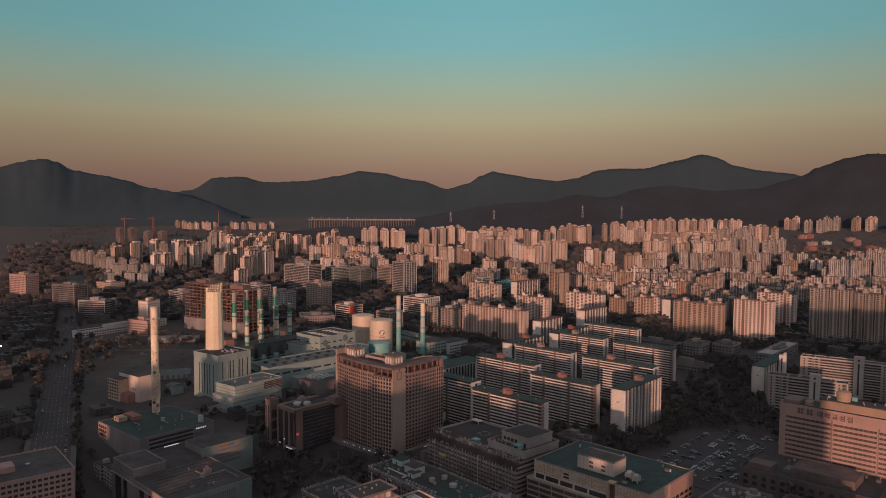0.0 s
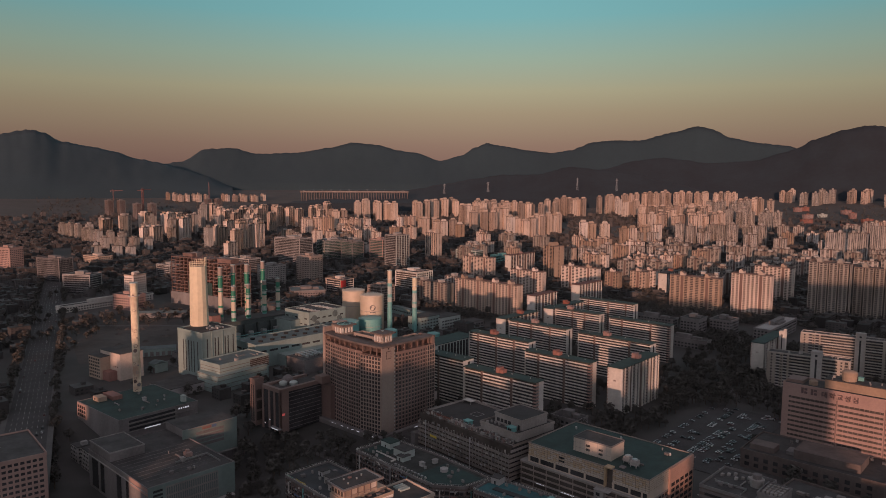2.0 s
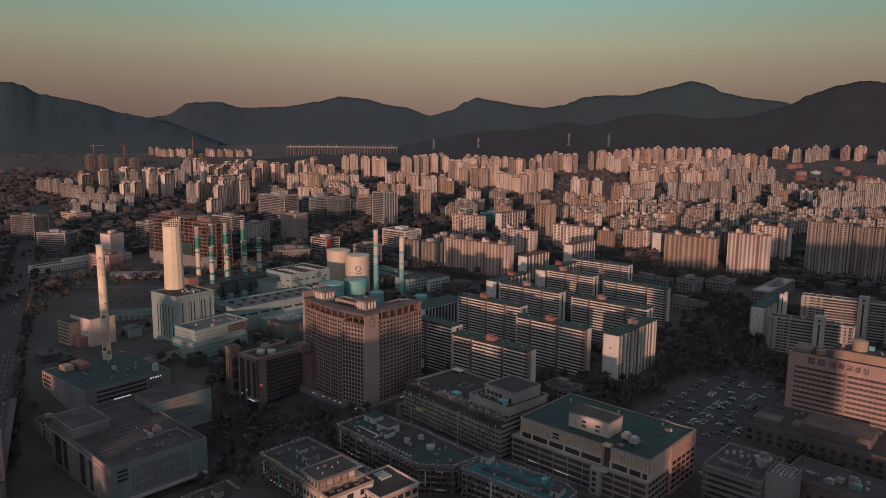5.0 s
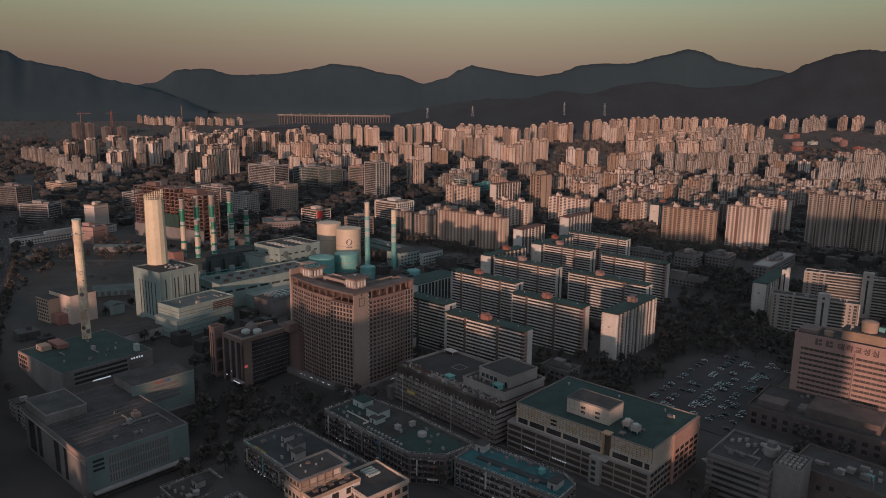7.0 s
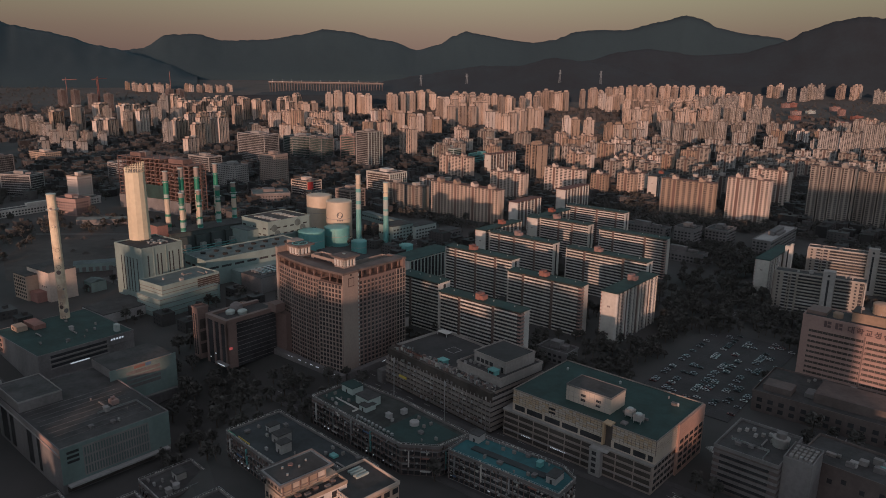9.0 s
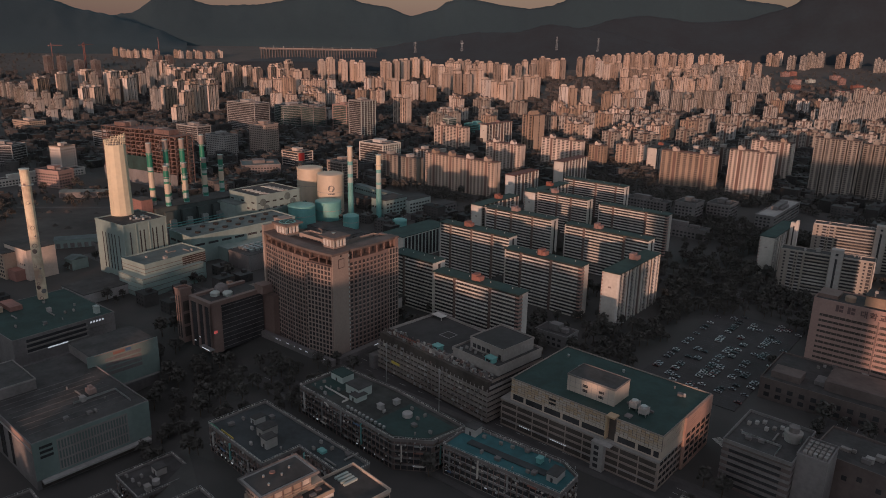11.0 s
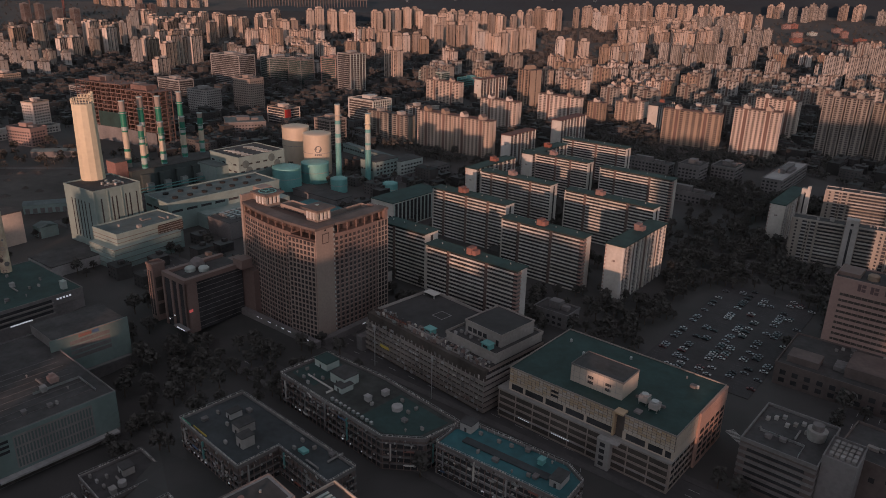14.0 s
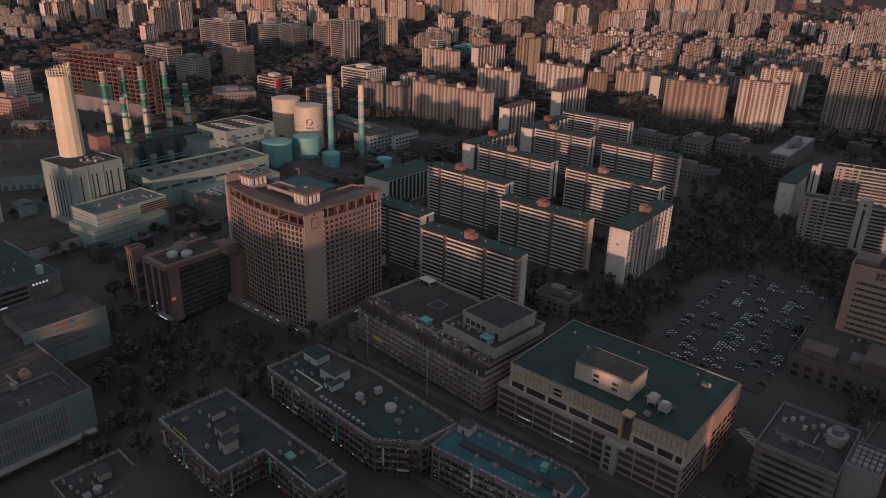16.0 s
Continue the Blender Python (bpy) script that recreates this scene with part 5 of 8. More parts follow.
# ---- dark glass office with roof domes ----
def glass_office():
    t = thing("glass_office", "dark glass office with granite frame and two white roof domes", "office block", -168, 571, GRID)
    part("glass_body", Shape().box(0.6, 23.4, 0.6, 41, 0, 32.4), GLASS, t)
    for u in (0, 8.5, 15.5, 22.6):
        part("granite_pier", Shape().box(u, u + 2.0, 0, 1.6, 0, 33), BROWN, t)
    part("frame_top", Shape().box(0, 24.6, 0, 3, 32, 35).box(21.6, 24.6, 3, 42, 32, 35).box(0, 3, 3, 42, 32, 35), BROWN, t)
    part("corner_panel", Shape().box(22.4, 24.6, 0, 8, 0, 33), BROWN, t)
    part("roof", Shape().box(3, 21.6, 3, 42, 32.6, 33.2), DARKROOF, t)
    for k in range(10):
        part("glazing_bar", Shape().box(23.4, 23.6, 8, 41, 2 + 3.1 * k, 2.25 + 3.1 * k), DIM, t)
    for u, v in ((9, 14), (14.5, 20)):
        part("dome_base", Shape().tube(u, v, 3.1, 3.3, 33.2, 35.2, 20, dome=1.2), WHITE, t, "white oval roof dome")
    part("mesh_dome", Shape().tube(5.5, 21, 4.6, 4.8, 33.2, 35, 18, dome=4.4), DIM, t, "dark round mesh dome")
    tw = part("service_tower", Shape().box(-13, -6, -2, 6, 0, 36.5), BROWN, t)
    for u in (-12.2, -9.4):
        part("slit", Shape().pane("f", -2, u, u + 1.5, 3, 33), GLASS, tw)
    for k in range(3):
        part("slit_window", Shape().pane("r", -6, -1, 5, 4 + 9 * k, 11 + 9 * k), GLASSB, tw)
    part("tower_rim", ring(Shape(), -13.4, -5.6, -2.4, 6.4, 36.5, 38, 0.5), BROWN, tw)
    part("back_block", Shape().box(2, 34, 42, 54, 0, 31), BROWN, t)
    part("back_house", Shape().box(22, 31, 36, 44, 33, 39), BROWN, t)
    part("canopy", Shape().box(14, 27, -3.5, 0, 4, 4.6), DIM, t)
    part("lit_sign", Shape().pane("f", -3.5, 17.5, 25.5, 4.0, 4.8), SIGNLIT, t, "lit white entrance sign")
    part("lit_sign", Shape().pane("f", 0, 9.4, 11, 8, 8.9), SIGNLIT, t)
    part("lit_sign", Shape().pane("f", 0, 3.4, 5, 4, 4.8), SIGNLIT, t)
    part("red_sign", Shape().pane("r", 24.6, 1.5, 4, 14, 15.8), SIGNRED, t, "small glowing red sign")
    plot(*local(-168, 571, GRID, 12, 22), 34)


glass_office()


# ---- blocks along the avenue ----
def low_white_block():
    t = thing("retail_block", "low grey retail block with dull teal end wall", "retail block", -263, 487, -40)
    L, D, h = 91, 58, 11.9
    part("wall", Shape().box(0, L, 0, D, -14.2, h - 0.8), DIM, t)
    part("roof", Shape().box(0.6, L - 0.6, 0.6, D - 0.6, h - 0.8, h - 0.5), DARKROOF, t, "large stained flat roof")
    clutter(t, 38, 84, 6, 50, h - 0.5, 33, 8)
    part("parapet", ring(Shape(), -0.2, L + 0.2, -0.2, D + 0.2, h - 0.9, h, 0.5), DIM, t)
    part("end_wall", Shape().box(L + 0.2, L + 0.6, 0, D, -8.5, h - 0.2), TEALWALL, t, "dull teal clad end wall")
    part("window_field", Shape().pane("r", L + 0.6, 11, 46, -7.2, 9.6, 0.1), MID, t, "dim window field")
    strip = Shape().pane("r", 0, 0, 0.75, 0, 4.3, 0.06).mesh("field_window", PLANTROOF)
    for z in (-6.6, -1.2, 4.3):
        for k in range(24):
            part("field_window", strip, None, t, at=(L + 0.7, 11.6 + 1.43 * k, z))
    part("entrance_canopy", Shape().box(L + 0.6, L + 4.0, 2, D - 2, -9.6, -8.6), GREY, t)
    part("shop_front", Shape().pane("r", L, 2, D - 2, -13.6, -9.8, 0.1), GLASSB, t)
    for k in range(3):
        part("end_window", Shape().pane("r", L + 0.6, 3, 9, 2.4 + 2.6 * k, 3.8 + 2.6 * k), GLASS, t)
    for a, b in ((6, 16), (20, 26), (46, 53), (60, 64)):
        part("opening", Shape().pane("f", 0, a, b, -12, 8.6), GLASS, t)
    part("rose_panel", Shape().pane("f", 0, 66, L, 6.6, h - 0.4, 0.25), ROSE, t, "rose tiled parapet panel")
    part("cornice", Shape().box(-0.4, L, -0.8, -0.2, h - 3.6, h - 3.1), GREY, t)
    box = part("roof_box", Shape().box(0.6, 34, 1, 24, h - 0.5, h + 5.2), DIM, t, "plain grey rooftop hall")
    part("box_roof", Shape().box(1, 33.6, 1.4, 23.6, h + 5.2, h + 5.5), DARKROOF, box)
    part("box_rim", ring(Shape(), 0.4, 34.2, 0.8, 24.2, h + 5.0, h + 5.9, 0.4), MID, box)
    part("roof_plant", Shape().box(57, 62, 40, 44, h - 0.5, h + 2.2).box(58, 60, 41, 43, h + 2.2, h + 3.6), ROSE, t, "reddish roof plant")
    for k in range(9):
        part("roof_seam", Shape().box(36 + 5.6 * k, 36.15 + 5.6 * k, 3, 52, h - 0.5, h - 0.38), DIM, t)
    part("guard_rail", Shape().box(66, 66.1, 30, 52, h - 0.5, h + 0.8).box(66, 84, 52, 52.1, h - 0.5, h + 0.8), STEEL, t)
    plot(*local(-263, 487, -40, 45, 28), 56)
    # white annex behind
    a = thing("retail_annex", "dull teal annex with louvred front and coloured sign", "retail block", -228, 530, -40)
    part("wall", Shape().box(0, 30, 0, 40, -14.2, 17), DIM, a)
    part("front", Shape().box(30, 30.6, -2, 41, -6, 18), TEALWALL, a, "dull teal clad front")
    part("roof", Shape().box(0.3, 29.7, 0.3, 39.7, 17, 17.3), DARKROOF, a)
    for k in range(4):
        part("louvre", Shape().pane("r", 30.6, 8, 30, 3.0 + 3 * k, 5.1 + 3 * k), DIM, a)
    part("canopy", Shape().box(30.6, 33, 0, 40, -5.6, -5.0), DIM, a)
    part("sign_bar", Shape().pane("r", 30.6, 13, 20, 15.2, 17.0, 0.25), BRICK, a, "faded red sign")
    part("sign_bar", Shape().pane("r", 30.6, 20.6, 24, 15.2, 17.0, 0.25), SIGNBLUE, a)
    part("sign_lamp_row", Shape().pane("r", 30.6, 2, 38, 17.6, 17.9, 0.3), ROSE, a)
    plot(*local(-228, 530, -40, 15, 20), 26)


low_white_block()


def green_hall():
    t = thing("market_hall", "long grey market hall with green flat roof and louvred galleries", "market hall", -327, 584, -37)
    L, D, h = 72, 66, 13
    part("wall", Shape().box(0, L, 0, D, -14.2, h - 0.6), DIM, t)
    part("roof", Shape().box(0.5, L - 0.5, 0.5, D - 0.5, h - 0.6, h - 0.3), GREENROOF, t, "dark green coated flat roof")
    clutter(t, 6, L - 8, 6, D - 8, h - 0.3, 34, 12)
    part("parapet", ring(Shape(), -0.2, L + 0.2, -0.2, D + 0.2, h - 0.8, h, 0.5), DIM, t)
    for k in range(3):
        part("gallery", Shape().pane("r", L, 8, 46, 2.0 + 3.4 * k, 3.9 + 3.4 * k), GLASS, t)
        part("sill", Shape().box(L, L + 0.5, 7, 47, 1.2 + 3.4 * k, 1.9 + 3.4 * k), MID, t)
    part("rose_end", Shape().box(-0.2, 16, -0.5, 0, 0.5, h - 0.5), ROSE, t, "rose tiled corner front")
    for f in range(3):
        for k in range(4):
            part("window", Shape().pane("f", -0.5, 1.2 + 3.7 * k, 4.0 + 3.7 * k, 1.6 + 3.5 * f, 3.9 + 3.5 * f), GLASS, t)
    for k in range(5):
        part("sign_dot", Shape().pane("r", L, 49 + 2 * k, 50.2 + 2 * k, 9.4, 10.6, 0.2), SIGNLIT, t, "lit white sign letter shape")
    part("sign_bar", Shape().pane("r", L, 46, 64, 5.4, 6.4, 0.2), DIM, t)
    part("sign_bar", Shape().pane("r", L, 20, 33, 1.2, 1.9, 0.6), SIGNLIT, t)
    c = part("roof_cabin", Shape().box(6, 16, 10, 17, h - 0.3, h + 3.4), CREAM, t, "small cream roof cabin")
    part("cabin_window", Shape().pane("f", 10, 8, 10, h + 0.6, h + 2.2), GLASS, c)
    part("roof_shed", Shape().box(2, 20, 20, 28, h - 0.3, h + 3.0), BRICK, t)
    part("roof_mast", Shape().box(L - 9, L - 5, D - 10, D - 7, h - 0.3, h + 5), WHITE, t)
    plot(*local(-327, 584, -37, 36, 33), 52)


green_hall()

for bx, by, L, D, h, m, lab in ((-383, 700, 22, 20, 22, CREAM, "cream plastered block with dark lattice windows"), (-374, 706, 36, 24, 26, CREAM, "plain cream block with few openings")):
    t = thing("office_block", lab, "office block", bx, by, -33)
    part("wall", Shape().box(0, L, 0, D, 0, h), m, t)
    part("roof", Shape().box(-0.2, L + 0.2, -0.2, D + 0.2, h, h + 0.5), DARKROOF, t)
    if L < 30:
        for f in range(6):
            for k in range(6):
                part("window", Shape().pane("f", 0, 1 + 3.4 * k, 3 + 3.4 * k, 2 + 3.3 * f, 3.9 + 3.3 * f), GLASS, t)
    else:
        for k in range(3):
            part("window", Shape().pane("f", 0, 24 + 3 * k, 25.2 + 3 * k, 12, 13.4), GLASS, t)
        part("brick_step", Shape().box(8, 30, -8, 0, 0, 9), BRICK, t)
    plot(bx + 10, by + 5, 24)


def orange_block():
    t = thing("office_block", "rose tiled block with square windows and dark roof deck", "office block", -296, 398, 44)
    part("wall", Shape().box(0, 52, 0, 52, -14.2, 29), ROSE, t)
    part("roof", Shape().box(0.4, 51.6, 0.4, 51.6, 29, 29.3), DARKROOF, t)
    part("parapet", ring(Shape(), -0.3, 52.3, -0.3, 52.3, 28.6, 30.2, 0.5), ROSE, t)
    window_set(t, "f", 0, [1.5 + 3.3 * k for k in range(15)], [2 + 3.4 * f for f in range(7, -1, -1)], 2.2, 1.6, GLASS, 45)
    part("roof_house", Shape().box(4, 22, 18, 30, 29.3, 33), ROSE, t)
    window_set(t, "r", 52, [1.5 + 3.3 * k for k in range(15)], [2 + 3.4 * f for f in range(7, -1, -1)], 2.2, 1.6, GLASS, 0)
    part("dish", Shape().tube(30, 24, 0.3, 1.6, 29.3, 31, 12), WHITE, t)
    plot(-280, 430, 36)


orange_block()

# ---- heat and power plant ----
def round_mark(parent, r, a0, z, size, mat, hollow=0.0):
    """A painted spot or ring laid on a round shaft."""
    s, n = Shape(), 14
    if hollow:
        for q in (1.0, hollow):
            s.v += [((r + 0.05) * math.cos(a0 + size * q * math.cos(k * math.tau / n) / r), (r + 0.05) * math.sin(a0 + size * q * math.cos(k * math.tau / n) / r), z + size * q * math.sin(k * math.tau / n)) for k in range(n)]
        s.f += [(k, (k + 1) % n, n + (k + 1) % n, n + k) for k in range(n)]
    else:
        for k in range(11):
            a, e = math.pi * k / 10, size * math.cos(math.pi * k / 10) / r
            s.v += [((r + 0.06) * math.cos(a0 + e), (r + 0.06) * math.sin(a0 + e), z + size * sg * math.sin(a)) for sg in (-1, 1)]
        s.f += [(2 * k, 2 * k + 1, 2 * k + 3, 2 * k + 2) for k in range(10)]
    part("painted_mark", s, mat, parent)


def stack_block():
    t = thing("boiler_house", "white boiler house with dark slots under a broad pale stack", "boiler house", -299.5, 717, -34)
    L, D, h = 41, 40, 46
    part("wall", Shape().box(0, L, 0, D, 0, h), PLANT, t)
    part("roof", Shape().box(0.5, L - 0.5, 0.5, D - 0.5, h, h + 0.2), DARKROOF, t)
    part("parapet", ring(Shape(), -0.2, L + 0.2, -0.2, D + 0.2, h - 0.4, h + 1.2, 0.5), PLANT, t)
    for u in (9, 13.5, 18, 22.5, 27, 33):
        part("slot", Shape().pane("f", 0, u, u + 1.3, 6, h - 9), GLASS, t)
    for v in (5.5, 14.5, 18, 26, 29.5, 35.5):
        part("slot", Shape().pane("r", L, v, v + 1.1, 14, h - 6), GLASS, t)
    for v in (0, 11, 23, 39):
        part("pilaster", Shape().box(L, L + 0.5, v, v + 0.9, 0, h), PLANT, t)
    for u, v in ((24, 18), (28, 21), (26, 27), (33, 24), (20, 24)):
        part("roof_fan", Shape().tube(u, v, 1.3, 1.3, h + 0.2, h + 2, 12), STEEL, t)
    part("roof_pipe", Shape().box(22, 34, 30, 30.6, h + 0.2, h + 1.6).box(30, 30.6, 16, 30, h + 0.2, h + 1.4), STEEL, t)
    plot(-271, 712, 34)
    s = thing("main_stack", "broad tapering eight-sided pale concrete stack with lattice crown", "chimney", -284.5, 736, 0)
    part("shaft", Shape().tube(0, 0, 10.2, 8.4, 0, 107, 12, 0.26), CHIM, s, "pale eight-sided concrete shaft")
    cr = Shape()
    for k in range(24):
        a = 2 * math.pi * k / 24
        x, y, hh = 8.2 * math.cos(a), 8.2 * math.sin(a), 4.0 + 5.0 * (math.cos(a - 0.3) * 0.5 + 0.5)
        cr.box(x - 0.2, x + 0.2, y - 0.2, y + 0.2, 107, 107 + hh)
    part("lattice_crown", cr, CHIM, s, "slanting open lattice crown")
    for q, z in enumerate((108.5, 110.5, 112.4)):
        r = Shape()
        for k in range(24):
            a, b = 2 * math.pi * k / 24, 2 * math.pi * (k + 1) / 24
            if 107 + 4.0 + 5.0 * (math.cos(a - 0.3) * 0.5 + 0.5) < z:
                continue
            p = [(8.35 * math.cos(a), 8.35 * math.sin(a)), (8.35 * math.cos(b), 8.35 * math.sin(b)), (8.05 * math.cos(b), 8.05 * math.sin(b)), (8.05 * math.cos(a), 8.05 * math.sin(a))]
            r.prism(p, z, z + 0.3)
        part("crown_ring", r, CHIM, s)
    part("flue_cap", Shape().tube(0, 0, 6.0, 6.0, 107, 107.6, 16), DIM, s)
    w = thing("plant_hall", "white stepped plant hall with teal-grey roof", "plant hall", -261, 677, -34)
    part("wall", Shape().box(0, 31, 0, 56, 0, 24), PLANT, w)
    part("lower_step", Shape().box(4, 36, -6, 50, 0, 16), PLANT, w)
    for z in (4, 8, 12, 16):
        # seams below the ledges take the painted recess shade too
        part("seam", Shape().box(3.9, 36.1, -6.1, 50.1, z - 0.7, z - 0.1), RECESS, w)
        part("ledge", Shape().box(3.6, 36.5, -6.5, 50.5, z - 0.1, z + 0.25), PLANT, w)
    for z in (18.5, 21.5):
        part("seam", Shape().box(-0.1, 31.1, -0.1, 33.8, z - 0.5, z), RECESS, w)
    clutter(w, 4, 27, 6, 48, 24.3, 71, 6)
    part("roof", Shape().box(0.5, 30.5, 0.5, 55.5, 24, 24.3), PLANTROOF, w)
    part("parapet", ring(Shape(), -0.2, 31.2, -0.2, 56.2, 23.6, 25.4, 0.5), PLANT, w)
    part("dark_front", Shape().box(31, 31.4, 34, 56, 14, 23.4), GLASSB, w, "dark louvred wall panel")
    for k in range(5):
        part("louvre_bar", Shape().box(31.4, 31.6, 34, 56, 15 + 1.8 * k, 15.3 + 1.8 * k), STEEL, w)
    plot(-240, 690, 34)


stack_block()


def chimney(x, y, top, r, bands, label, base=0.0, mat=WHITE, group=""):
    """A slim chimney of stacked painted lengths; bands: (height, paint) from the foot up."""
    c = thing("chimney", label, "chimney", x, y, 0, base, group)
    z = 0.0
    for hgt, m in bands:
        part("length", Shape().tube(0, 0, r * (1.12 - 0.12 * z / top), r * (1.12 - 0.12 * (z + hgt) / top), z, z + hgt, 16), m, c)
        z += hgt
    part("rim", Shape().tube(0, 0, r * 1.12, r * 1.12, z, z + 0.7, 16), mat, c)
    if top == 92 and mat is WHITE and not group:
        part("top_gallery", Shape().tube(0, 0, r * 1.9, r * 1.9, z - 3.4, z - 3.0, 16), STEEL, c)
    part("gallery", Shape().tube(0, 0, r * 1.5, r * 1.5, z - 11, z - 10.6, 16), STEEL, c)
    plot(x, y, r * 2)
    return c


slim = chimney(-292, 616, 107, 3.1, [(107, SPOT)], "slender mottled cream chimney with rusty patches")
for x, y in ((-301, 840), (-295, 866), (-281, 874), (-271, 905)):
    chimney(x, y, 92, 2.6, [(34, GREY), (3, GREENP), (8, TANKP), (2.5, GREENP), (16, TANKP), (1.5, GREENP), (3.5, WHITE), (14, GREENP), (9.5, BROWNL)], "tall exhaust stack banded green and white", group="banded exhaust stacks")
for x, y in ((-285, 838), (-274, 858), (-264, 888), (-254, 912)):
    chimney(x, y, 70, 2.6, [(31, TEALP), (2.5, GREENP), (6, WHITE), (2.5, GREENP), (10.5, TANKP), (2, GREENP), (3, WHITE), (8, GREENP), (4.5, BROWNL)], "shorter exhaust stack banded green and white", group="banded exhaust stacks")
chimney(-113, 926, 80, 2.9, [(40, TEALP), (6, WHITE), (4, TEALP), (10, WHITE), (4, TEALP), (16, TANKP)], "slim teal and cream boiler chimney")
chimney(-81.5, 928, 71, 2.9, [(33, TEALP), (5, WHITE), (2.5, TEALP), (11, WHITE), (3.5, TEALP), (16, CHIM)], "slim teal and cream boiler chimney")

for z, a, size, mat, hollow in ((97, -0.25, 0.9, BROWN, 0), (84, -0.1, 1.2, BROWN, 0.8), (83.5, 0.25, 0.5, DIM, 0), (66, 0.1, 1.5, BROWN, 0.84), (60, 0.4, 0.6, DIM, 0), (53, 0.0, 1.6, BROWN, 0.82), (49, -0.15, 1.7, BROWN, 0), (38, -0.5, 1.2, BROWN, 0.75), (36, 0.45, 0.7, DIM, 0), (30, 0.2, 1.2, GREY, 0.7), (25, -0.3, 1.1, BROWN, 0.7), (22, -0.45, 1.6, LOGGIA, 0), (19, 0.5, 1.7, DIM, 0), (14, -0.1, 1.3, BROWN, 0.7), (11, 0.3, 1.8, DIM, 0), (9, -0.5, 1.5, LOGGIA, 0)):
    round_mark(slim, 3.1 * (1.12 - 0.12 * z / 107) * 1.005, -1.15 + a, z, size, mat, hollow)

waste = thing("waste_ground", "bare brown waste ground beside the plant", "ground", 0, 0, z=0.02, kind="structure")
part("soil", Shape().prism([(-322, 742), (-300, 800), (-318, 962), (-505, 945), (-470, 820), (-420, 745)], -0.4, 0.03), SOIL, waste)
part("track", Shape().prism([(-322, 948), (-318, 956), (-505, 938), (-500, 930)], -0.3, 0.08), PAVING, waste)
plot(-400, 870, 85)
plot(-350, 780, 55)
for x, y, L, D, h, a, m, r, lab in ((-372, 776, 40, 15, 8, 22, PLANT, PLANTROOF, "low plant shed with pale gable"), (-333, 722, 12, 14, 9, -34, PLANT, PLANTROOF, "small open shelter on posts"), (-480, 985, 70, 16, 7, 12, DIM, PLANTROOF, "long low dark shed")):
    t = thing("plant_shed", lab, "shed", x, y, a)
    part("wall", Shape().box(0, L, 0, D, 0, h), m, t)
    rf = Shape()
    rf.v += [(-0.4, -0.5, h), (L + 0.4, -0.5, h), (L + 0.4, D / 2, h + 2.2), (-0.4, D / 2, h + 2.2), (L + 0.4, D + 0.5, h), (-0.4, D + 0.5, h)]
    rf.f += [(0, 1, 2, 3), (3, 2, 4, 5), (0, 5, 4, 1), (1, 4, 2), (0, 3, 5)]
    part("roof", rf, r, t)
    for k in range(int(L / 6)):
        part("door", Shape().pane("f", 0, 1.5 + 6 * k, 5 + 6 * k, 0.3, h * 0.6), DIM, t)
rn = random.Random(41)
for k in range(16):
    heap = thing("spoil_heap", "low heap of brown spoil", "heap", rn.uniform(-470, -340), rn.uniform(800, 930), rn.uniform(0, 180), 0.03, "spoil heaps")
    part("mound", Shape().tube(0, 0, rn.uniform(3, 6), rn.uniform(1, 2), -0.2, rn.uniform(1, 2.4), 9, dome=0.5), SOIL, heap)

t = thing("heat_recovery_unit", "long dark plant hall at the feet of the banded stacks", "plant hall", -318, 846, 51.5)
part("hall", Shape().box(-2, 96, -35, -6, 0, 29), DARKCLAD, t)
part("hall_roof", Shape().box(-2.4, 96.4, -35.4, -5.6, 29, 29.5), DARKROOF, t)
for k in range(5):
    part("boiler_casing", Shape().box(6 + 18 * k, 18 + 18 * k, -39, -35, 0, 25), DARKCLAD, t)
    part("duct", Shape().box(9 + 18 * k, 15 + 18 * k, -43, -39, 8, 17), STEEL, t)
part("pipe_rack", Shape().box(-2, 96, -46, -45, 11, 12).box(-2, 96, -46, -45, 14, 14.6), TEALP, t)
part("brick_house", Shape().box(-14, -2.4, -30, -13, 0, 39), BRICK, t, "red brick house")
part("brick_house_roof", Shape().box(-14.3, -2.1, -30.3, -12.7, 39, 39.5), DARKROOF, t)
plot(-270, 875, 50)


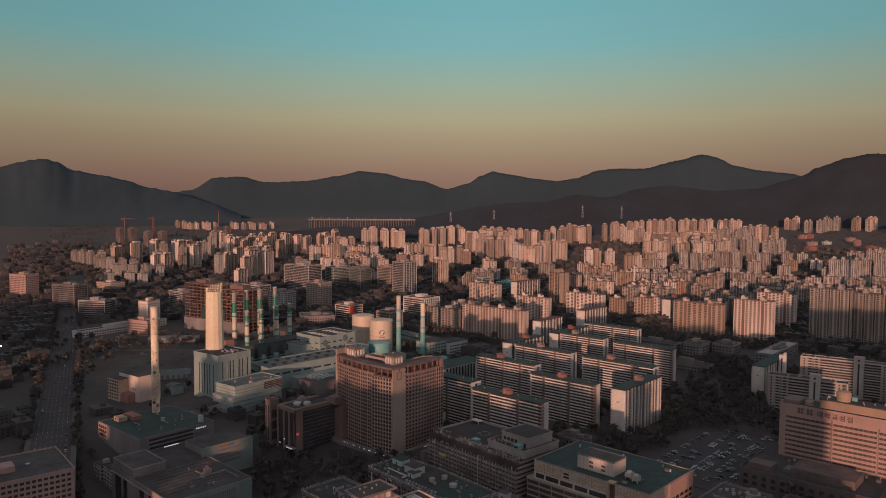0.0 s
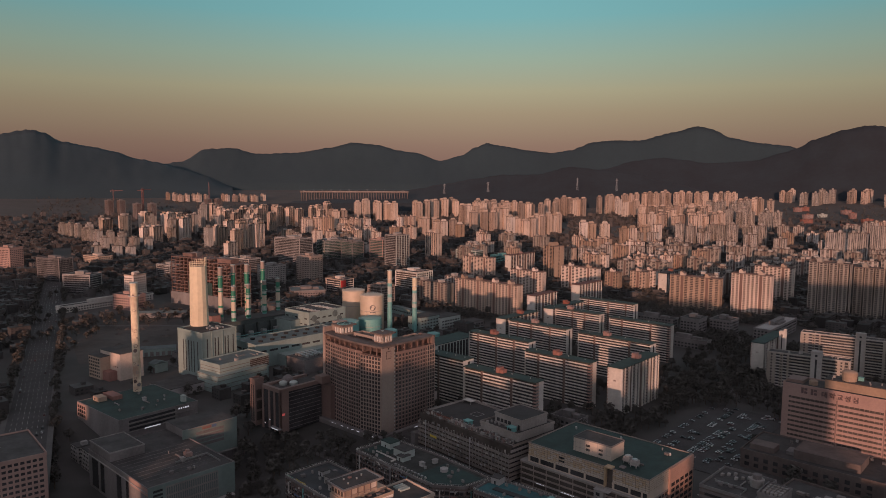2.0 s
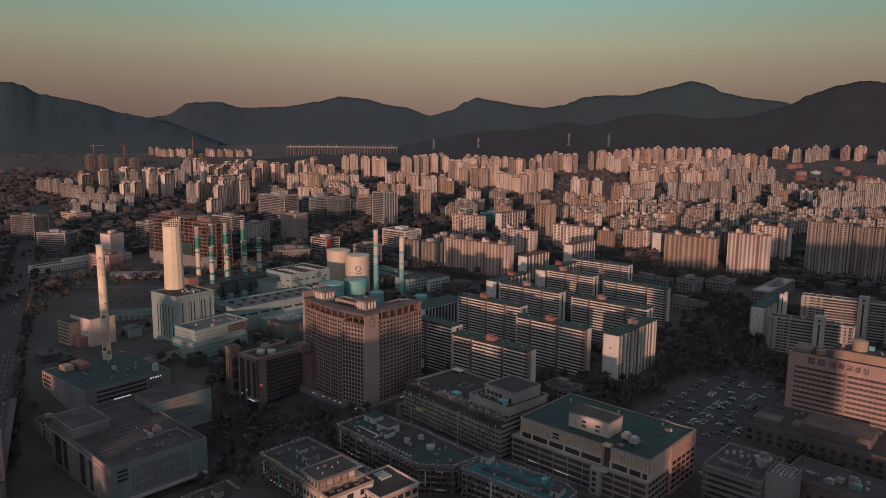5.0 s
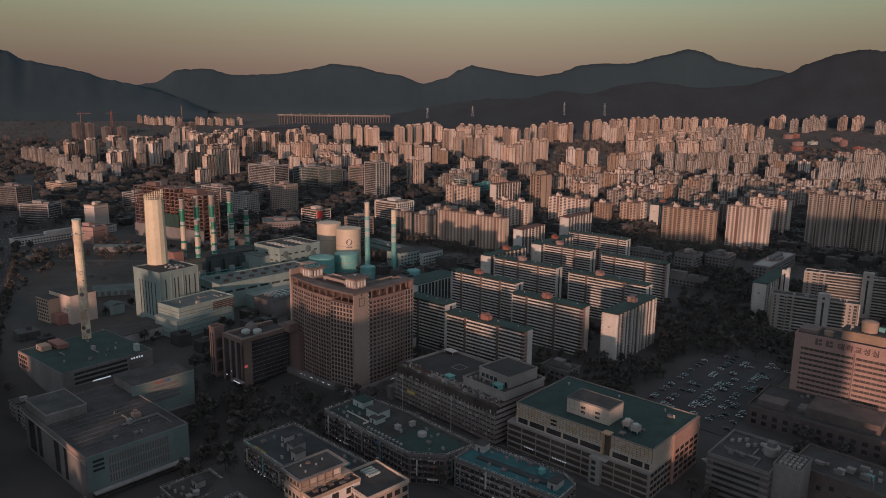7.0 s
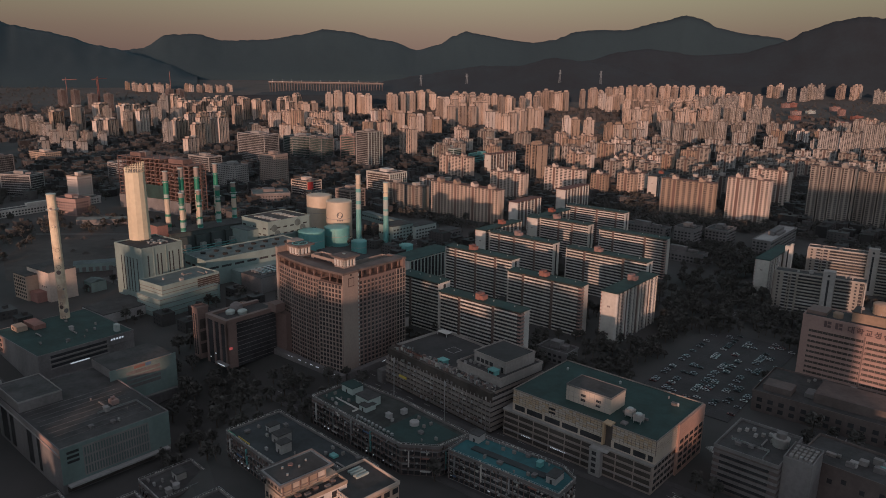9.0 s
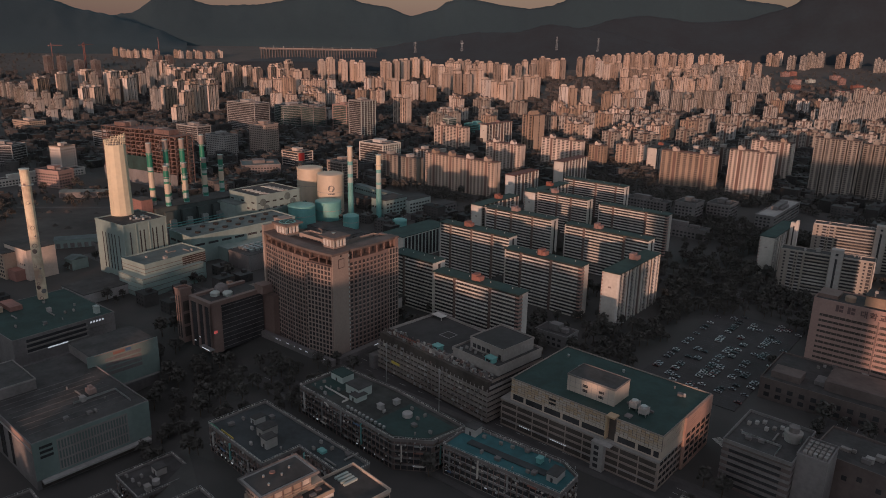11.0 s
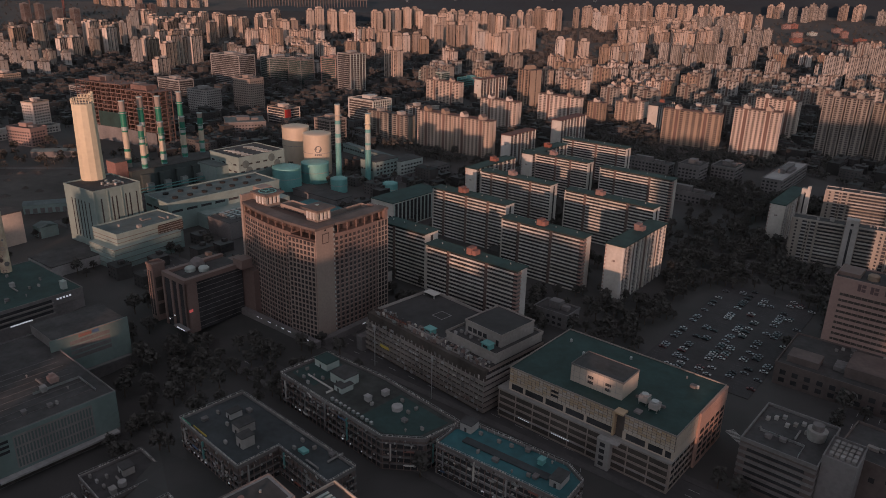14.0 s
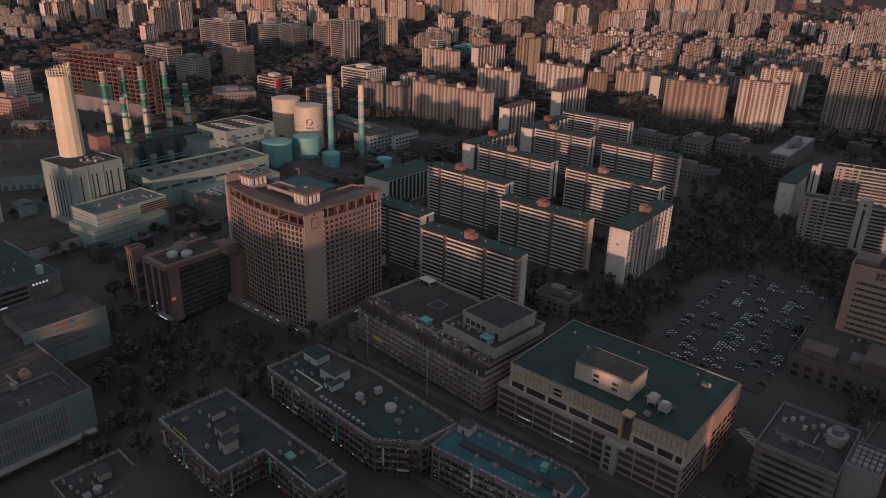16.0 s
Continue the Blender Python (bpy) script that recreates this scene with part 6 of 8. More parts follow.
def turbine_hall():
    t = thing("turbine_hall", "white turbine hall with rows of round roof fans", "plant hall", -257, 765, -41)
    L, D, h = 39, 112, 24
    part("wall", Shape().box(0, L, 0, D, 0, h), PLANT, t)
    part("roof", Shape().box(0.6, L - 0.6, 0.6, D - 0.6, h, h + 0.3), PLANTROOF, t)
    part("parapet", ring(Shape(), -0.3, L + 0.3, -0.3, D + 0.3, h - 0.5, h + 1.4, 0.6), PLANT, t)
    for k in range(7):
        for q in range(2):
            part("roof_fan", Shape().tube(10 + 16 * q, 14 + 14 * k, 2.4, 2.6, h + 0.3, h + 1.7, 14), RUBBER, t)
    for k in range(8):
        part("window_band", Shape().pane("r", L, 3 + 13.6 * k, 13 + 13.6 * k, h - 8, h - 6), GLASS, t)
    for k in range(3):
        part("window_band", Shape().pane("f", 0, 2 + 12 * k, 11 + 12 * k, h - 8, h - 6), GLASS, t)
    part("aisle", Shape().box(L, L + 15, 26, D, 0, h - 12), PLANT, t)
    part("aisle_roof", Shape().box(L - 0.1, L + 15.3, 26, D, h - 12, h - 11.5), PLANT, t)
    for k in range(14):
        part("aisle_slit", Shape().pane("r", L + 15, 28 + 2.4 * k, 29.3 + 2.4 * k, 1, 8), GLASS, t)
    plot(*local(-257, 765, -41, 20, 56), 58)
    # dark cooling block beside
    c = thing("cooling_block", "dark low block with rows of rooftop coolers", "plant hall", -196, 742, -38)
    part("wall", Shape().box(0, 30, 0, 36, 0, 14), DIM, c)
    part("roof", Shape().box(0.4, 29.6, 0.4, 35.6, 14, 14.3), DARKROOF, c)
    for k in range(4):
        for q in range(4):
            part("cooler", Shape().box(4 + 5 * k, 7 + 5 * k, 8 + 6 * q, 12 + 6 * q, 14.3, 16.4), STEEL, c)
    plot(-180, 745, 24)
    # hall with roof lights
    g = thing("supply_hall", "pale plant hall with slanting roof lights and teal roundels", "plant hall", -238, 887, -38)
    L, D, h = 47, 57, 36
    part("wall", Shape().box(0, L, 0, D, 0, h), PLANT, g)
    part("roof", Shape().box(0.4, L - 0.4, 0.4, D - 0.4, h, h + 0.3), DARKROOF, g)
    part("parapet", ring(Shape(), -0.2, L + 0.2, -0.2, D + 0.2, h - 0.4, h + 1.0, 0.5), PLANT, g)
    for k in range(5):
        for q in range(2):
            part("roof_light", Shape().box(0, 1.0, 0, 11, 0, 0.8), WHITE, g).matrix_basis = pose(9 + 7.2 * k, 10 + 24 * q, h + 0.3, 0, 0, -32)
            part("roof_light", Shape().box(0, 0.8, 0, 7, 0, 0.7), STEEL, g).matrix_basis = pose(12 + 7.2 * k, 13 + 24 * q, h + 0.3, 0, 0, -32)
    for v, z in ((8, 29), (12, 22), (40, 31), (47, 24)):
        part("roundel", Shape().tube(0, 0, 4.0, 4.0, 0, 0.3, 20), PLANTROOF, g).matrix_basis = pose(L, v, z, 0, 90, 0)
    for u in (12, 32):
        part("roundel", Shape().tube(0, 0, 4.0, 4.0, 0, 0.3, 20), PLANT, g).matrix_basis = pose(u, 0, 27, 90, 0, 0)
    for z in (21, 28):
        for k in range(5):
            part("window_band", Shape().pane("f", 0, 2 + 9 * k, 7 + 9 * k, z, z + 1.6), GLASS, g)
        for k in range(6):
            part("window_band", Shape().pane("r", L, 2 + 9.2 * k, 7 + 9.2 * k, z, z + 1.6), GLASS, g)
    part("low_aisle", Shape().box(-16, 30, -14, 0, 0, 27), PLANT, g)
    part("aisle_roof", Shape().box(-16.3, 30.3, -14.3, 0, 27, 27.4), PLANTROOF, g)
    part("escape_stair", Shape().box(L + 0.6, L + 3, 8, 9.4, 4, 22).box(L + 0.6, L + 3, 9.4, 30, 20, 21), STEEL, g)
    plot(-205, 893, 40)


turbine_hall()


def tank(x, y, r, h, mat, label, mark=False, name="storage_tank"):
    t = thing(name, label, "tank", x, y)
    part("shell", Shape().tube(0, 0, r, r, 0, h, 40), mat, t)
    part("lid", Shape().tube(0, 0, r * 1.02, r * 1.0, h, h + 0.8, 40, dome=1.6), mat, t)
    part("rim_rail", Shape().tube(0, 0, r * 1.03, r * 1.03, h * 0.56, h * 0.56 + 0.4, 40), GREY, t)
    rl = Shape()
    for k in range(20):
        a = 2 * math.pi * k / 20
        rl.box(r * math.cos(a) - 0.1, r * math.cos(a) + 0.1, r * math.sin(a) - 0.1, r * math.sin(a) + 0.1, h + 0.6, h + 2.2)
    part("guard_rail", rl, mat, t)
    if mark:
        for dz, size, mat, hollow in ((2.4, 3.6, DIM, 0), (3.4, 2.0, mat, 0), (1.0, 1.7, mat, 0), (2.4, 3.9, DIM, 0.86)):
            round_mark(t, r + (0.0 if mat is DIM else 0.08), -1.35 + (0.03 if dz > 3 else -0.03 if dz < 2 else 0), h * 0.62 + dz, size, mat, hollow)
        for k in range(4):
            a = -1.35 + 0.125 * (k - 1.5)
            part("letter_bar", Shape().box(-0.75, 0.75, -0.12, 0.1, 0, 1.7), DIM, t).matrix_basis = pose((r + 0.05) * math.cos(a), (r + 0.05) * math.sin(a), h * 0.62 - 4.6, 0, 0, math.degrees(a) + 90)
    plot(x, y, r * 1.1)
    return t


tank(-140, 951, 15.3, 44, TANKP, "tall cream heat storage tank with dark mark", True)
tank(-170, 982, 15.3, 45, TANKP, "tall cream heat storage tank")
tank(-137, 916, 14.5, 20, TEALP, "low teal water tank")
tank(-160, 884, 14.5, 22, TEALP, "flat teal water tank")
tank(-106, 878, 8.5, 13, TEALP, "small teal water tank")
tank(-53, 868, 7.5, 12, TEALP, "small teal water tank")

for x, y, L, D, h, m, r, a, lab in ((-128, 1061, 102, 9, 10, PLANT, PLANTROOF, -47, "long low teal plant gallery"), (-91.5, 943, 24, 34, 19, PLANT, DARKROOF, -41, "pale plant office with window bands"), (-66, 963, 24, 36, 15.5, WHITE, DARKROOF, -41, "pale plant office with window bands"), (-29, 957, 20, 32, 10, DIM, DARKROOF, -41, "low dark canteen pavilion among trees"),
                                    (-150, 862, 62, 22, 6, DIM, DARKROOF, -38, "low dark pump hall"), (-62, 775, 26, 66, 24, PALE, GREENROOF, -39, "pale office with tall white fins and green roof"), (-140, 800, 46, 26, 8, DIM, TEALROOF, -38, "low dark plant shed"),
                                    (-330, 770, 26, 70, 9, DIM, DARKROOF, -38, "low dark plant shed in shade"), (-300, 655, 34, 40, 8, GREY, DARKROOF, -36, "low grey shed beside the boiler house")):
    t = thing("plant_building", lab, "plant building", x, y, a)
    part("wall", Shape().box(0, L, 0, D, 0, h), m, t)
    part("roof", Shape().box(-0.3, L + 0.3, -0.3, D + 0.3, h, h + 0.5), r, t)
    n = int(D / 5)
    for k in range(n):
        v = 1 + k * (D - 2) / n
        if "fins" in lab:
            part("bay_glass", Shape().pane("r", L, v + 1.2, v + (D - 2) / n, 1, h - 1), GLASS, t)
            part("fin", Shape().box(L, L + 0.8, v, v + 1.0, 0, h), WHITE, t)
        elif h > 9:
            for f in range(int(h / 4.4)):
                part("window", Shape().pane("r", L, v + 0.5, v + 3.6, 1.6 + 4 * f, 3.4 + 4 * f), GLASS, t)
    for k in range(int(L / 5)):
        if h > 9:
            part("window", Shape().pane("f", 0, 1 + 5 * k, 4 + 5 * k, h * 0.45, h * 0.45 + 2), GLASS, t)
    plot(*local(x, y, a, L / 2, D / 2), max(L, D) * 0.5)


# ---- unfinished frame building ----
def frame_building():
    """A concrete frame with open floors: slabs, beams, columns, cores, scaffold poles, site netting at the foot."""
    t = thing("unfinished_building", "unfinished rust-red concrete frame with open floors", "building site", -482, 1114, -27)
    L, D, n, step = 140, 30, 14, 5.3
    for k in range(n):
        part("floor_slab", Shape().box(0, L if k < 13 else L * 0.62, 0, D, step * k + 4.5, step * k + 4.9), RUST, t)
        part("edge_beam", Shape().box(0, L if k < 13 else L * 0.62, 0, 0.6, step * k + 3.9, step * k + 4.5), RUST, t)
        part("edge_beam", Shape().box(L - 0.6, L, 0.6, D, step * k + 3.9, step * k + 4.5) if k < 13 else Shape().box(L * 0.62 - 0.6, L * 0.62, 0.6, D, step * k + 3.9, step * k + 4.5), RUST, t)
    for k in range(16):
        u, up = 9.3 * k, step * (n - 0.2 if k < 10 else n - 1.2) + 1.6 * (k % 3)
        for v in (0.0, 10.0, 20.0, D - 0.9):
            part("column", Shape().box(u, u + 0.9, v, v + 0.9, 0, up), RUST, t)
    part("core_wall", Shape().box(30, 44, 13, 24, 0, step * n + 6), DIM, t)
    part("core_wall", Shape().box(92, 104, 13, 24, 0, step * 13 + 7), DIM, t)
    part("roof_house", Shape().box(20, 42, 6, 22, step * n, step * n + 5), RUST, t)
    part("roof_house", Shape().box(96, 124, 6, 22, step * 13, step * 13 + 6), RUST, t)
    # dark sheet added to stand for the shade inside the open floors
    part("back_wall", Shape().box(0.5, L - 0.5, 25, 26, 0, step * 13), DARKROOF, t)
    rn = random.Random(17)
    for k in range(26):
        part("stacked_form", Shape().box(0, rn.uniform(3, 8), 0, 3, 0, rn.uniform(1, 3)), rn.choice((RUST, DIM, BRICK)), t).location = (rn.uniform(4, L * 0.9), rn.uniform(2, 18), step * rn.randrange(4, 13) - 0.4)
    for k in range(24):
        part("scaffold_pole", Shape().box(2 + 6 * k, 2.2 + 6 * k, -1.1, -0.9, 0, step * (12 if k % 5 else 14.2)), RUST, t)
    part("site_netting", Shape().box(-1, L + 1, -1.5, -1.2, 0, 19), DIM, t, "dark site netting")
    part("site_netting", Shape().box(40, 92, -1.6, -1.3, 19, 38), GREENROOF, t, "green site netting")
    plot(-430, 1090, 75)


frame_building()


def office(x, y, turn, L, D, h, glass, frame, label, fins=0, bands=True, roof=DARKROOF, side=None):
    t = thing("office_block", label, "office block", x, y, turn, ground_z(x, y))
    part("wall", Shape().box(0, L, 0, D, 0, h), glass if fins or bands else frame, t)
    n = int(h / 3.7)
    if bands:
        s = Shape()
        for k in range(n):
            s.box(-0.25, L + 0.25, -0.25, D + 0.25, 3.7 * k + 2.9, 3.7 * k + 3.75)
        part("banding", s, frame, t, kind="stuff")
        s = Shape()
        for q in range(int(L / 3.2) + 1):
            s.box(q * 3.2 - 0.1, q * 3.2 + 0.1, -0.16, 0, 0, h)
        for q in range(int(D / 3.2) + 1):
            s.box(L, L + 0.16, q * 3.2 - 0.1, q * 3.2 + 0.1, 0, h)
        part("mullions", s, DIM, t, kind="stuff")
        part("corner_pier", Shape().box(-0.35, 1.6, -0.4, 0, 0, h + 0.5), frame, t)
        part("corner_pier", Shape().box(L - 1.4, L + 0.4, -0.42, 0, 0, h + 0.5), frame, t)
        part("corner_pier", Shape().box(L, L + 0.42, D - 1.6, D, 0, h + 0.5), frame, t)
    else:
        s = Shape()
        for k in range(n):
            for q in range(int(L / 4.2)):
                s.pane("f", 0, 0.9 + 4.2 * q, 3.3 + 4.2 * q, 3.7 * k + 1.5, 3.7 * k + 3.3)
            for q in range(int(D / 4.2)):
                s.pane("r", L, 0.9 + 4.2 * q, 3.3 + 4.2 * q, 3.7 * k + 1.5, 3.7 * k + 3.3)
        part("glazing", s, glass, t, kind="stuff")
    for k in range(fins):
        u = k * (D - 0.9) / max(1, fins - 1)
        part("fin", Shape().box(L, L + 1.0, u, u + 0.9, 0, h), WHITE, t)
    part("roof", Shape().box(0.3, L - 0.3, 0.3, D - 0.3, h, h + 0.4), roof, t)
    part("parapet", ring(Shape(), -0.4, L + 0.4, -0.4, D + 0.4, h - 0.3, h + 1.3, 0.5), frame, t)
    part("roof_house", Shape().box(L * 0.3, L * 0.62, D * 0.35, D * 0.75, h + 0.4, h + 5), frame, t)
    part("plant_room", Shape().box(L * 0.66, L * 0.85, D * 0.4, D * 0.65, h + 0.4, h + 3), DIM, t)
    if side:
        part("side_panel", Shape().box(L, L + 0.4, 0, D * 0.4, 1, h - 0.5), side, t, "bright red wall panel")
    plot(*local(x, y, turn, L / 2, D / 2), max(L, D) * 0.6)
    return t


office(-208, 1560, -40, 36, 38, 74, GLASS, GREY, "banded glass office tower with white fins", fins=6)
office(-262, 1690, -32, 40, 30, 53, GLASSG, ROSE, "olive glass office with tan frame")
office(-395, 1720, -48, 40, 60, 47, GLASSG, GREY, "green glass office with stepped bands")
office(-330, 1690, -40, 42, 34, 47, GLASSG, DIM, "dark green glass office")
office(-478, 1655, -33, 84, 40, 58, GLASS, GREY, "broad dark glass office with pale roof frame")
office(-345, 1345, -30, 38, 30, 51, GLASSB, BROWNL, "tan panelled office with dark centre bay", bands=False)
office(-415, 1330, -30, 44, 30, 34, GLASS, GREY, "low grey glass office with white bays", bands=False)
office(-268, 1250, -36, 38, 30, 22, GLASS, CREAM, "cream banded block with bright red side", side=REDPAINT)
office(-302, 1152, 20, 54, 46, 14, GLASS, DIM, "low dark depot with pale roof frame", bands=False, roof=PLANTROOF)
office(-150, 1280, -38, 52, 40, 34, GLASSB, PALE, "dark office with curved white fins", fins=9)
office(-170, 1100, -38, 30, 28, 34, GLASSB, BROWNL, "brown office with pale roof posts")
office(-705, 1190, -8, 52, 30, 31, GLASS, GREY, "grey louvred office slab")
office(-566, 1128, -20, 20, 26, 40, GLASS, CREAM, "narrow cream block with small windows", bands=False)
office(-545, 1052, -20, 40, 24, 22, GLASS, ROSE, "rose brick block with window rows", bands=False)
office(-600, 1010, 60, 150, 14, 9, GLASS, PALE, "long pale low hall", bands=False)
office(-520, 1480, -33, 60, 30, 30, GLASS, GREY, "grey banded office with flat roof")
office(-640, 1400, -33, 46, 30, 24, GLASS, GREY, "grey banded office with flat roof")
office(-905, 1600, -30, 60, 34, 16, GLASS, CREAM, "long cream low school block", bands=False)
office(-60, 1700, -38, 60, 36, 30, GLASSG, WHITE, "low teal and white banded block", roof=TEALROOF)
office(20, 1640, -38, 40, 36, 24, GLASSG, TEALP, "low teal glass block", roof=TEALROOF)
office(-840, 1330, -20, 60, 30, 42, GLASS, DIM, "dark banded office at the avenue")
office(-1010, 1450, -20, 50, 30, 48, GLASS, ROSE, "rose frame building at the avenue", bands=False)
apartment(-138, 1765, 40, 16, 24, "tower", label="single rose-lit apartment tower")
for x, y, f in ((-1480, 2760, 22), (-1440, 2775, 22), (-1320, 2665, 22), (-1275, 2690, 22), (-1160, 2950, 22), (-1125, 2965, 22)):
    office(x, y, GRID, 32, 20, 58, LOGGIA, DIM, "unfinished tower under construction in shade")

# ---- hospital and its neighbours ----
def hospital():
    t = thing("hospital", "pale rose hospital slab with ribbon windows and roof lettering", "hospital", 224, 547, GRID)
    L, D, h = 75, 24, 52
    part("wall", Shape().box(0, L, 0.3, D, 0, h), ROSE, t)
    part("parapet", ring(Shape(), -0.1, L + 0.1, 0.1, D + 0.2, h - 0.2, h + 1.0, 0.5), ROSE, t)
    part("roof", Shape().box(0.6, L - 0.6, 0.8, D - 0.6, h, h + 0.3), DARKROOF, t)
    posts = Shape()
    for k in range(10):
        z = 11.2 + 3.45 * k
        for a, b in ((4.5, 35), (36.6, 64), (65.6, L - 2)):
            part("ribbon_window", Shape().box(a, b, 0.1, 0.4, z, z + 1.5), GLASSB, t)
            part("sill_band", Shape().box(a - 0.3, b + 0.3, -0.25, 0.296, z - 1.9, z - 0.05), ROSE, t)
        for q in range(21):
            posts.box(6 + q * 3.1, 6.35 + q * 3.1, 0.0, 0.1, z, z + 1.5)
    part("post_grid", posts, BROWN, t, kind="stuff")
    for u in (34.6, 64.2):
        part("downpipe", Shape().box(u + 0.6, u + 1.4, -0.1, 0.296, 8, h - 6), BROWN, t)
    lt = bpy.data.curves.new("roof_lettering", "FONT")
    lt.body, lt.size, lt.extrude, lt.space_character = "대학교성심", 4.6, 0.3, 1.28
    lt.offset = 0.07
    lt.materials.append(LETTER)
    ob = new("roof_lettering", lt)
    ob.parent = t
    ob.matrix_basis = pose(25.5, 0.05, h - 4.9, 90, 0, 0)
    for u in (12.5, 18.8):
        part("letter_block", Shape().box(u, u + 1.6, 0.0, 0.296, h - 5, h - 0.9).box(u + 2.0, u + 4.0, 0.0, 0.296, h - 5, h - 3.4).box(u + 2.0, u + 4.0, 0.0, 0.296, h - 2.6, h - 0.9), LETTER, t)
    part("lift_house", Shape().box(0.8, 12, 6, 20, h + 0.3, h + 2.4), BROWN, t)
    ph = part("roof_house", Shape().box(26, 71, 6, 20, h + 0.3, h + 6.4), CREAM, t, "long cream roof house")
    part("roof_house_top", Shape().box(25.6, 71.4, 5.6, 20.4, h + 6.4, h + 6.9), DARKROOF, ph)
    part("water_tank", Shape().tube(18, 9, 3.0, 3.0, h + 0.3, h + 3, 18, dome=0.8), CREAM, t, "round cream roof tank")
    part("cooling_tower", Shape().tube(40, 12, 4.6, 5.0, h + 6.9, h + 13, 20, dome=1.5), CREAM, t, "round cream cooling tower")
    pd = part("podium", Shape().box(-12, L, -46, 0, 0, 12), CROWN, t, "low dark podium wing")
    part("podium_roof", Shape().box(-11.5, L - 0.5, -45.5, -0.4, 12, 12.3), DARKROOF, pd)
    part("podium_rim", ring(Shape(), -12.2, L + 0.2, -46.2, 0, 11.6, 13.2, 0.5), CROWN, pd)
    part("podium_hall", Shape().box(-8, 8, -40, -28, 12.3, 16).box(20, 60, -38, -14, 12.3, 18), CROWN, pd)
    clutter(t, -8, 68, -12, -3, 12.3, 36, 14)
    clutter(t, 28, 66, 7, 18, h + 6.9, 37, 9)
    part("podium_light", Shape().box(14, 20, -34, -24, 12.3, 14.6), DIM, pd)
    for k in range(13):
        part("podium_window", Shape().pane("f", -46, -9 + 6.2 * k, -6 + 6.2 * k, 6.5, 9.2), GLASS, pd)
        part("podium_window", Shape().pane("f", -46, -9 + 6.2 * k, -6 + 6.2 * k, 2, 4.6), GLASS, pd)
    plot(*local(224, 547, GRID, 30, -10), 50)
    plot(*local(224, 547, GRID, 75, -10), 45)


hospital()


def corner_office():
    t = thing("office_block", "dark office with banded storeys, roof garden and round cream tank", "office block", 132, 430, -40)
    part("wall", Shape().box(0, 30, 0, 36, 0, 23), CROWN, t)
    for k in range(6):
        part("storey_band", Shape().box(-0.3, 30.3, -0.3, 36, 3.4 + 3.4 * k, 4.8 + 3.4 * k), DIM, t)
        part("ribbon_window", Shape().pane("f", 0, 3, 26, 1.8 + 3.4 * k, 3.3 + 3.4 * k), GLASS, t)
    part("roof", Shape().box(0.4, 29.6, 0.4, 35.6, 23, 23.3), DARKROOF, t)
    part("parapet", ring(Shape(), -0.3, 30.3, -0.3, 36.3, 22.8, 24.6, 0.5), DIM, t)
    part("roof_tank", Shape().tube(24, 22, 3.6, 4.1, 23.3, 28, 20), GREY, t, "round cream roof tank")
    clutter(t, 3, 18, 3, 18, 23.3, 38, 4)
    part("roof_tank_lid", Shape().tube(24, 22, 2.4, 2.4, 28, 30.5, 16), DIM, t)
    for k in range(7):
        part("planter", Shape().box(3 + 2.7 * k, 4.6 + 2.7 * k, 22 + (k % 3) * 3, 24 + (k % 3) * 3, 23.3, 24.8), GREY if k % 2 else MID, t)
    part("guard_rail", Shape().box(4, 22, 12, 12.1, 23.3, 24.5).box(22, 22.1, 2, 12, 23.3, 24.5), STEEL, t)
    part("tower", Shape().box(30.5, 43, 4, 22, 0, 27), DIM, t)
    part("tower_rim", ring(Shape(), 30.3, 43.2, 3.8, 22.2, 26.8, 28.2, 0.5), DIM, t)
    for k in range(5):
        for q in range(4):
            part("tower_unit", Shape().box(32 + 2.1 * k, 33.5 + 2.1 * k, 7 + 3.4 * q, 9.2 + 3.4 * q, 27, 28.4), MID, t)
    plot(155, 440, 34)
    w = thing("office_block", "plain grey office with cluttered roof terrace", "office block", 172, 428, -44)
    part("wall", Shape().box(0, 56, 0, 30, 0, 20), CROWN, w)
    part("roof", Shape().box(0.4, 55.6, 0.4, 29.6, 20, 20.3), DARKROOF, w)
    clutter(w, 4, 50, 4, 25, 20.3, 39, 6)
    part("parapet", ring(Shape(), -0.2, 56.2, -0.2, 30.2, 19.6, 21.4, 0.5), CROWN, w)
    for u, z in ((8, 14), (14, 12), (20, 14), (28, 12), (36, 14), (44, 12)):
        part("window", Shape().pane("f", 0, u, u + 2.2, z, z + 2.4), GLASS, w)
    rn = random.Random(7)
    for k in range(9):
        u, v = rn.uniform(5, 48), rn.uniform(4, 20)
        part("roof_unit", Shape().box(u, u + rn.uniform(2, 5), v, v + rn.uniform(2, 4), 20.3, 20.3 + rn.uniform(1, 3)), rn.choice((MID, GREY, DIM, TEALP)), w)
    plot(205, 415, 40)


corner_office()


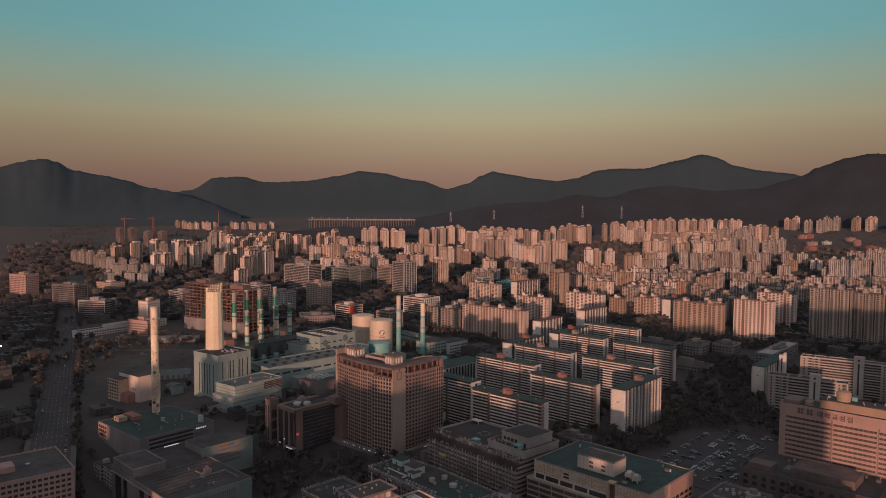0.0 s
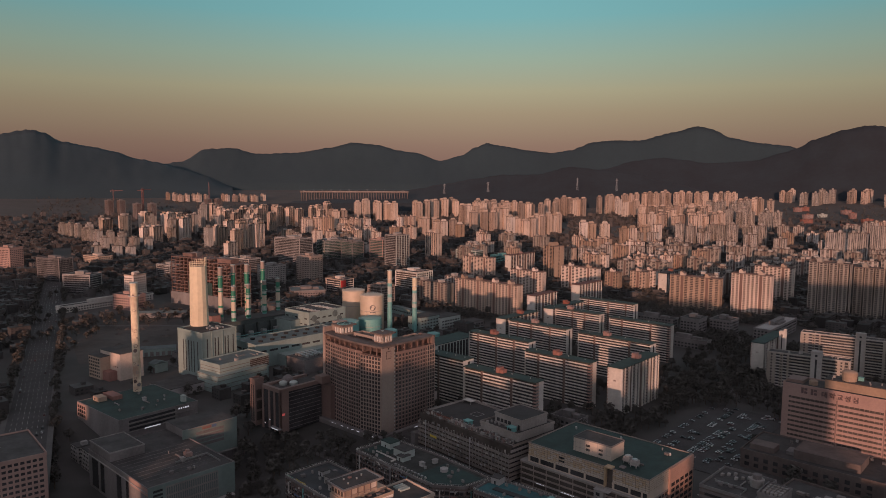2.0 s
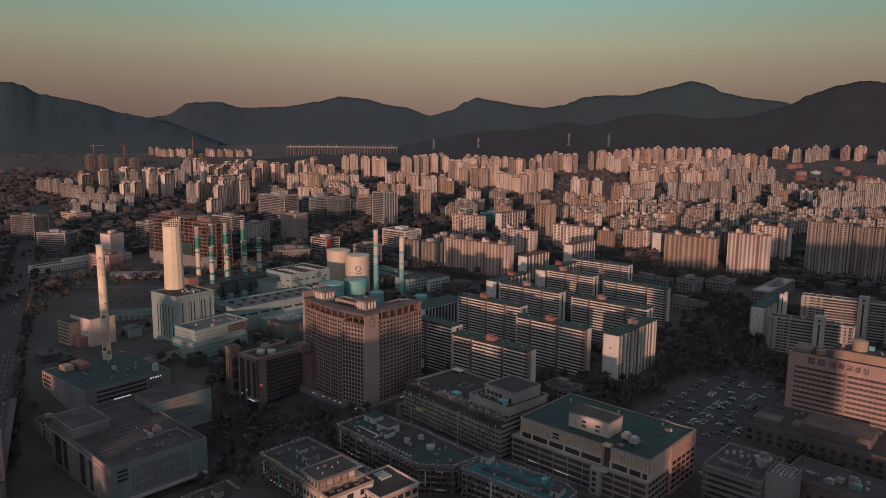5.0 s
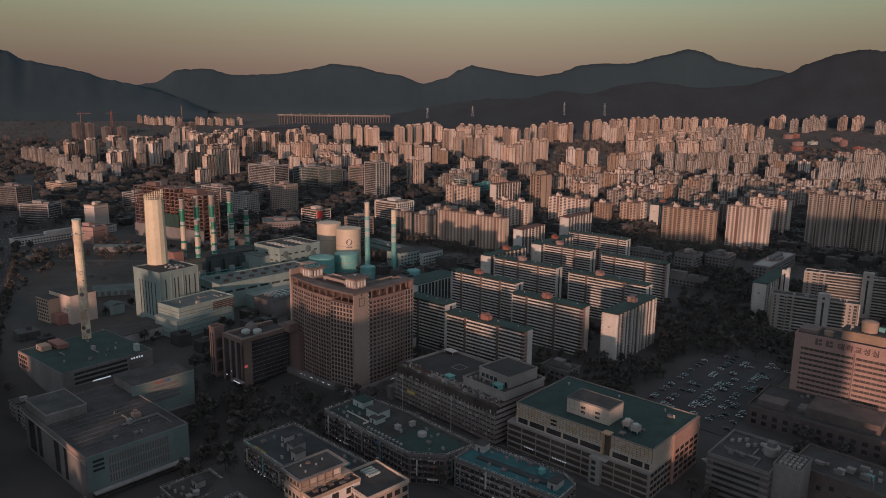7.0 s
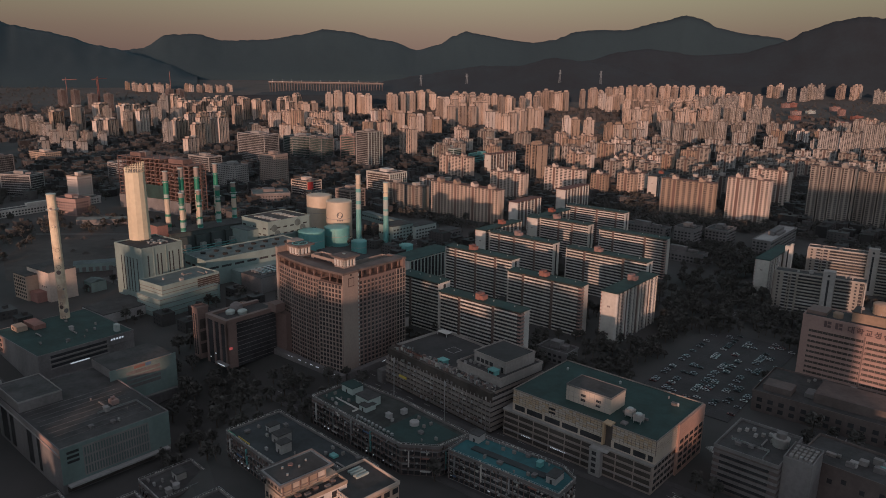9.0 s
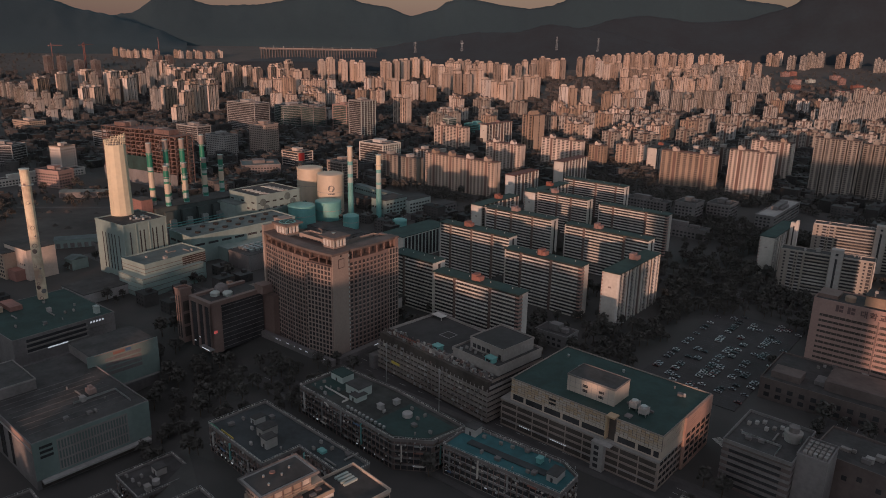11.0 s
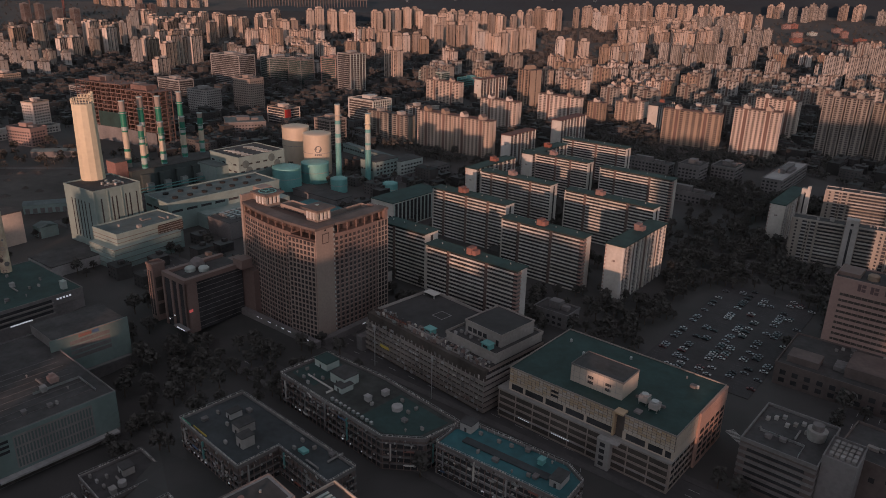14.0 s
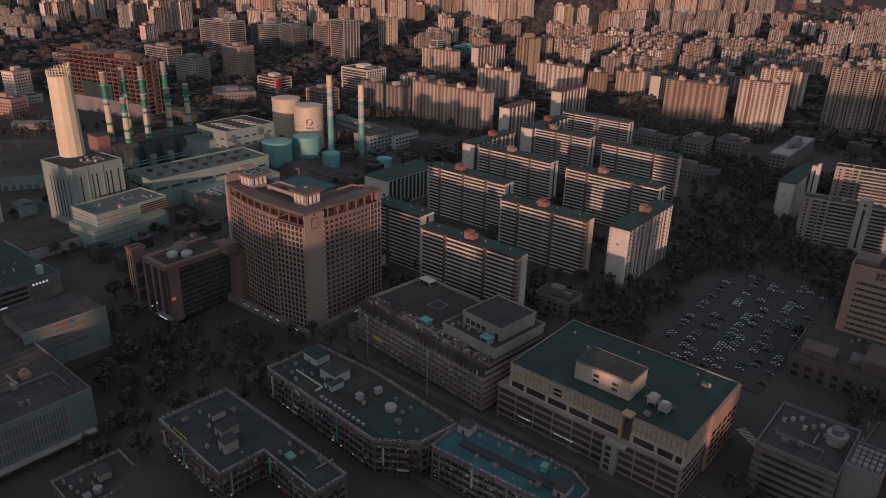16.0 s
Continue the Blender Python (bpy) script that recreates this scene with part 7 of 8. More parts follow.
def car(mat):
    c = thing("car", "parked saloon car in dusk shade", "car", 0, 0, group="cars in the car park")
    s = Shape().box(-0.88, 0.88, -2.2, 2.2, 0.35, 0.85)
    s.prism([(-0.86, 2.2), (-0.7, 2.35), (0.7, 2.35), (0.86, 2.2)][::-1], 0.4, 0.75)
    s.box(-0.62, 0.62, -1.0, 0.5, 1.42, 1.47)
    part("body", s, mat, c)
    cab = Shape()
    cab.v += [(-0.82, -1.5, 0.85), (0.82, -1.5, 0.85), (0.82, 1.2, 0.85), (-0.82, 1.2, 0.85), (-0.62, -1.0, 1.42), (0.62, -1.0, 1.42), (0.62, 0.5, 1.42), (-0.62, 0.5, 1.42)]
    cab.f += [(4, 5, 6, 7), (0, 1, 5, 4), (1, 2, 6, 5), (2, 3, 7, 6), (3, 0, 4, 7), (0, 3, 2, 1)]
    part("cabin_glass", cab, GLASS, c)
    w = Shape()
    for k in range(10):
        w.v += [(0, 0.33 * math.cos(k * 0.6283), 0.33 * math.sin(k * 0.6283)), (0.2, 0.33 * math.cos(k * 0.6283), 0.33 * math.sin(k * 0.6283))]
    w.f += [tuple(2 * k for k in range(10)), tuple(2 * (9 - k) + 1 for k in range(10))] + [(2 * k, 2 * ((k + 1) % 10), 2 * ((k + 1) % 10) + 1, 2 * k + 1) for k in range(10)]
    me = w.mesh("wheel", RUBBER)
    for y in (-1.35, 1.35):
        for x in (-0.9, 0.7):
            part("wheel", me, None, c, at=(x, y, 0.33))
    return c


def car_park():
    lot = thing("car_park", "open asphalt car park with painted rows", "car park", 117, 538, GRID, 0.28, kind="structure")
    part("surface", Shape().box(0, 62, 0, 152, -0.5, 0.06), LOT, lot)
    protos_c = [car(m) for m in CARS]
    rnd, first = random.Random(5), [True] * 5
    s = Shape()
    rows = (4, 14.5, 20, 30.5, 36, 46.5, 52, 60)
    for r, u in enumerate(rows):
        for k in range(48):
            s.box(u - 2.4, u + 2.4, 6 + 3.0 * k, 6.1 + 3.0 * k, 0.06, 0.08)
            if rnd.random() < (0.3, 0.3, 0.36, 0.5, 0.42, 0.45, 0.34, 0.2)[r] * (1.5 if noise.noise((k * 0.23, r * 0.9, 2.0)) > 0.02 else 0.45):
                x, y = local(117, 538, GRID, u + rnd.uniform(-0.3, 0.3), 7.5 + 3.0 * k)
                q = rnd.choices(range(5), (22, 26, 24, 22, 6))[0]
                m = pose(x, y, 0.35, 0, 0, GRID + 90 + rnd.choice((0, 180)) + rnd.uniform(-2, 2))
                if first[q]:
                    protos_c[q].matrix_world = m
                    first[q] = False
                else:
                    copy_thing(protos_c[q], m)
    part("bay_lines", s, FADED, lot, kind="stuff")
    # cars on the avenue and the streets
    for k in range(34):
        f = rnd.random()
        off = rnd.choice((-11, -7.5, -4, 4, 7.5, 11))
        x, y = local(-180, 262, 120.4, 240 + f * 900, off)
        copy_thing(protos_c[rnd.randrange(5)], pose(x, y, 0.06, 0, 0, 30.4))
    for k in range(18):
        x, y = local(150, 395, 51.5, 30 + rnd.random() * 360, rnd.choice((-6, 6, -2.5, 2.5)))
        copy_thing(protos_c[rnd.randrange(5)], pose(x, y, 0.14, 0, 0, -38.5))
    plot(*local(117, 538, GRID, 30, 40), 50)
    plot(*local(117, 538, GRID, 30, 110), 50)


car_park()


def window_block(x, y, L, D, floors, turn=GRID, stair=None, label="pale apartment block with window columns, banded balconies and stair tower"):
    """A slab by the park: a window bay with its fins at either end, banded balconies between, a plain stair tower."""
    t = thing("apartment_block", label, "apartment block", x, y, turn, 0, "apartment blocks by the park")
    step = 2.8
    h = floors * step + 1.4
    part("wall", Shape().box(0, L, 0, D, 0, h), DUSK, t)
    part("roof", Shape().box(0.3, L - 0.3, 0.3, D - 0.3, h, h + 0.3), DARKROOF, t)
    part("parapet", ring(Shape(), -0.3, L + 0.3, -0.3, D + 0.3, h - 0.2, h + 1.0, 0.4), DUSK, t)
    clutter(t, 3, L - 9, 2, D - 4, h + 0.3, int(x), 7)
    part("end_fin", Shape().box(-0.5, 0.5, -1.6, 0, 0, h + 0.6), DUSK, t)
    part("end_fin", Shape().box(L - 0.5, L + 0.5, -1.6, 0, 0, h + 0.6), DUSK, t)
    s, r = Shape(), Shape()
    rail = Shape().box(0, 3.2, -1.3, -0.1, 0, 1.0).mesh("balcony", GREY)
    band = {}
    for f in range(floors):
        z = 1.4 + step * f
        for a in (2.6, L - 7.5):
            s.pane("f", 0, a, a + 1.5, z + 0.4, z + 1.8)
        for a in (7.2, 13.4):
            s.pane("f", 0, a, a + 3.4, z + 0.1, z + 2.2)
            part("balcony", rail, None, t, at=(a + 0.1, 0, z - 0.3))
        s.pane("f", 0, 11.2, 12.4, z + 0.4, z + 1.8)
        s.pane("f", 0, L - 4.2, L - 1.6, z + 0.1, z + 2.2)
        for a, c in ((18.5, (stair or L * 0.5) - 0.6), ((stair or L * 0.5) + 9.4, L - 10)):
            s.pane("f", 0, a, c, z + 0.5, z + 2.2)
            if (a, c) not in band:
                band[a, c] = Shape().box(a, c, -1.3, -0.08, 0, 1.05).mesh("balcony_band", DUSK)
            part("balcony_band", band[a, c], None, t, at=(0, 0, z - 0.5))
        for k in range(3):
            s.pane("r", L, 1.6 + 4 * k, 3.0 + 4 * k, z + 0.4, z + 1.8)
    part("glazing", s, GLASS, t, kind="stuff")
    if stair:
        sw = part("stair_tower", Shape().box(stair, stair + 9, -2.5, 5, 0, h + 6.2), DUSK, t, "plain pale stair tower")
        part("stair_slit", Shape().pane("f", -2.5, stair + 3.6, stair + 5.2, 4, h - 1), GLASS, sw)
        part("stair_window", Shape().pane("f", -2.5, stair + 3.4, stair + 5.4, h + 1.6, h + 3.4), GLASS, sw)
    plot(*local(x, y, turn, L / 2, D / 2), max(L, D) * 0.6)
    return t


end_on_block(276.5, 753.5, 12.2, 72, 13, 9, house=False)
st = thing("stair_tower", "plain pale stair tower beside the apartment slab", "stair tower", *local(276.5, 753.5, GRID, 13.6, 42), GRID)
part("shaft", Shape().box(0, 6.5, 0, 4.5, 0, 41.5), PALE, st)
part("cap", Shape().prism([(0, 0), (6.5, 0), (6.5, 4.5), (0, 4.5)], 41.5, 42.2).box(4.4, 6.5, 0, 4.5, 42.2, 44.5), PALE, st)
part("stair_slit", Shape().pane("f", 0, 2.4, 3.6, 4, 39), GLASS, st)
window_block(278, 714, 68.5, 13, 12, turn=-31, stair=37)
window_block(342, 792, 84, 13, 13, turn=-31, stair=50)
window_block(408, 700, 60, 13, 12, turn=-31)
for x, y, L, D, h, lab in ((338, 914, 20, 104, 16, "long low dark block with pale flat roofs"), (205, 1002, 62, 16, 15, "dark school wing with window rows"), (258, 946, 24, 26, 22, "dark brick church hall with arched front"), (296, 950, 26, 30, 20, "dark brick hall with flat roof"), (220, 890, 56, 14, 11, "low dark school wing")):
    office(x, y, GRID, L, D, h, GLASS, DIM if "dark" in lab else GREY, lab, bands=False, roof=GREY if "pale" in lab else DARKROOF)

# ---- shop blocks at the foot of the view ----
def shop_block(name, label, x, y, turn, poly, h, roof, seed, wall=CROWN, band=DIM, base=0.0):
    """A shop building on a plan of its own: shop fronts, signs, roof huts and coolers."""
    rnd = random.Random(seed)
    t = thing(name, label, "shop block", x, y, turn, base)
    part("wall", Shape().prism(poly, 0, h), wall, t)
    part("roof", Shape().prism([(px * 0.985, py * 0.985) for px, py in poly], h, h + 0.3), roof, t)
    n = len(poly)
    for k in range(n):
        (ax, ay), (bx, by) = poly[k], poly[(k + 1) % n]
        ln, an = math.hypot(bx - ax, by - ay), math.degrees(math.atan2(by - ay, bx - ax))
        if ln < 3:
            continue
        m = pose(ax, ay, 0, 0, 0, an)
        part("parapet", Shape().box(0, ln, -0.2, 0.4, h - 0.4, h + 1.2), band, t).matrix_basis = m
        part("parapet_cap", Shape().box(0, ln, -0.3, 0.1, h + 1.2, h + 1.4), MID, t).matrix_basis = m
        for f in range(int(h / 3.6)):
            z = 0.6 + 3.6 * f
            part("shop_window", Shape().box(0.8, ln - 0.8, -0.06, 0.1, z, z + 2.2), GLASS, t).matrix_basis = m
            part("ledge", Shape().box(0, ln, -0.5, 0, z + 2.4, z + 2.9), band, t).matrix_basis = m
            for q in range(int(ln / 9)):
                if rnd.random() < 0.35:
                    u, w = q * 9 + rnd.uniform(0.5, 3), rnd.uniform(2, 5)
                    mat = rnd.choice((SIGNBLUE, GREY, BRICK, LOGGIA, PALE, BROWN, MID, STEEL))
                    part("shop_sign", Shape().box(u, u + w, -0.75, -0.5, z + 2.0, z + 2.9), mat, t).matrix_basis = m
        for mat, many in ((PALE, 0.22), (BROWN, 0.5), (STEEL, 0.45), (GLASSB, 0.6)):
            bits = Shape()
            for q in range(int(ln * many * h / 14)):
                u, z, w, d = rnd.uniform(0.4, ln - 1.6), rnd.uniform(2.4, h), rnd.uniform(0.25, 1.4), rnd.uniform(0.1, 0.7)
                bits.box(u, u + w, -0.5 - d, -0.45, z, z + rnd.uniform(0.2, 1.0))
            for q in range(int(ln / 3.1)):
                if mat is STEEL:
                    bits.box(q * 3.1, q * 3.1 + 0.14, -0.25, -0.11, h + 1.4, h + 2.3)
                if mat is BROWN:
                    bits.box(q * 3.1 + 0.7, q * 3.1 + 1.0, -0.4, -0.07, 0.4, h - 0.6)
            for q in range(int(ln * 0.8)):
                if mat is PALE and rnd.random() < 0.55:
                    bits.box(q * 1.25, q * 1.25 + rnd.uniform(0.2, 0.7), -0.2, 0.15, h + 1.4, h + 1.4 + rnd.uniform(0.2, 0.6))
            if mat is STEEL:
                bits.box(0, ln, -0.22, -0.14, h + 2.2, h + 2.3)
            part("front_clutter", bits, mat, t, kind="stuff").matrix_basis = m
        for q in range(int(ln / 16)):
            part("sign_column", Shape().box(q * 16 + 4, q * 16 + 4.6, -1.0, -0.2, h * rnd.uniform(0.2, 0.45), h * rnd.uniform(0.8, 1.05)), rnd.choice((GREY, STEEL, PALE, TEALP)), t).matrix_basis = m
        for q in range(int(ln / 11)):
            u = rnd.uniform(2, ln - 4)
            part("lit_sign", Shape().box(u, u + rnd.uniform(0.4, 1.3), -0.8, -0.5, 2.8, 3.25), SIGNLIT, t, "small lit shop sign").matrix_basis = m
    return t


def hut(parent, u, v, w, d, z, h, mat, roof=DARKROOF):
    s = part("roof_hut", Shape().box(u, u + w, v, v + d, z, z + h), mat, parent, "rooftop stair hut")
    part("hut_roof", Shape().box(u - 0.3, u + w + 0.3, v - 0.3, v + d + 0.3, z + h, z + h + 0.35), roof, s)
    part("hut_door", Shape().pane("f", v, u + w * 0.4, u + w * 0.4 + 1.1, z, z + 2.1), GLASS, s)
    return s


a = shop_block("shop_block", "long dark shop block with roof terrace, huts and many signs", -77, 485, -43, [(0, 0), (75, 0), (90, 12), (92, 32), (40, 34), (20, 32), (0, 30)], 16, MOSSROOF, 3)
part("terrace_lawn", Shape().box(2, 20, 5, 28, 16.3, 16.42), GREENROOF, a, "dark green roof terrace")
hut(a, 22, 14, 11, 9, 16.3, 5.0, WHITE)
hut(a, 30, 10, 6, 7, 16.3, 3.0, WHITE)
hut(a, 4, 18, 10, 8, 16.3, 4.0, WHITE, GREENROOF)
part("roof_tank", Shape().tube(64, 20, 2.6, 2.6, 16.3, 18.4, 16), GREY, a, "round pale roof tank")
part("terrace_wall", Shape().box(10, 30, 9, 9.3, 16.3, 17.3).box(30, 30.3, 5, 9.3, 16.3, 17.3), PALE, a)
for k in range(10):
    part("cooler", Shape().box(36 + 3.1 * k, 37.4 + 3.1 * k, 3.0, 4.2, 16.3, 17.7), STEEL, a)
part("terrace_lawn", Shape().prism([(56, 3), (74, 3), (86, 13), (88, 29), (56, 30)], 16.3, 16.42), GREENROOF, a, "dark green roof terrace")
clutter(a, 40, 84, 8, 28, 16.42, 40, 9)
clutter(a, 4, 20, 3, 14, 16.3, 41, 6)
plot(-30, 470, 50)
a = shop_block("shop_block", "dark shop block with cluttered roof and small signs", -114, 446, -43, [(0, 0), (48, 0), (48, 20), (82, 20), (82, 34), (0, 32)], 14, NAVYROOF, 5)
hut(a, 24, 12, 6, 8, 14.3, 4.5, GREY)
hut(a, 34, 8, 5, 6, 14.3, 5.0, GREY)
hut(a, 12, 16, 4, 6, 14.3, 3.0, GREY)
part("roof_light", Shape().box(56, 60, 24, 27, 14.3, 15.5), TEALP, a)
part("green_sign", Shape().box(0.5, 8, 0.5, 0.8, 14.3, 15.6), SIGNGRN, a)
part("yellow_sign", Shape().box(9, 20, 1.5, 1.8, 14.3, 15.2), SIGNYEL, a)
clutter(a, 3, 44, 4, 28, 14.3, 42, 9)
clutter(a, 50, 78, 22, 32, 14.3, 43, 6)
plot(-75, 440, 45)
a = shop_block("shop_block", "low shop block with bright teal coated roof", 2, 432, -36, [(0, 0), (62, 0), (62, 16), (52, 22), (6, 22), (0, 14)], 15, TEALROOF, 8, wall=GREY)
part("roof_trench", Shape().box(8, 50, 8, 12, 15.3, 15.9), NAVYROOF, a, "dark strip of roof plant")
hut(a, 2, 15, 6, 6, 15.3, 4.0, GREY)
hut(a, 52, 6, 5, 8, 15.3, 3.5, GREY)
for k in range(16):
    part("fence_post", Shape().box(1 + 3.8 * k, 1.2 + 3.8 * k, 21.4, 21.6, 15.3, 17), STEEL, a)
clutter(a, 10, 48, 2, 7, 15.3, 44, 6)
clutter(a, 10, 48, 14, 20, 15.3, 45, 6)
plot(28, 425, 36)


def corner_villa():
    t = thing("corner_building", "cream corner building with framed roof storey and dark flat roof", "corner building", -62.5, 333.5, -45)
    part("wall", Shape().box(0.6, 11.6, 0.6, 24, 0, 56.6), CREAM, t)
    part("roof_storey", Shape().box(1.2, 11.2, 1.2, 19.4, 56.6, 61.2), CREAM, t)
    part("terrace_floor", Shape().box(11.6, 17.4, 2, 24, 54.9, 55.3), DARKROOF, t)
    part("roof", Shape().box(-0.6, 13.2, -0.6, 21.2, 61.2, 61.9), GREY, t, "broad pale roof slab with dark deck")
    part("roof_deck", Shape().box(0.6, 12.0, 0.6, 20.0, 61.9, 62.1), DARKROOF, t)
    part("roof_rim", ring(Shape(), -0.8, 13.4, -0.8, 21.4, 61.3, 62.3, 0.25), DIM, t)
    for z in (57.4, 60.6):
        part("storey_rail", Shape().box(0.9, 11.5, 0.9, 1.2, z, z + 0.3).box(11.2, 11.5, 1.2, 19.4, z, z + 0.3), BROWNL, t)
    for k in range(4):
        part("window", Shape().pane("f", 1.2, 1.7 + 2.4 * k, 3.3 + 2.4 * k, 57.8, 60.4), GLASSB, t)
    for k in range(5):
        part("window", Shape().pane("r", 11.2, 2.0 + 3.5 * k, 4.7 + 3.5 * k, 57.8, 60.4), CREAM, t)
        part("window_post", Shape().box(11.2, 11.5, 1.4 + 3.5 * k, 1.75 + 3.5 * k, 56.6, 61.2), BROWN, t)
    low = Shape()
    for f in range(14):
        for k in range(4):
            one = Shape() if f > 11 else low
            one.pane("f", 0.6, 1.4 + 2.6 * k, 3.0 + 2.6 * k, 3 + 3.8 * f, 5 + 3.8 * f)
            if f > 11:
                part("window", one, GLASS, t)
        for k in range(3):
            one = Shape() if f > 11 else low
            one.pane("r", 17.4, 4.5 + 6.5 * k, 7.5 + 6.5 * k, 3 + 3.75 * f, 5.4 + 3.75 * f)
            if f > 11:
                part("window", one, GLASS, t)
    part("window_rest", low, GLASS, t, kind="stuff")
    part("terrace", Shape().box(11.6, 17.4, 2, 24, 0, 54.9), CREAM, t)
    part("terrace_wall", ring(Shape(), 11.6, 17.6, 1.8, 24.2, 54.9, 56.3, 0.35), CREAM, t)
    for k, (u, v) in enumerate(((13, 5), (14.5, 8), (13, 12), (15, 16), (13.5, 19))):
        part("terrace_planter", Shape().box(u, u + 1.4, v, v + 2.0, 55.3, 56.5), DIM if k % 2 else BROWN, t)
    for u, v in ((4, 6), (7, 11), (5, 15), (9, 5)):
        part("roof_vent", Shape().tube(u, v, 0.4, 0.4, 62.1, 62.8, 10), STEEL, t)
    part("roof_ring", Shape().tube(3.6, 9.5, 1.0, 1.0, 62.1, 62.4, 16), BRICK, t)
    plot(-52, 340, 22)
    w = thing("corner_building", "lower cream wing with dark roof and roof blocks", "corner building", -43.5, 342.6, -45)
    part("wall", Shape().box(0, 20.5, 0, 20, 0, 53), CREAM, w)
    part("roof", Shape().box(0.4, 20.1, 0.4, 19.6, 53, 53.2), DARKROOF, w)
    part("parapet", ring(Shape(), -0.3, 20.8, -0.3, 20.3, 52.6, 54.0, 0.4), CREAM, w)
    for k in range(4):
        part("roof_block", Shape().box(2.5 + 1.7 * k, 3.4 + 1.7 * k, 10, 15.5, 53.2, 54.0), WHITE, w)
    low = Shape()
    for f in range(13):
        for k in range(5):
            for face, at in (("f", 0), ("r", 20.5)):
                one = Shape() if f > 10 else low
                one.pane(face, at, 1.4 + 3.9 * k, 4.0 + 3.9 * k, 2.6 + 3.9 * f, 4.8 + 3.9 * f)
                if f > 10:
                    part("window", one, GLASS, w)
    part("window_rest", low, GLASS, w, kind="stuff")
    for k in range(10):
        part("baluster", Shape().box(1.0 + 1.7 * k, 1.9 + 1.7 * k, -0.9, -0.35, 52.4, 53.6), PALE, w)
    plot(-25, 345, 22)


corner_villa()
for x, y, turn, L, D, h, sd in ((-154, 428, -43, 24, 28, 9, 21), (-165, 395, -43, 40, 24, 12, 22), (-120, 380, -42, 36, 26, 11, 23), (-20, 372, -42, 40, 24, 12, 24), (35, 352, -40, 40, 26, 12, 25), (90, 380, -40, 34, 22, 14, 26), (-205, 395, -43, 30, 26, 10, 27)):
    a = shop_block("shop_block", "small dark shop block with flat cluttered roof", x, y, turn, [(0, 0), (L, 0), (L, D), (0, D)], h, DARKROOF, sd, base=ground_z(x, y))
    hut(a, L * 0.3, D * 0.5, 6, 5, h + 0.3, 3.6, GREY)
    part("roof_tank", Shape().tube(L * 0.75, D * 0.4, 1.8, 1.8, h + 0.3, h + 2.6, 14), GREY, a)
    clutter(a, 2, L - 5, 2, D * 0.42, h + 0.3, sd + 50, 8)
    plot(*local(x, y, turn, L / 2, D / 2), L * 0.6)
kiosk = office(62, 590, GRID, 24, 16, 9, GLASS, DIM, "low dark pavilion with pale canopy", bands=False)

# ---- low houses between the large buildings ----
def free(x, y, r):
    if not (-0.66 * y - 120 < x < 0.62 * y + 120):
        return False
    u = (x + 180) * math.cos(radians(120.4)) + (y - 262) * math.sin(radians(120.4))
    v = -(x + 180) * math.sin(radians(120.4)) + (y - 262) * math.cos(radians(120.4))
    if 0 < u < 1850 and abs(v) < 20 + r:
        return False
    return clear(x, y, r)


cells = {}                        # plots by 60 m squares


def enter(x, y, r):
    for i in range(int((x - r) // 60), int((x + r) // 60) + 1):
        for j in range(int((y - r) // 60), int((y + r) // 60) + 1):
            cells.setdefault((i, j), []).append((x, y, r))


def clear(x, y, r, give=1.0):
    for i in range(int((x - r) // 60), int((x + r) // 60) + 1):
        for j in range(int((y - r) // 60), int((y + r) // 60) + 1):
            if any((x - a) ** 2 + (y - b) ** 2 < (q * give + r) ** 2 for a, b, q in cells.get((i, j), ())):
                return False
    return True


for place in taken:
    enter(*place)


rnd = random.Random(11)
houses = []
for kind, (L, D, floors, wall, roof) in enumerate(((12, 10, 3, DUSK, GREENROOF), (14, 11, 4, GREY, DARKROOF), (18, 12, 4, ROSE, DARKROOF), (11, 11, 2, BRICK, GREENROOF), (22, 13, 5, DUSK, DARKROOF), (16, 16, 3, DIM, TEALROOF))):
    h = thing("town_house", ("low plastered town house with flat roof and stair hut", "grey low house with flat roof and stair hut", "rose brick low house with flat roof", "small brick house with green roof", "pale low walk-up block with window rows", "dark low workshop with coated roof")[kind], "house", 0, 0, group="low town houses")
    z = floors * 3.0
    part("wall", Shape().box(0, L, 0, D, 0, z), wall, h)
    part("roof", ring(Shape().box(0.3, L - 0.3, 0.3, D - 0.3, z, z + 0.15), 0, L, 0, D, z, z + 0.9, 0.3), roof, h)
    s = Shape()
    for f in range(floors):
        for k in range(int(L / 3)):
            s.card("f", 0, 0.7 + 3 * k, 2.3 + 3 * k, 1 + 3 * f, 2.4 + 3 * f)
        for k in range(int(D / 3.4)):
            s.card("r", L, 0.8 + 3.4 * k, 2.4 + 3.4 * k, 1 + 3 * f, 2.4 + 3 * f)
    part("glazing", s, GLASS, h, kind="stuff")
    part("stair_hut", Shape().box(L * 0.55, L * 0.55 + 3.4, D * 0.4, D * 0.4 + 4, z, z + 2.8), wall, h)
    houses.append([h, False, L, D, z, wall])
spots = []
for k in range(60000):
    y = 380 + 3150 * rnd.random() ** 0.9
    x = rnd.uniform(-0.66 * y - 100, 0.62 * y + 100)
    if y > 2350 and rnd.random() < 0.8 or math.hypot(x, y) > 3150 or (y < 620 and abs(x + 20) < 260) or (-520 < x < -290 and 640 < y < 1000) or (50 < x < 300 and 560 < y < 900) or (-110 < x < 150 and 960 < y < 1110) or (170 < x < 420 and 600 < y < 1180):
        continue
    wide = 9.0 if y > 900 else 10.0
    if free(x, y, wide):
        spots.append((x, y))
        enter(x, y, wide)
    if len(spots) > 4400:
        break
spots.sort(key=lambda p: math.hypot(*p))
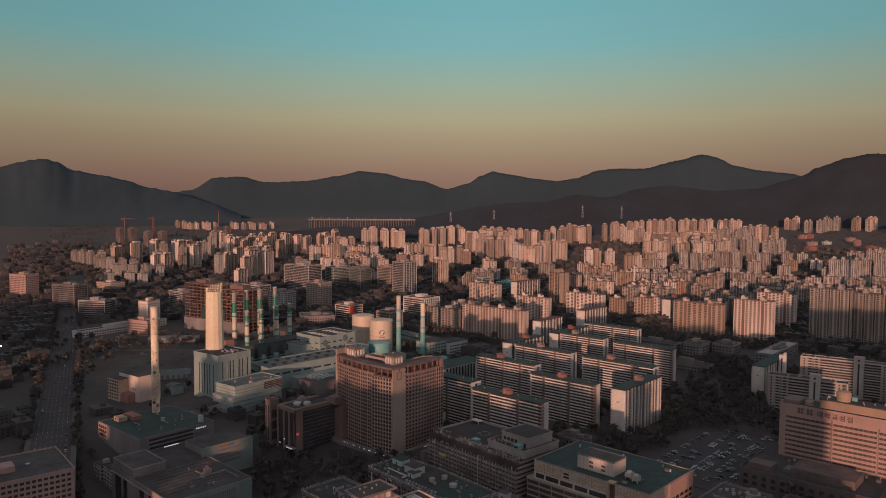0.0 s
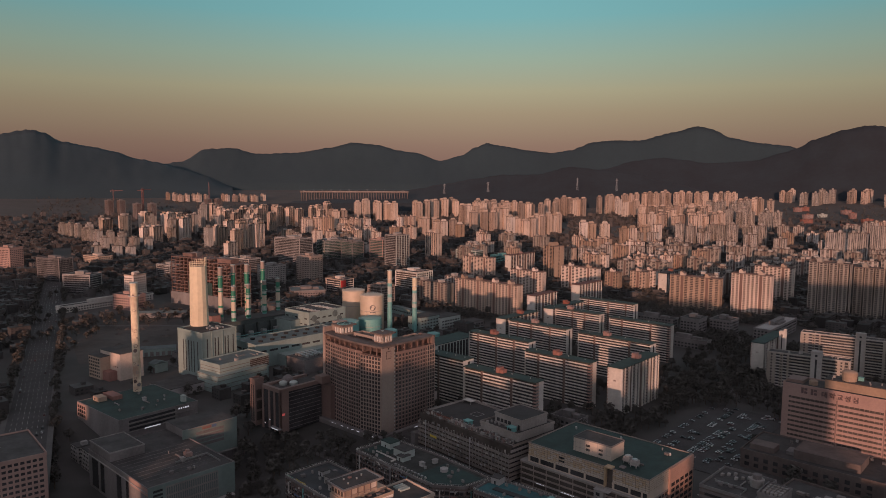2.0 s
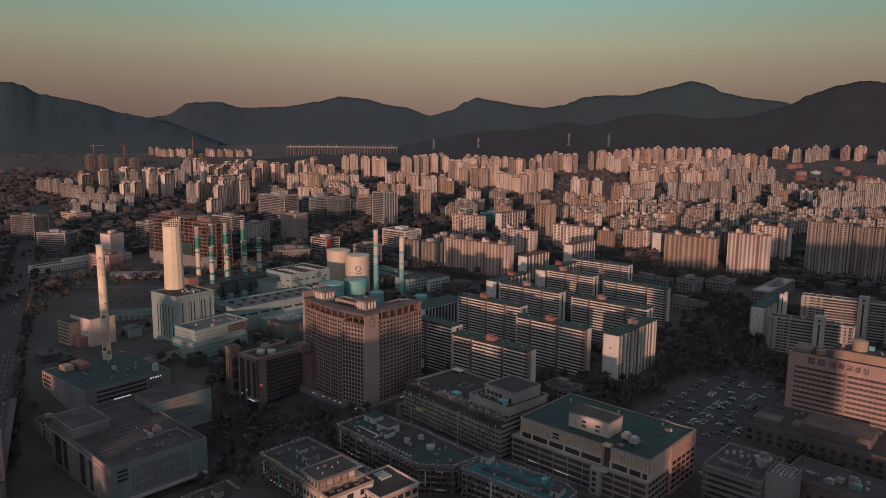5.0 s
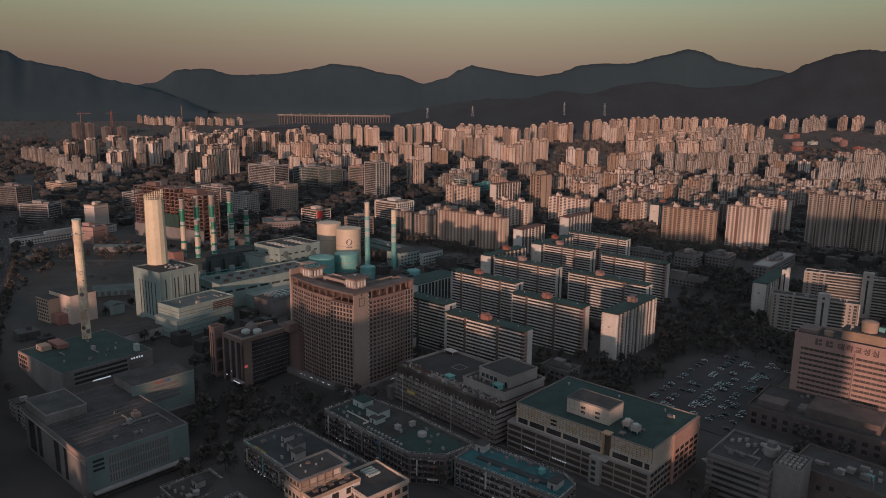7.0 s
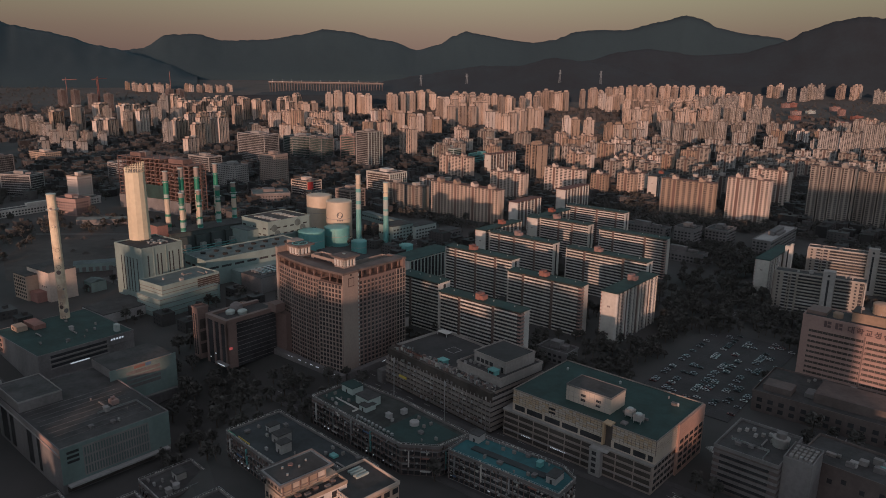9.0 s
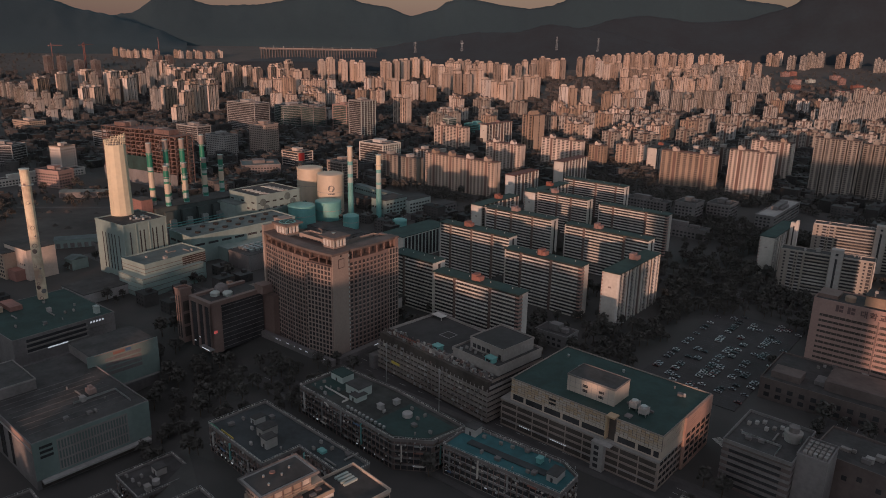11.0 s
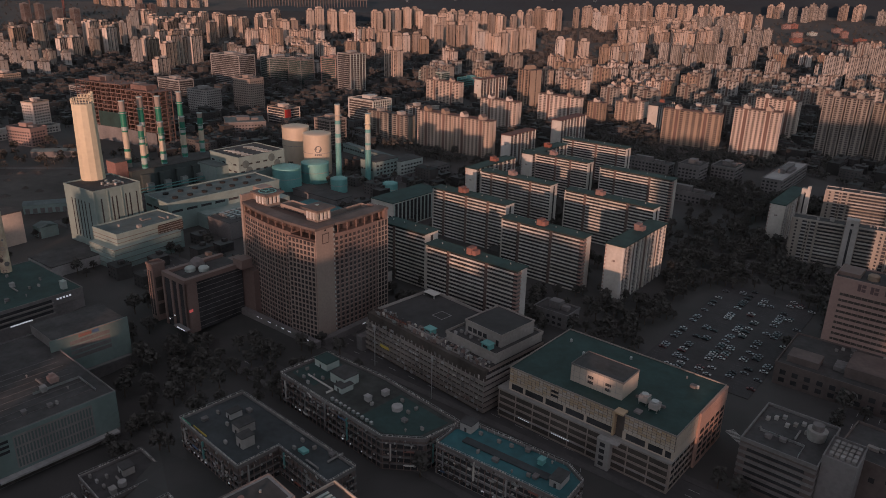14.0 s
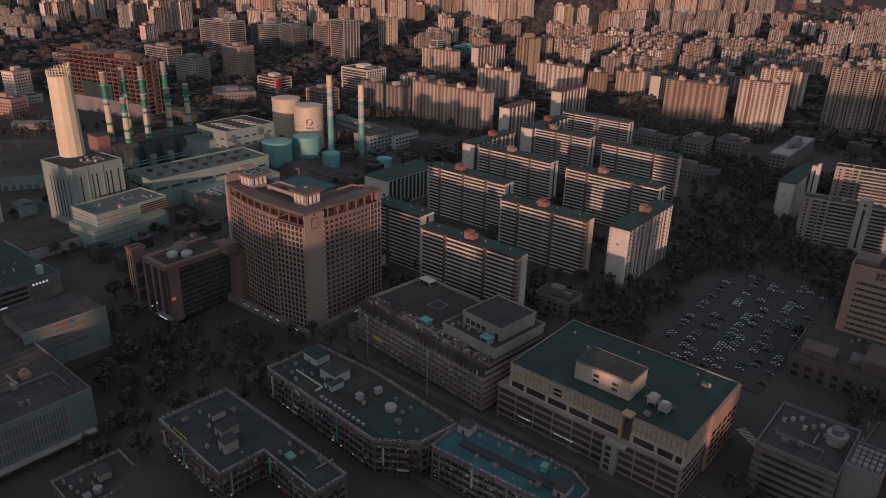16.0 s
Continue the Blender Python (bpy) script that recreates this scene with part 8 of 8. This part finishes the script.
far = {}
for n, (x, y) in enumerate(spots):
    q = rnd.choices(range(6), (22, 24, 14, 12, 18, 10))[0]
    turn = GRID + rnd.choice((0, 0, 90)) + rnd.uniform(-4, 4)
    m = pose(x, y, ground_z(x, y) - 0.5, 0, 0, turn)
    h, used, L, D, z, wall = houses[q]
    if n < 36:
        if used:
            copy_thing(h, m)
        else:
            h.matrix_world = m
            houses[q][1] = True
    else:
        s = far.setdefault(0, Shape())
        i = len(s.v)
        z *= rnd.uniform(0.7, 1.1)
        b = Shape().box(0, L, 0, D, 0, z).box(L * 0.5, L * 0.5 + 3.5, D * 0.4, D * 0.4 + 4, z + 0.3, z + 2.8)
        s.v += [tuple(m @ Vector(p)) for p in b.v]
        s.f += [tuple(i + c for c in f) for f in b.f]
        s = far.setdefault(1, Shape())
        i = len(s.v)
        b = Shape().box(-0.2, L + 0.2, -0.2, D + 0.2, z, z + 0.3)
        s.v += [tuple(m @ Vector(p)) for p in b.v]
        s.f += [tuple(i + c for c in f) for f in b.f]
        s = far.setdefault(2, Shape())
        i = len(s.v)
        b = Shape()
        for f in range(max(2, int(z / 3))):
            for k in range(int(L / 4)):
                b.card("f", 0, 1 + 4 * k, 2.8 + 4 * k, 1 + 3 * f, 2.3 + 3 * f)
        s.v += [tuple(m @ Vector(p)) for p in b.v]
        s.f += [tuple(i + c for c in f) for f in b.f]
town = thing("house_mass", "mass of distant low houses with shade put into their colour", "houses", 0, 0, kind="stuff")
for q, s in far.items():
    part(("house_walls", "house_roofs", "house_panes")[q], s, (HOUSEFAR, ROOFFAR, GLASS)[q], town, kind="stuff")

# ---- trees ----
def tree(height, spread, seed, label):
    rn = random.Random(seed)
    t = thing("tree", label, "tree", 0, 0, group="street and park trees")
    trunk = Shape().tube(0, 0, 0.28, 0.16, 0, height * 0.55, 8)
    for k in range(5):
        a, z = rn.uniform(0, 6.28), height * rn.uniform(0.3, 0.5)
        x, y, r = math.cos(a) * spread * 0.5, math.sin(a) * spread * 0.5, 0.09
        i = len(trunk.v)
        trunk.v += [(-r, -r, z), (r, -r, z), (0, r, z), (x - r / 2, y, z + height * 0.22), (x + r / 2, y, z + height * 0.22), (x, y + r / 2, z + height * 0.24)]
        trunk.f += [(i, i + 1, i + 4, i + 3), (i + 1, i + 2, i + 5, i + 4), (i + 2, i, i + 3, i + 5)]
    part("trunk", trunk, BARK, t)
    c = Shape()
    for k in range(150):
        a, e, q = rn.uniform(0, 6.28), rn.uniform(-0.75, 1.5), rn.uniform(0.55, 1.0) ** 0.5
        lump = 0.78 + 0.34 * math.sin(a * 3 + seed) * math.cos(e * 2 + seed)
        x, y, z = spread * q * lump * math.cos(a) * math.cos(e), spread * q * lump * math.sin(a) * math.cos(e), height * 0.62 + height * 0.36 * q * lump * math.sin(e)
        r = rn.uniform(0.5, 1.05) * spread * 0.36
        i = len(c.v)
        ps = [(x + r * rn.uniform(-1, 1), y + r * rn.uniform(-1, 1), z + r * rn.uniform(-0.7, 0.7)) for _ in range(5)]
        c.v += ps
        c.f += [(i, i + 1, i + 2), (i + 1, i + 3, i + 2), (i + 2, i + 3, i + 4), (i, i + 2, i + 4)]
    part("crown", c, LEAF, t)
    return t


trees = [tree(9, 3.6, 1, "broad leafy street tree"), tree(12, 4.4, 2, "tall leafy park tree"), tree(7.5, 3.0, 3, "small leafy street tree"), tree(11, 3.4, 4, "slim leafy park tree")]
by_name = [{c.name.split(".")[0]: c.data for c in t.children} for t in trees]
placed = [False] * 4
rnd = random.Random(3)
slots = []
for k in range(14000):
    zone = rnd.random()
    if zone < 0.03:
        x, y = rnd.uniform(-190, -70), rnd.uniform(440, 570)
    elif zone < 0.06:
        x, y = local(117, 538, GRID, rnd.uniform(-50, -5), rnd.uniform(-8, 125))
    elif zone < 0.22:
        x, y = rnd.uniform(-700, -150), rnd.uniform(800, 1600)
    elif zone < 0.42:
        u, v = rnd.uniform(-20, 120), rnd.uniform(-30, 280)
        x, y = local(180, 655, GRID, u, v)
    elif zone < 0.62:
        x, y = local(-60, 800, GRID, rnd.uniform(-40, 260), rnd.uniform(-150, 330))
    elif zone < 0.72:
        x, y = rnd.uniform(-330, 330), rnd.uniform(430, 1300)
    elif zone < 0.86:
        q, f = rnd.choice(((-330, 770, 420, 175), (-215, 540, 60, 885), (-150, 560, 130, 335), (-130, 1000, 520, 470), (150, 395, 480, 810))), rnd.random()
        ln = math.hypot(q[2] - q[0], q[3] - q[1])
        o = rnd.choice((-11.5, 11.5)) + rnd.uniform(-1.5, 1.5)
        x, y = q[0] + (q[2] - q[0]) * f - (q[3] - q[1]) / ln * o, q[1] + (q[3] - q[1]) * f + (q[2] - q[0]) / ln * o
    else:
        x, y = local(-180, 262, 120.4, rnd.uniform(150, 1500), rnd.choice((-19, 19)) + rnd.uniform(-2, 2))
    if clear(x, y, 3.5, 0.8) and not (y > 790 and 8 < x - (y + 250) * 0.176 < 39):
        slots.append((x, y))
        enter(x, y, 0.4)
    if len(slots) >= 1900:
        break
slots.sort(key=lambda p: p[1])
leaves, wood = Shape(), Shape()
for n, (x, y) in enumerate(slots):
    q, sc = rnd.randrange(4), rnd.uniform(0.8, 1.25)
    m = pose(x, y, ground_z(x, y), 0, 0, rnd.uniform(0, 360))
    if n % 18 == 0:
        if placed[q]:
            copy_thing(trees[q], m)
        else:
            trees[q].matrix_world = m
            placed[q] = True
    else:
        m = m @ Matrix.Diagonal((sc, sc, sc, 1))
        for src, dst in ((by_name[q]["crown"], leaves), (by_name[q]["trunk"], wood)):
            i = len(dst.v)
            dst.v += [tuple(m @ v.co) for v in src.vertices]
            dst.f += [tuple(i + c for c in p.vertices) for p in src.polygons]
grove = thing("tree_mass", "dark mass of park and street trees", "trees", 0, 0, kind="stuff")
part("crowns", leaves, LEAF, grove, kind="stuff")
part("trunks", wood, BARK, grove, kind="stuff")

# trees in the courts and lanes farther off
rnd = random.Random(8)
rough_trees = []
for k in range(5):
    c = Shape()
    for q in range(24):
        a, e = rnd.uniform(0, 6.28), rnd.uniform(-0.6, 1.5)
        x, y, z = 3.0 * math.cos(a) * math.cos(e), 3.0 * math.sin(a) * math.cos(e), 5.5 + 3.2 * math.sin(e)
        i = len(c.v)
        c.v += [(x + rnd.uniform(-1.7, 1.7), y + rnd.uniform(-1.7, 1.7), z + rnd.uniform(-1.3, 1.3)) for _ in range(5)]
        c.f += [(i, i + 1, i + 2), (i + 1, i + 3, i + 2), (i + 2, i + 3, i + 4), (i, i + 2, i + 4)]
    c.tube(0, 0, 0.3, 0.2, 0, 5, 5)
    rough_trees.append(c)
leaves, count = Shape(), 0
for k in range(40000):
    if rnd.random() < 0.55:
        x, y = local(60, 1050, GRID, rnd.uniform(-200, 420), rnd.uniform(-60, 900))
    else:
        y = rnd.uniform(700, 3300)
        x = rnd.uniform(-0.62 * y - 60, 0.58 * y + 60)
    if math.hypot(x, y) > 900 and free(x, y, 2.0):
        enter(x, y, 2.0)
        m, src = pose(x, y, ground_z(x, y), 0, 0, rnd.uniform(0, 360)) @ Matrix.Diagonal((1, 1, rnd.uniform(0.7, 1.2), 1)), rnd.choice(rough_trees)
        i = len(leaves.v)
        leaves.v += [tuple(m @ Vector(p)) for p in src.v]
        leaves.f += [tuple(i + c for c in f) for f in src.f]
        count += 1
    if count >= 6200:
        break
tagged(new("distant_trees", leaves.mesh("distant_trees", LEAF)), "dark trees filling the courts between far apartment blocks", "trees", kind="stuff")

# ---- pylons, cranes, lamps ----
def pylon(x, y, z, h):
    t = thing("pylon", "slim lattice power pylon on a wooded hill", "pylon", x, y, 20, z, "power pylons")
    for sx in (-1, 1):
        for sy in (-1, 1):
            s = Shape()
            s.v += [(sx * 4 - 0.3, sy * 4 - 0.3, 0), (sx * 4 + 0.3, sy * 4 - 0.3, 0), (sx * 4 + 0.3, sy * 4 + 0.3, 0), (sx * 4 - 0.3, sy * 4 + 0.3, 0), (sx * 0.6 - 0.3, sy * 0.6 - 0.3, h), (sx * 0.6 + 0.3, sy * 0.6 - 0.3, h), (sx * 0.6 + 0.3, sy * 0.6 + 0.3, h), (sx * 0.6 - 0.3, sy * 0.6 + 0.3, h)]
            s.f += [(4, 5, 6, 7), (0, 1, 5, 4), (1, 2, 6, 5), (2, 3, 7, 6), (3, 0, 4, 7)]
            part("leg", s, STEEL, t)
    for k in range(3):
        part("arm", Shape().box(-8 + k, 8 - k, -0.3, 0.3, h * (0.7 + 0.12 * k), h * (0.7 + 0.12 * k) + 0.8), STEEL, t)
    for k in range(6):
        w = 4 - 3.2 * k / 6
        part("brace", ring(Shape(), -w, w, -w, w, h * k / 6.5 + 3, h * k / 6.5 + 3.5, 0.4), STEEL, t)


for x, y, z, h in ((-192, 3520, 118, 48), (20, 3500, 130, 46), (440, 3460, 142, 58), (620, 3440, 140, 58)):
    pylon(x, y, z, h)


def crane(x, y, h, reach, turn):
    t = thing("tower_crane", "red tower crane over a building site", "crane", x, y, turn, ground_z(x, y), "tower cranes")
    part("mast", Shape().box(-1, 1, -1, 1, 0, h), CRANE, t)
    part("jib", Shape().box(-reach * 0.3, reach, -0.7, 0.7, h, h + 1.6), CRANE, t)
    part("apex", Shape().box(-0.7, 0.7, -0.7, 0.7, h + 1.6, h + 9), CRANE, t)
    part("counterweight", Shape().box(-reach * 0.3, -reach * 0.3 + 4, -1.2, 1.2, h - 3, h), DIM, t)


for x, y, h, r, a in ((-1450, 2770, 95, 36, 20), (-1290, 2690, 110, 40, 70), (-1310, 2720, 104, 40, 140), (-1140, 2960, 118, 40, 110)):
    crane(x, y, h, r, a)
flood = thing("flood_lamp", "two bright flood lamps on a mast beside the avenue", "lamp", -640, 890)
part("mast", Shape().tube(0, 0, 0.3, 0.2, 0, 12, 8).box(-8, 8, -0.2, 0.2, 11.6, 12), STEEL, flood)
for u in (-8, 7):
    part("lamp_head", Shape().tube(u + 0.5, -0.6, 1.1, 1.1, 11.2, 12.8, 12), HEAD, flood)
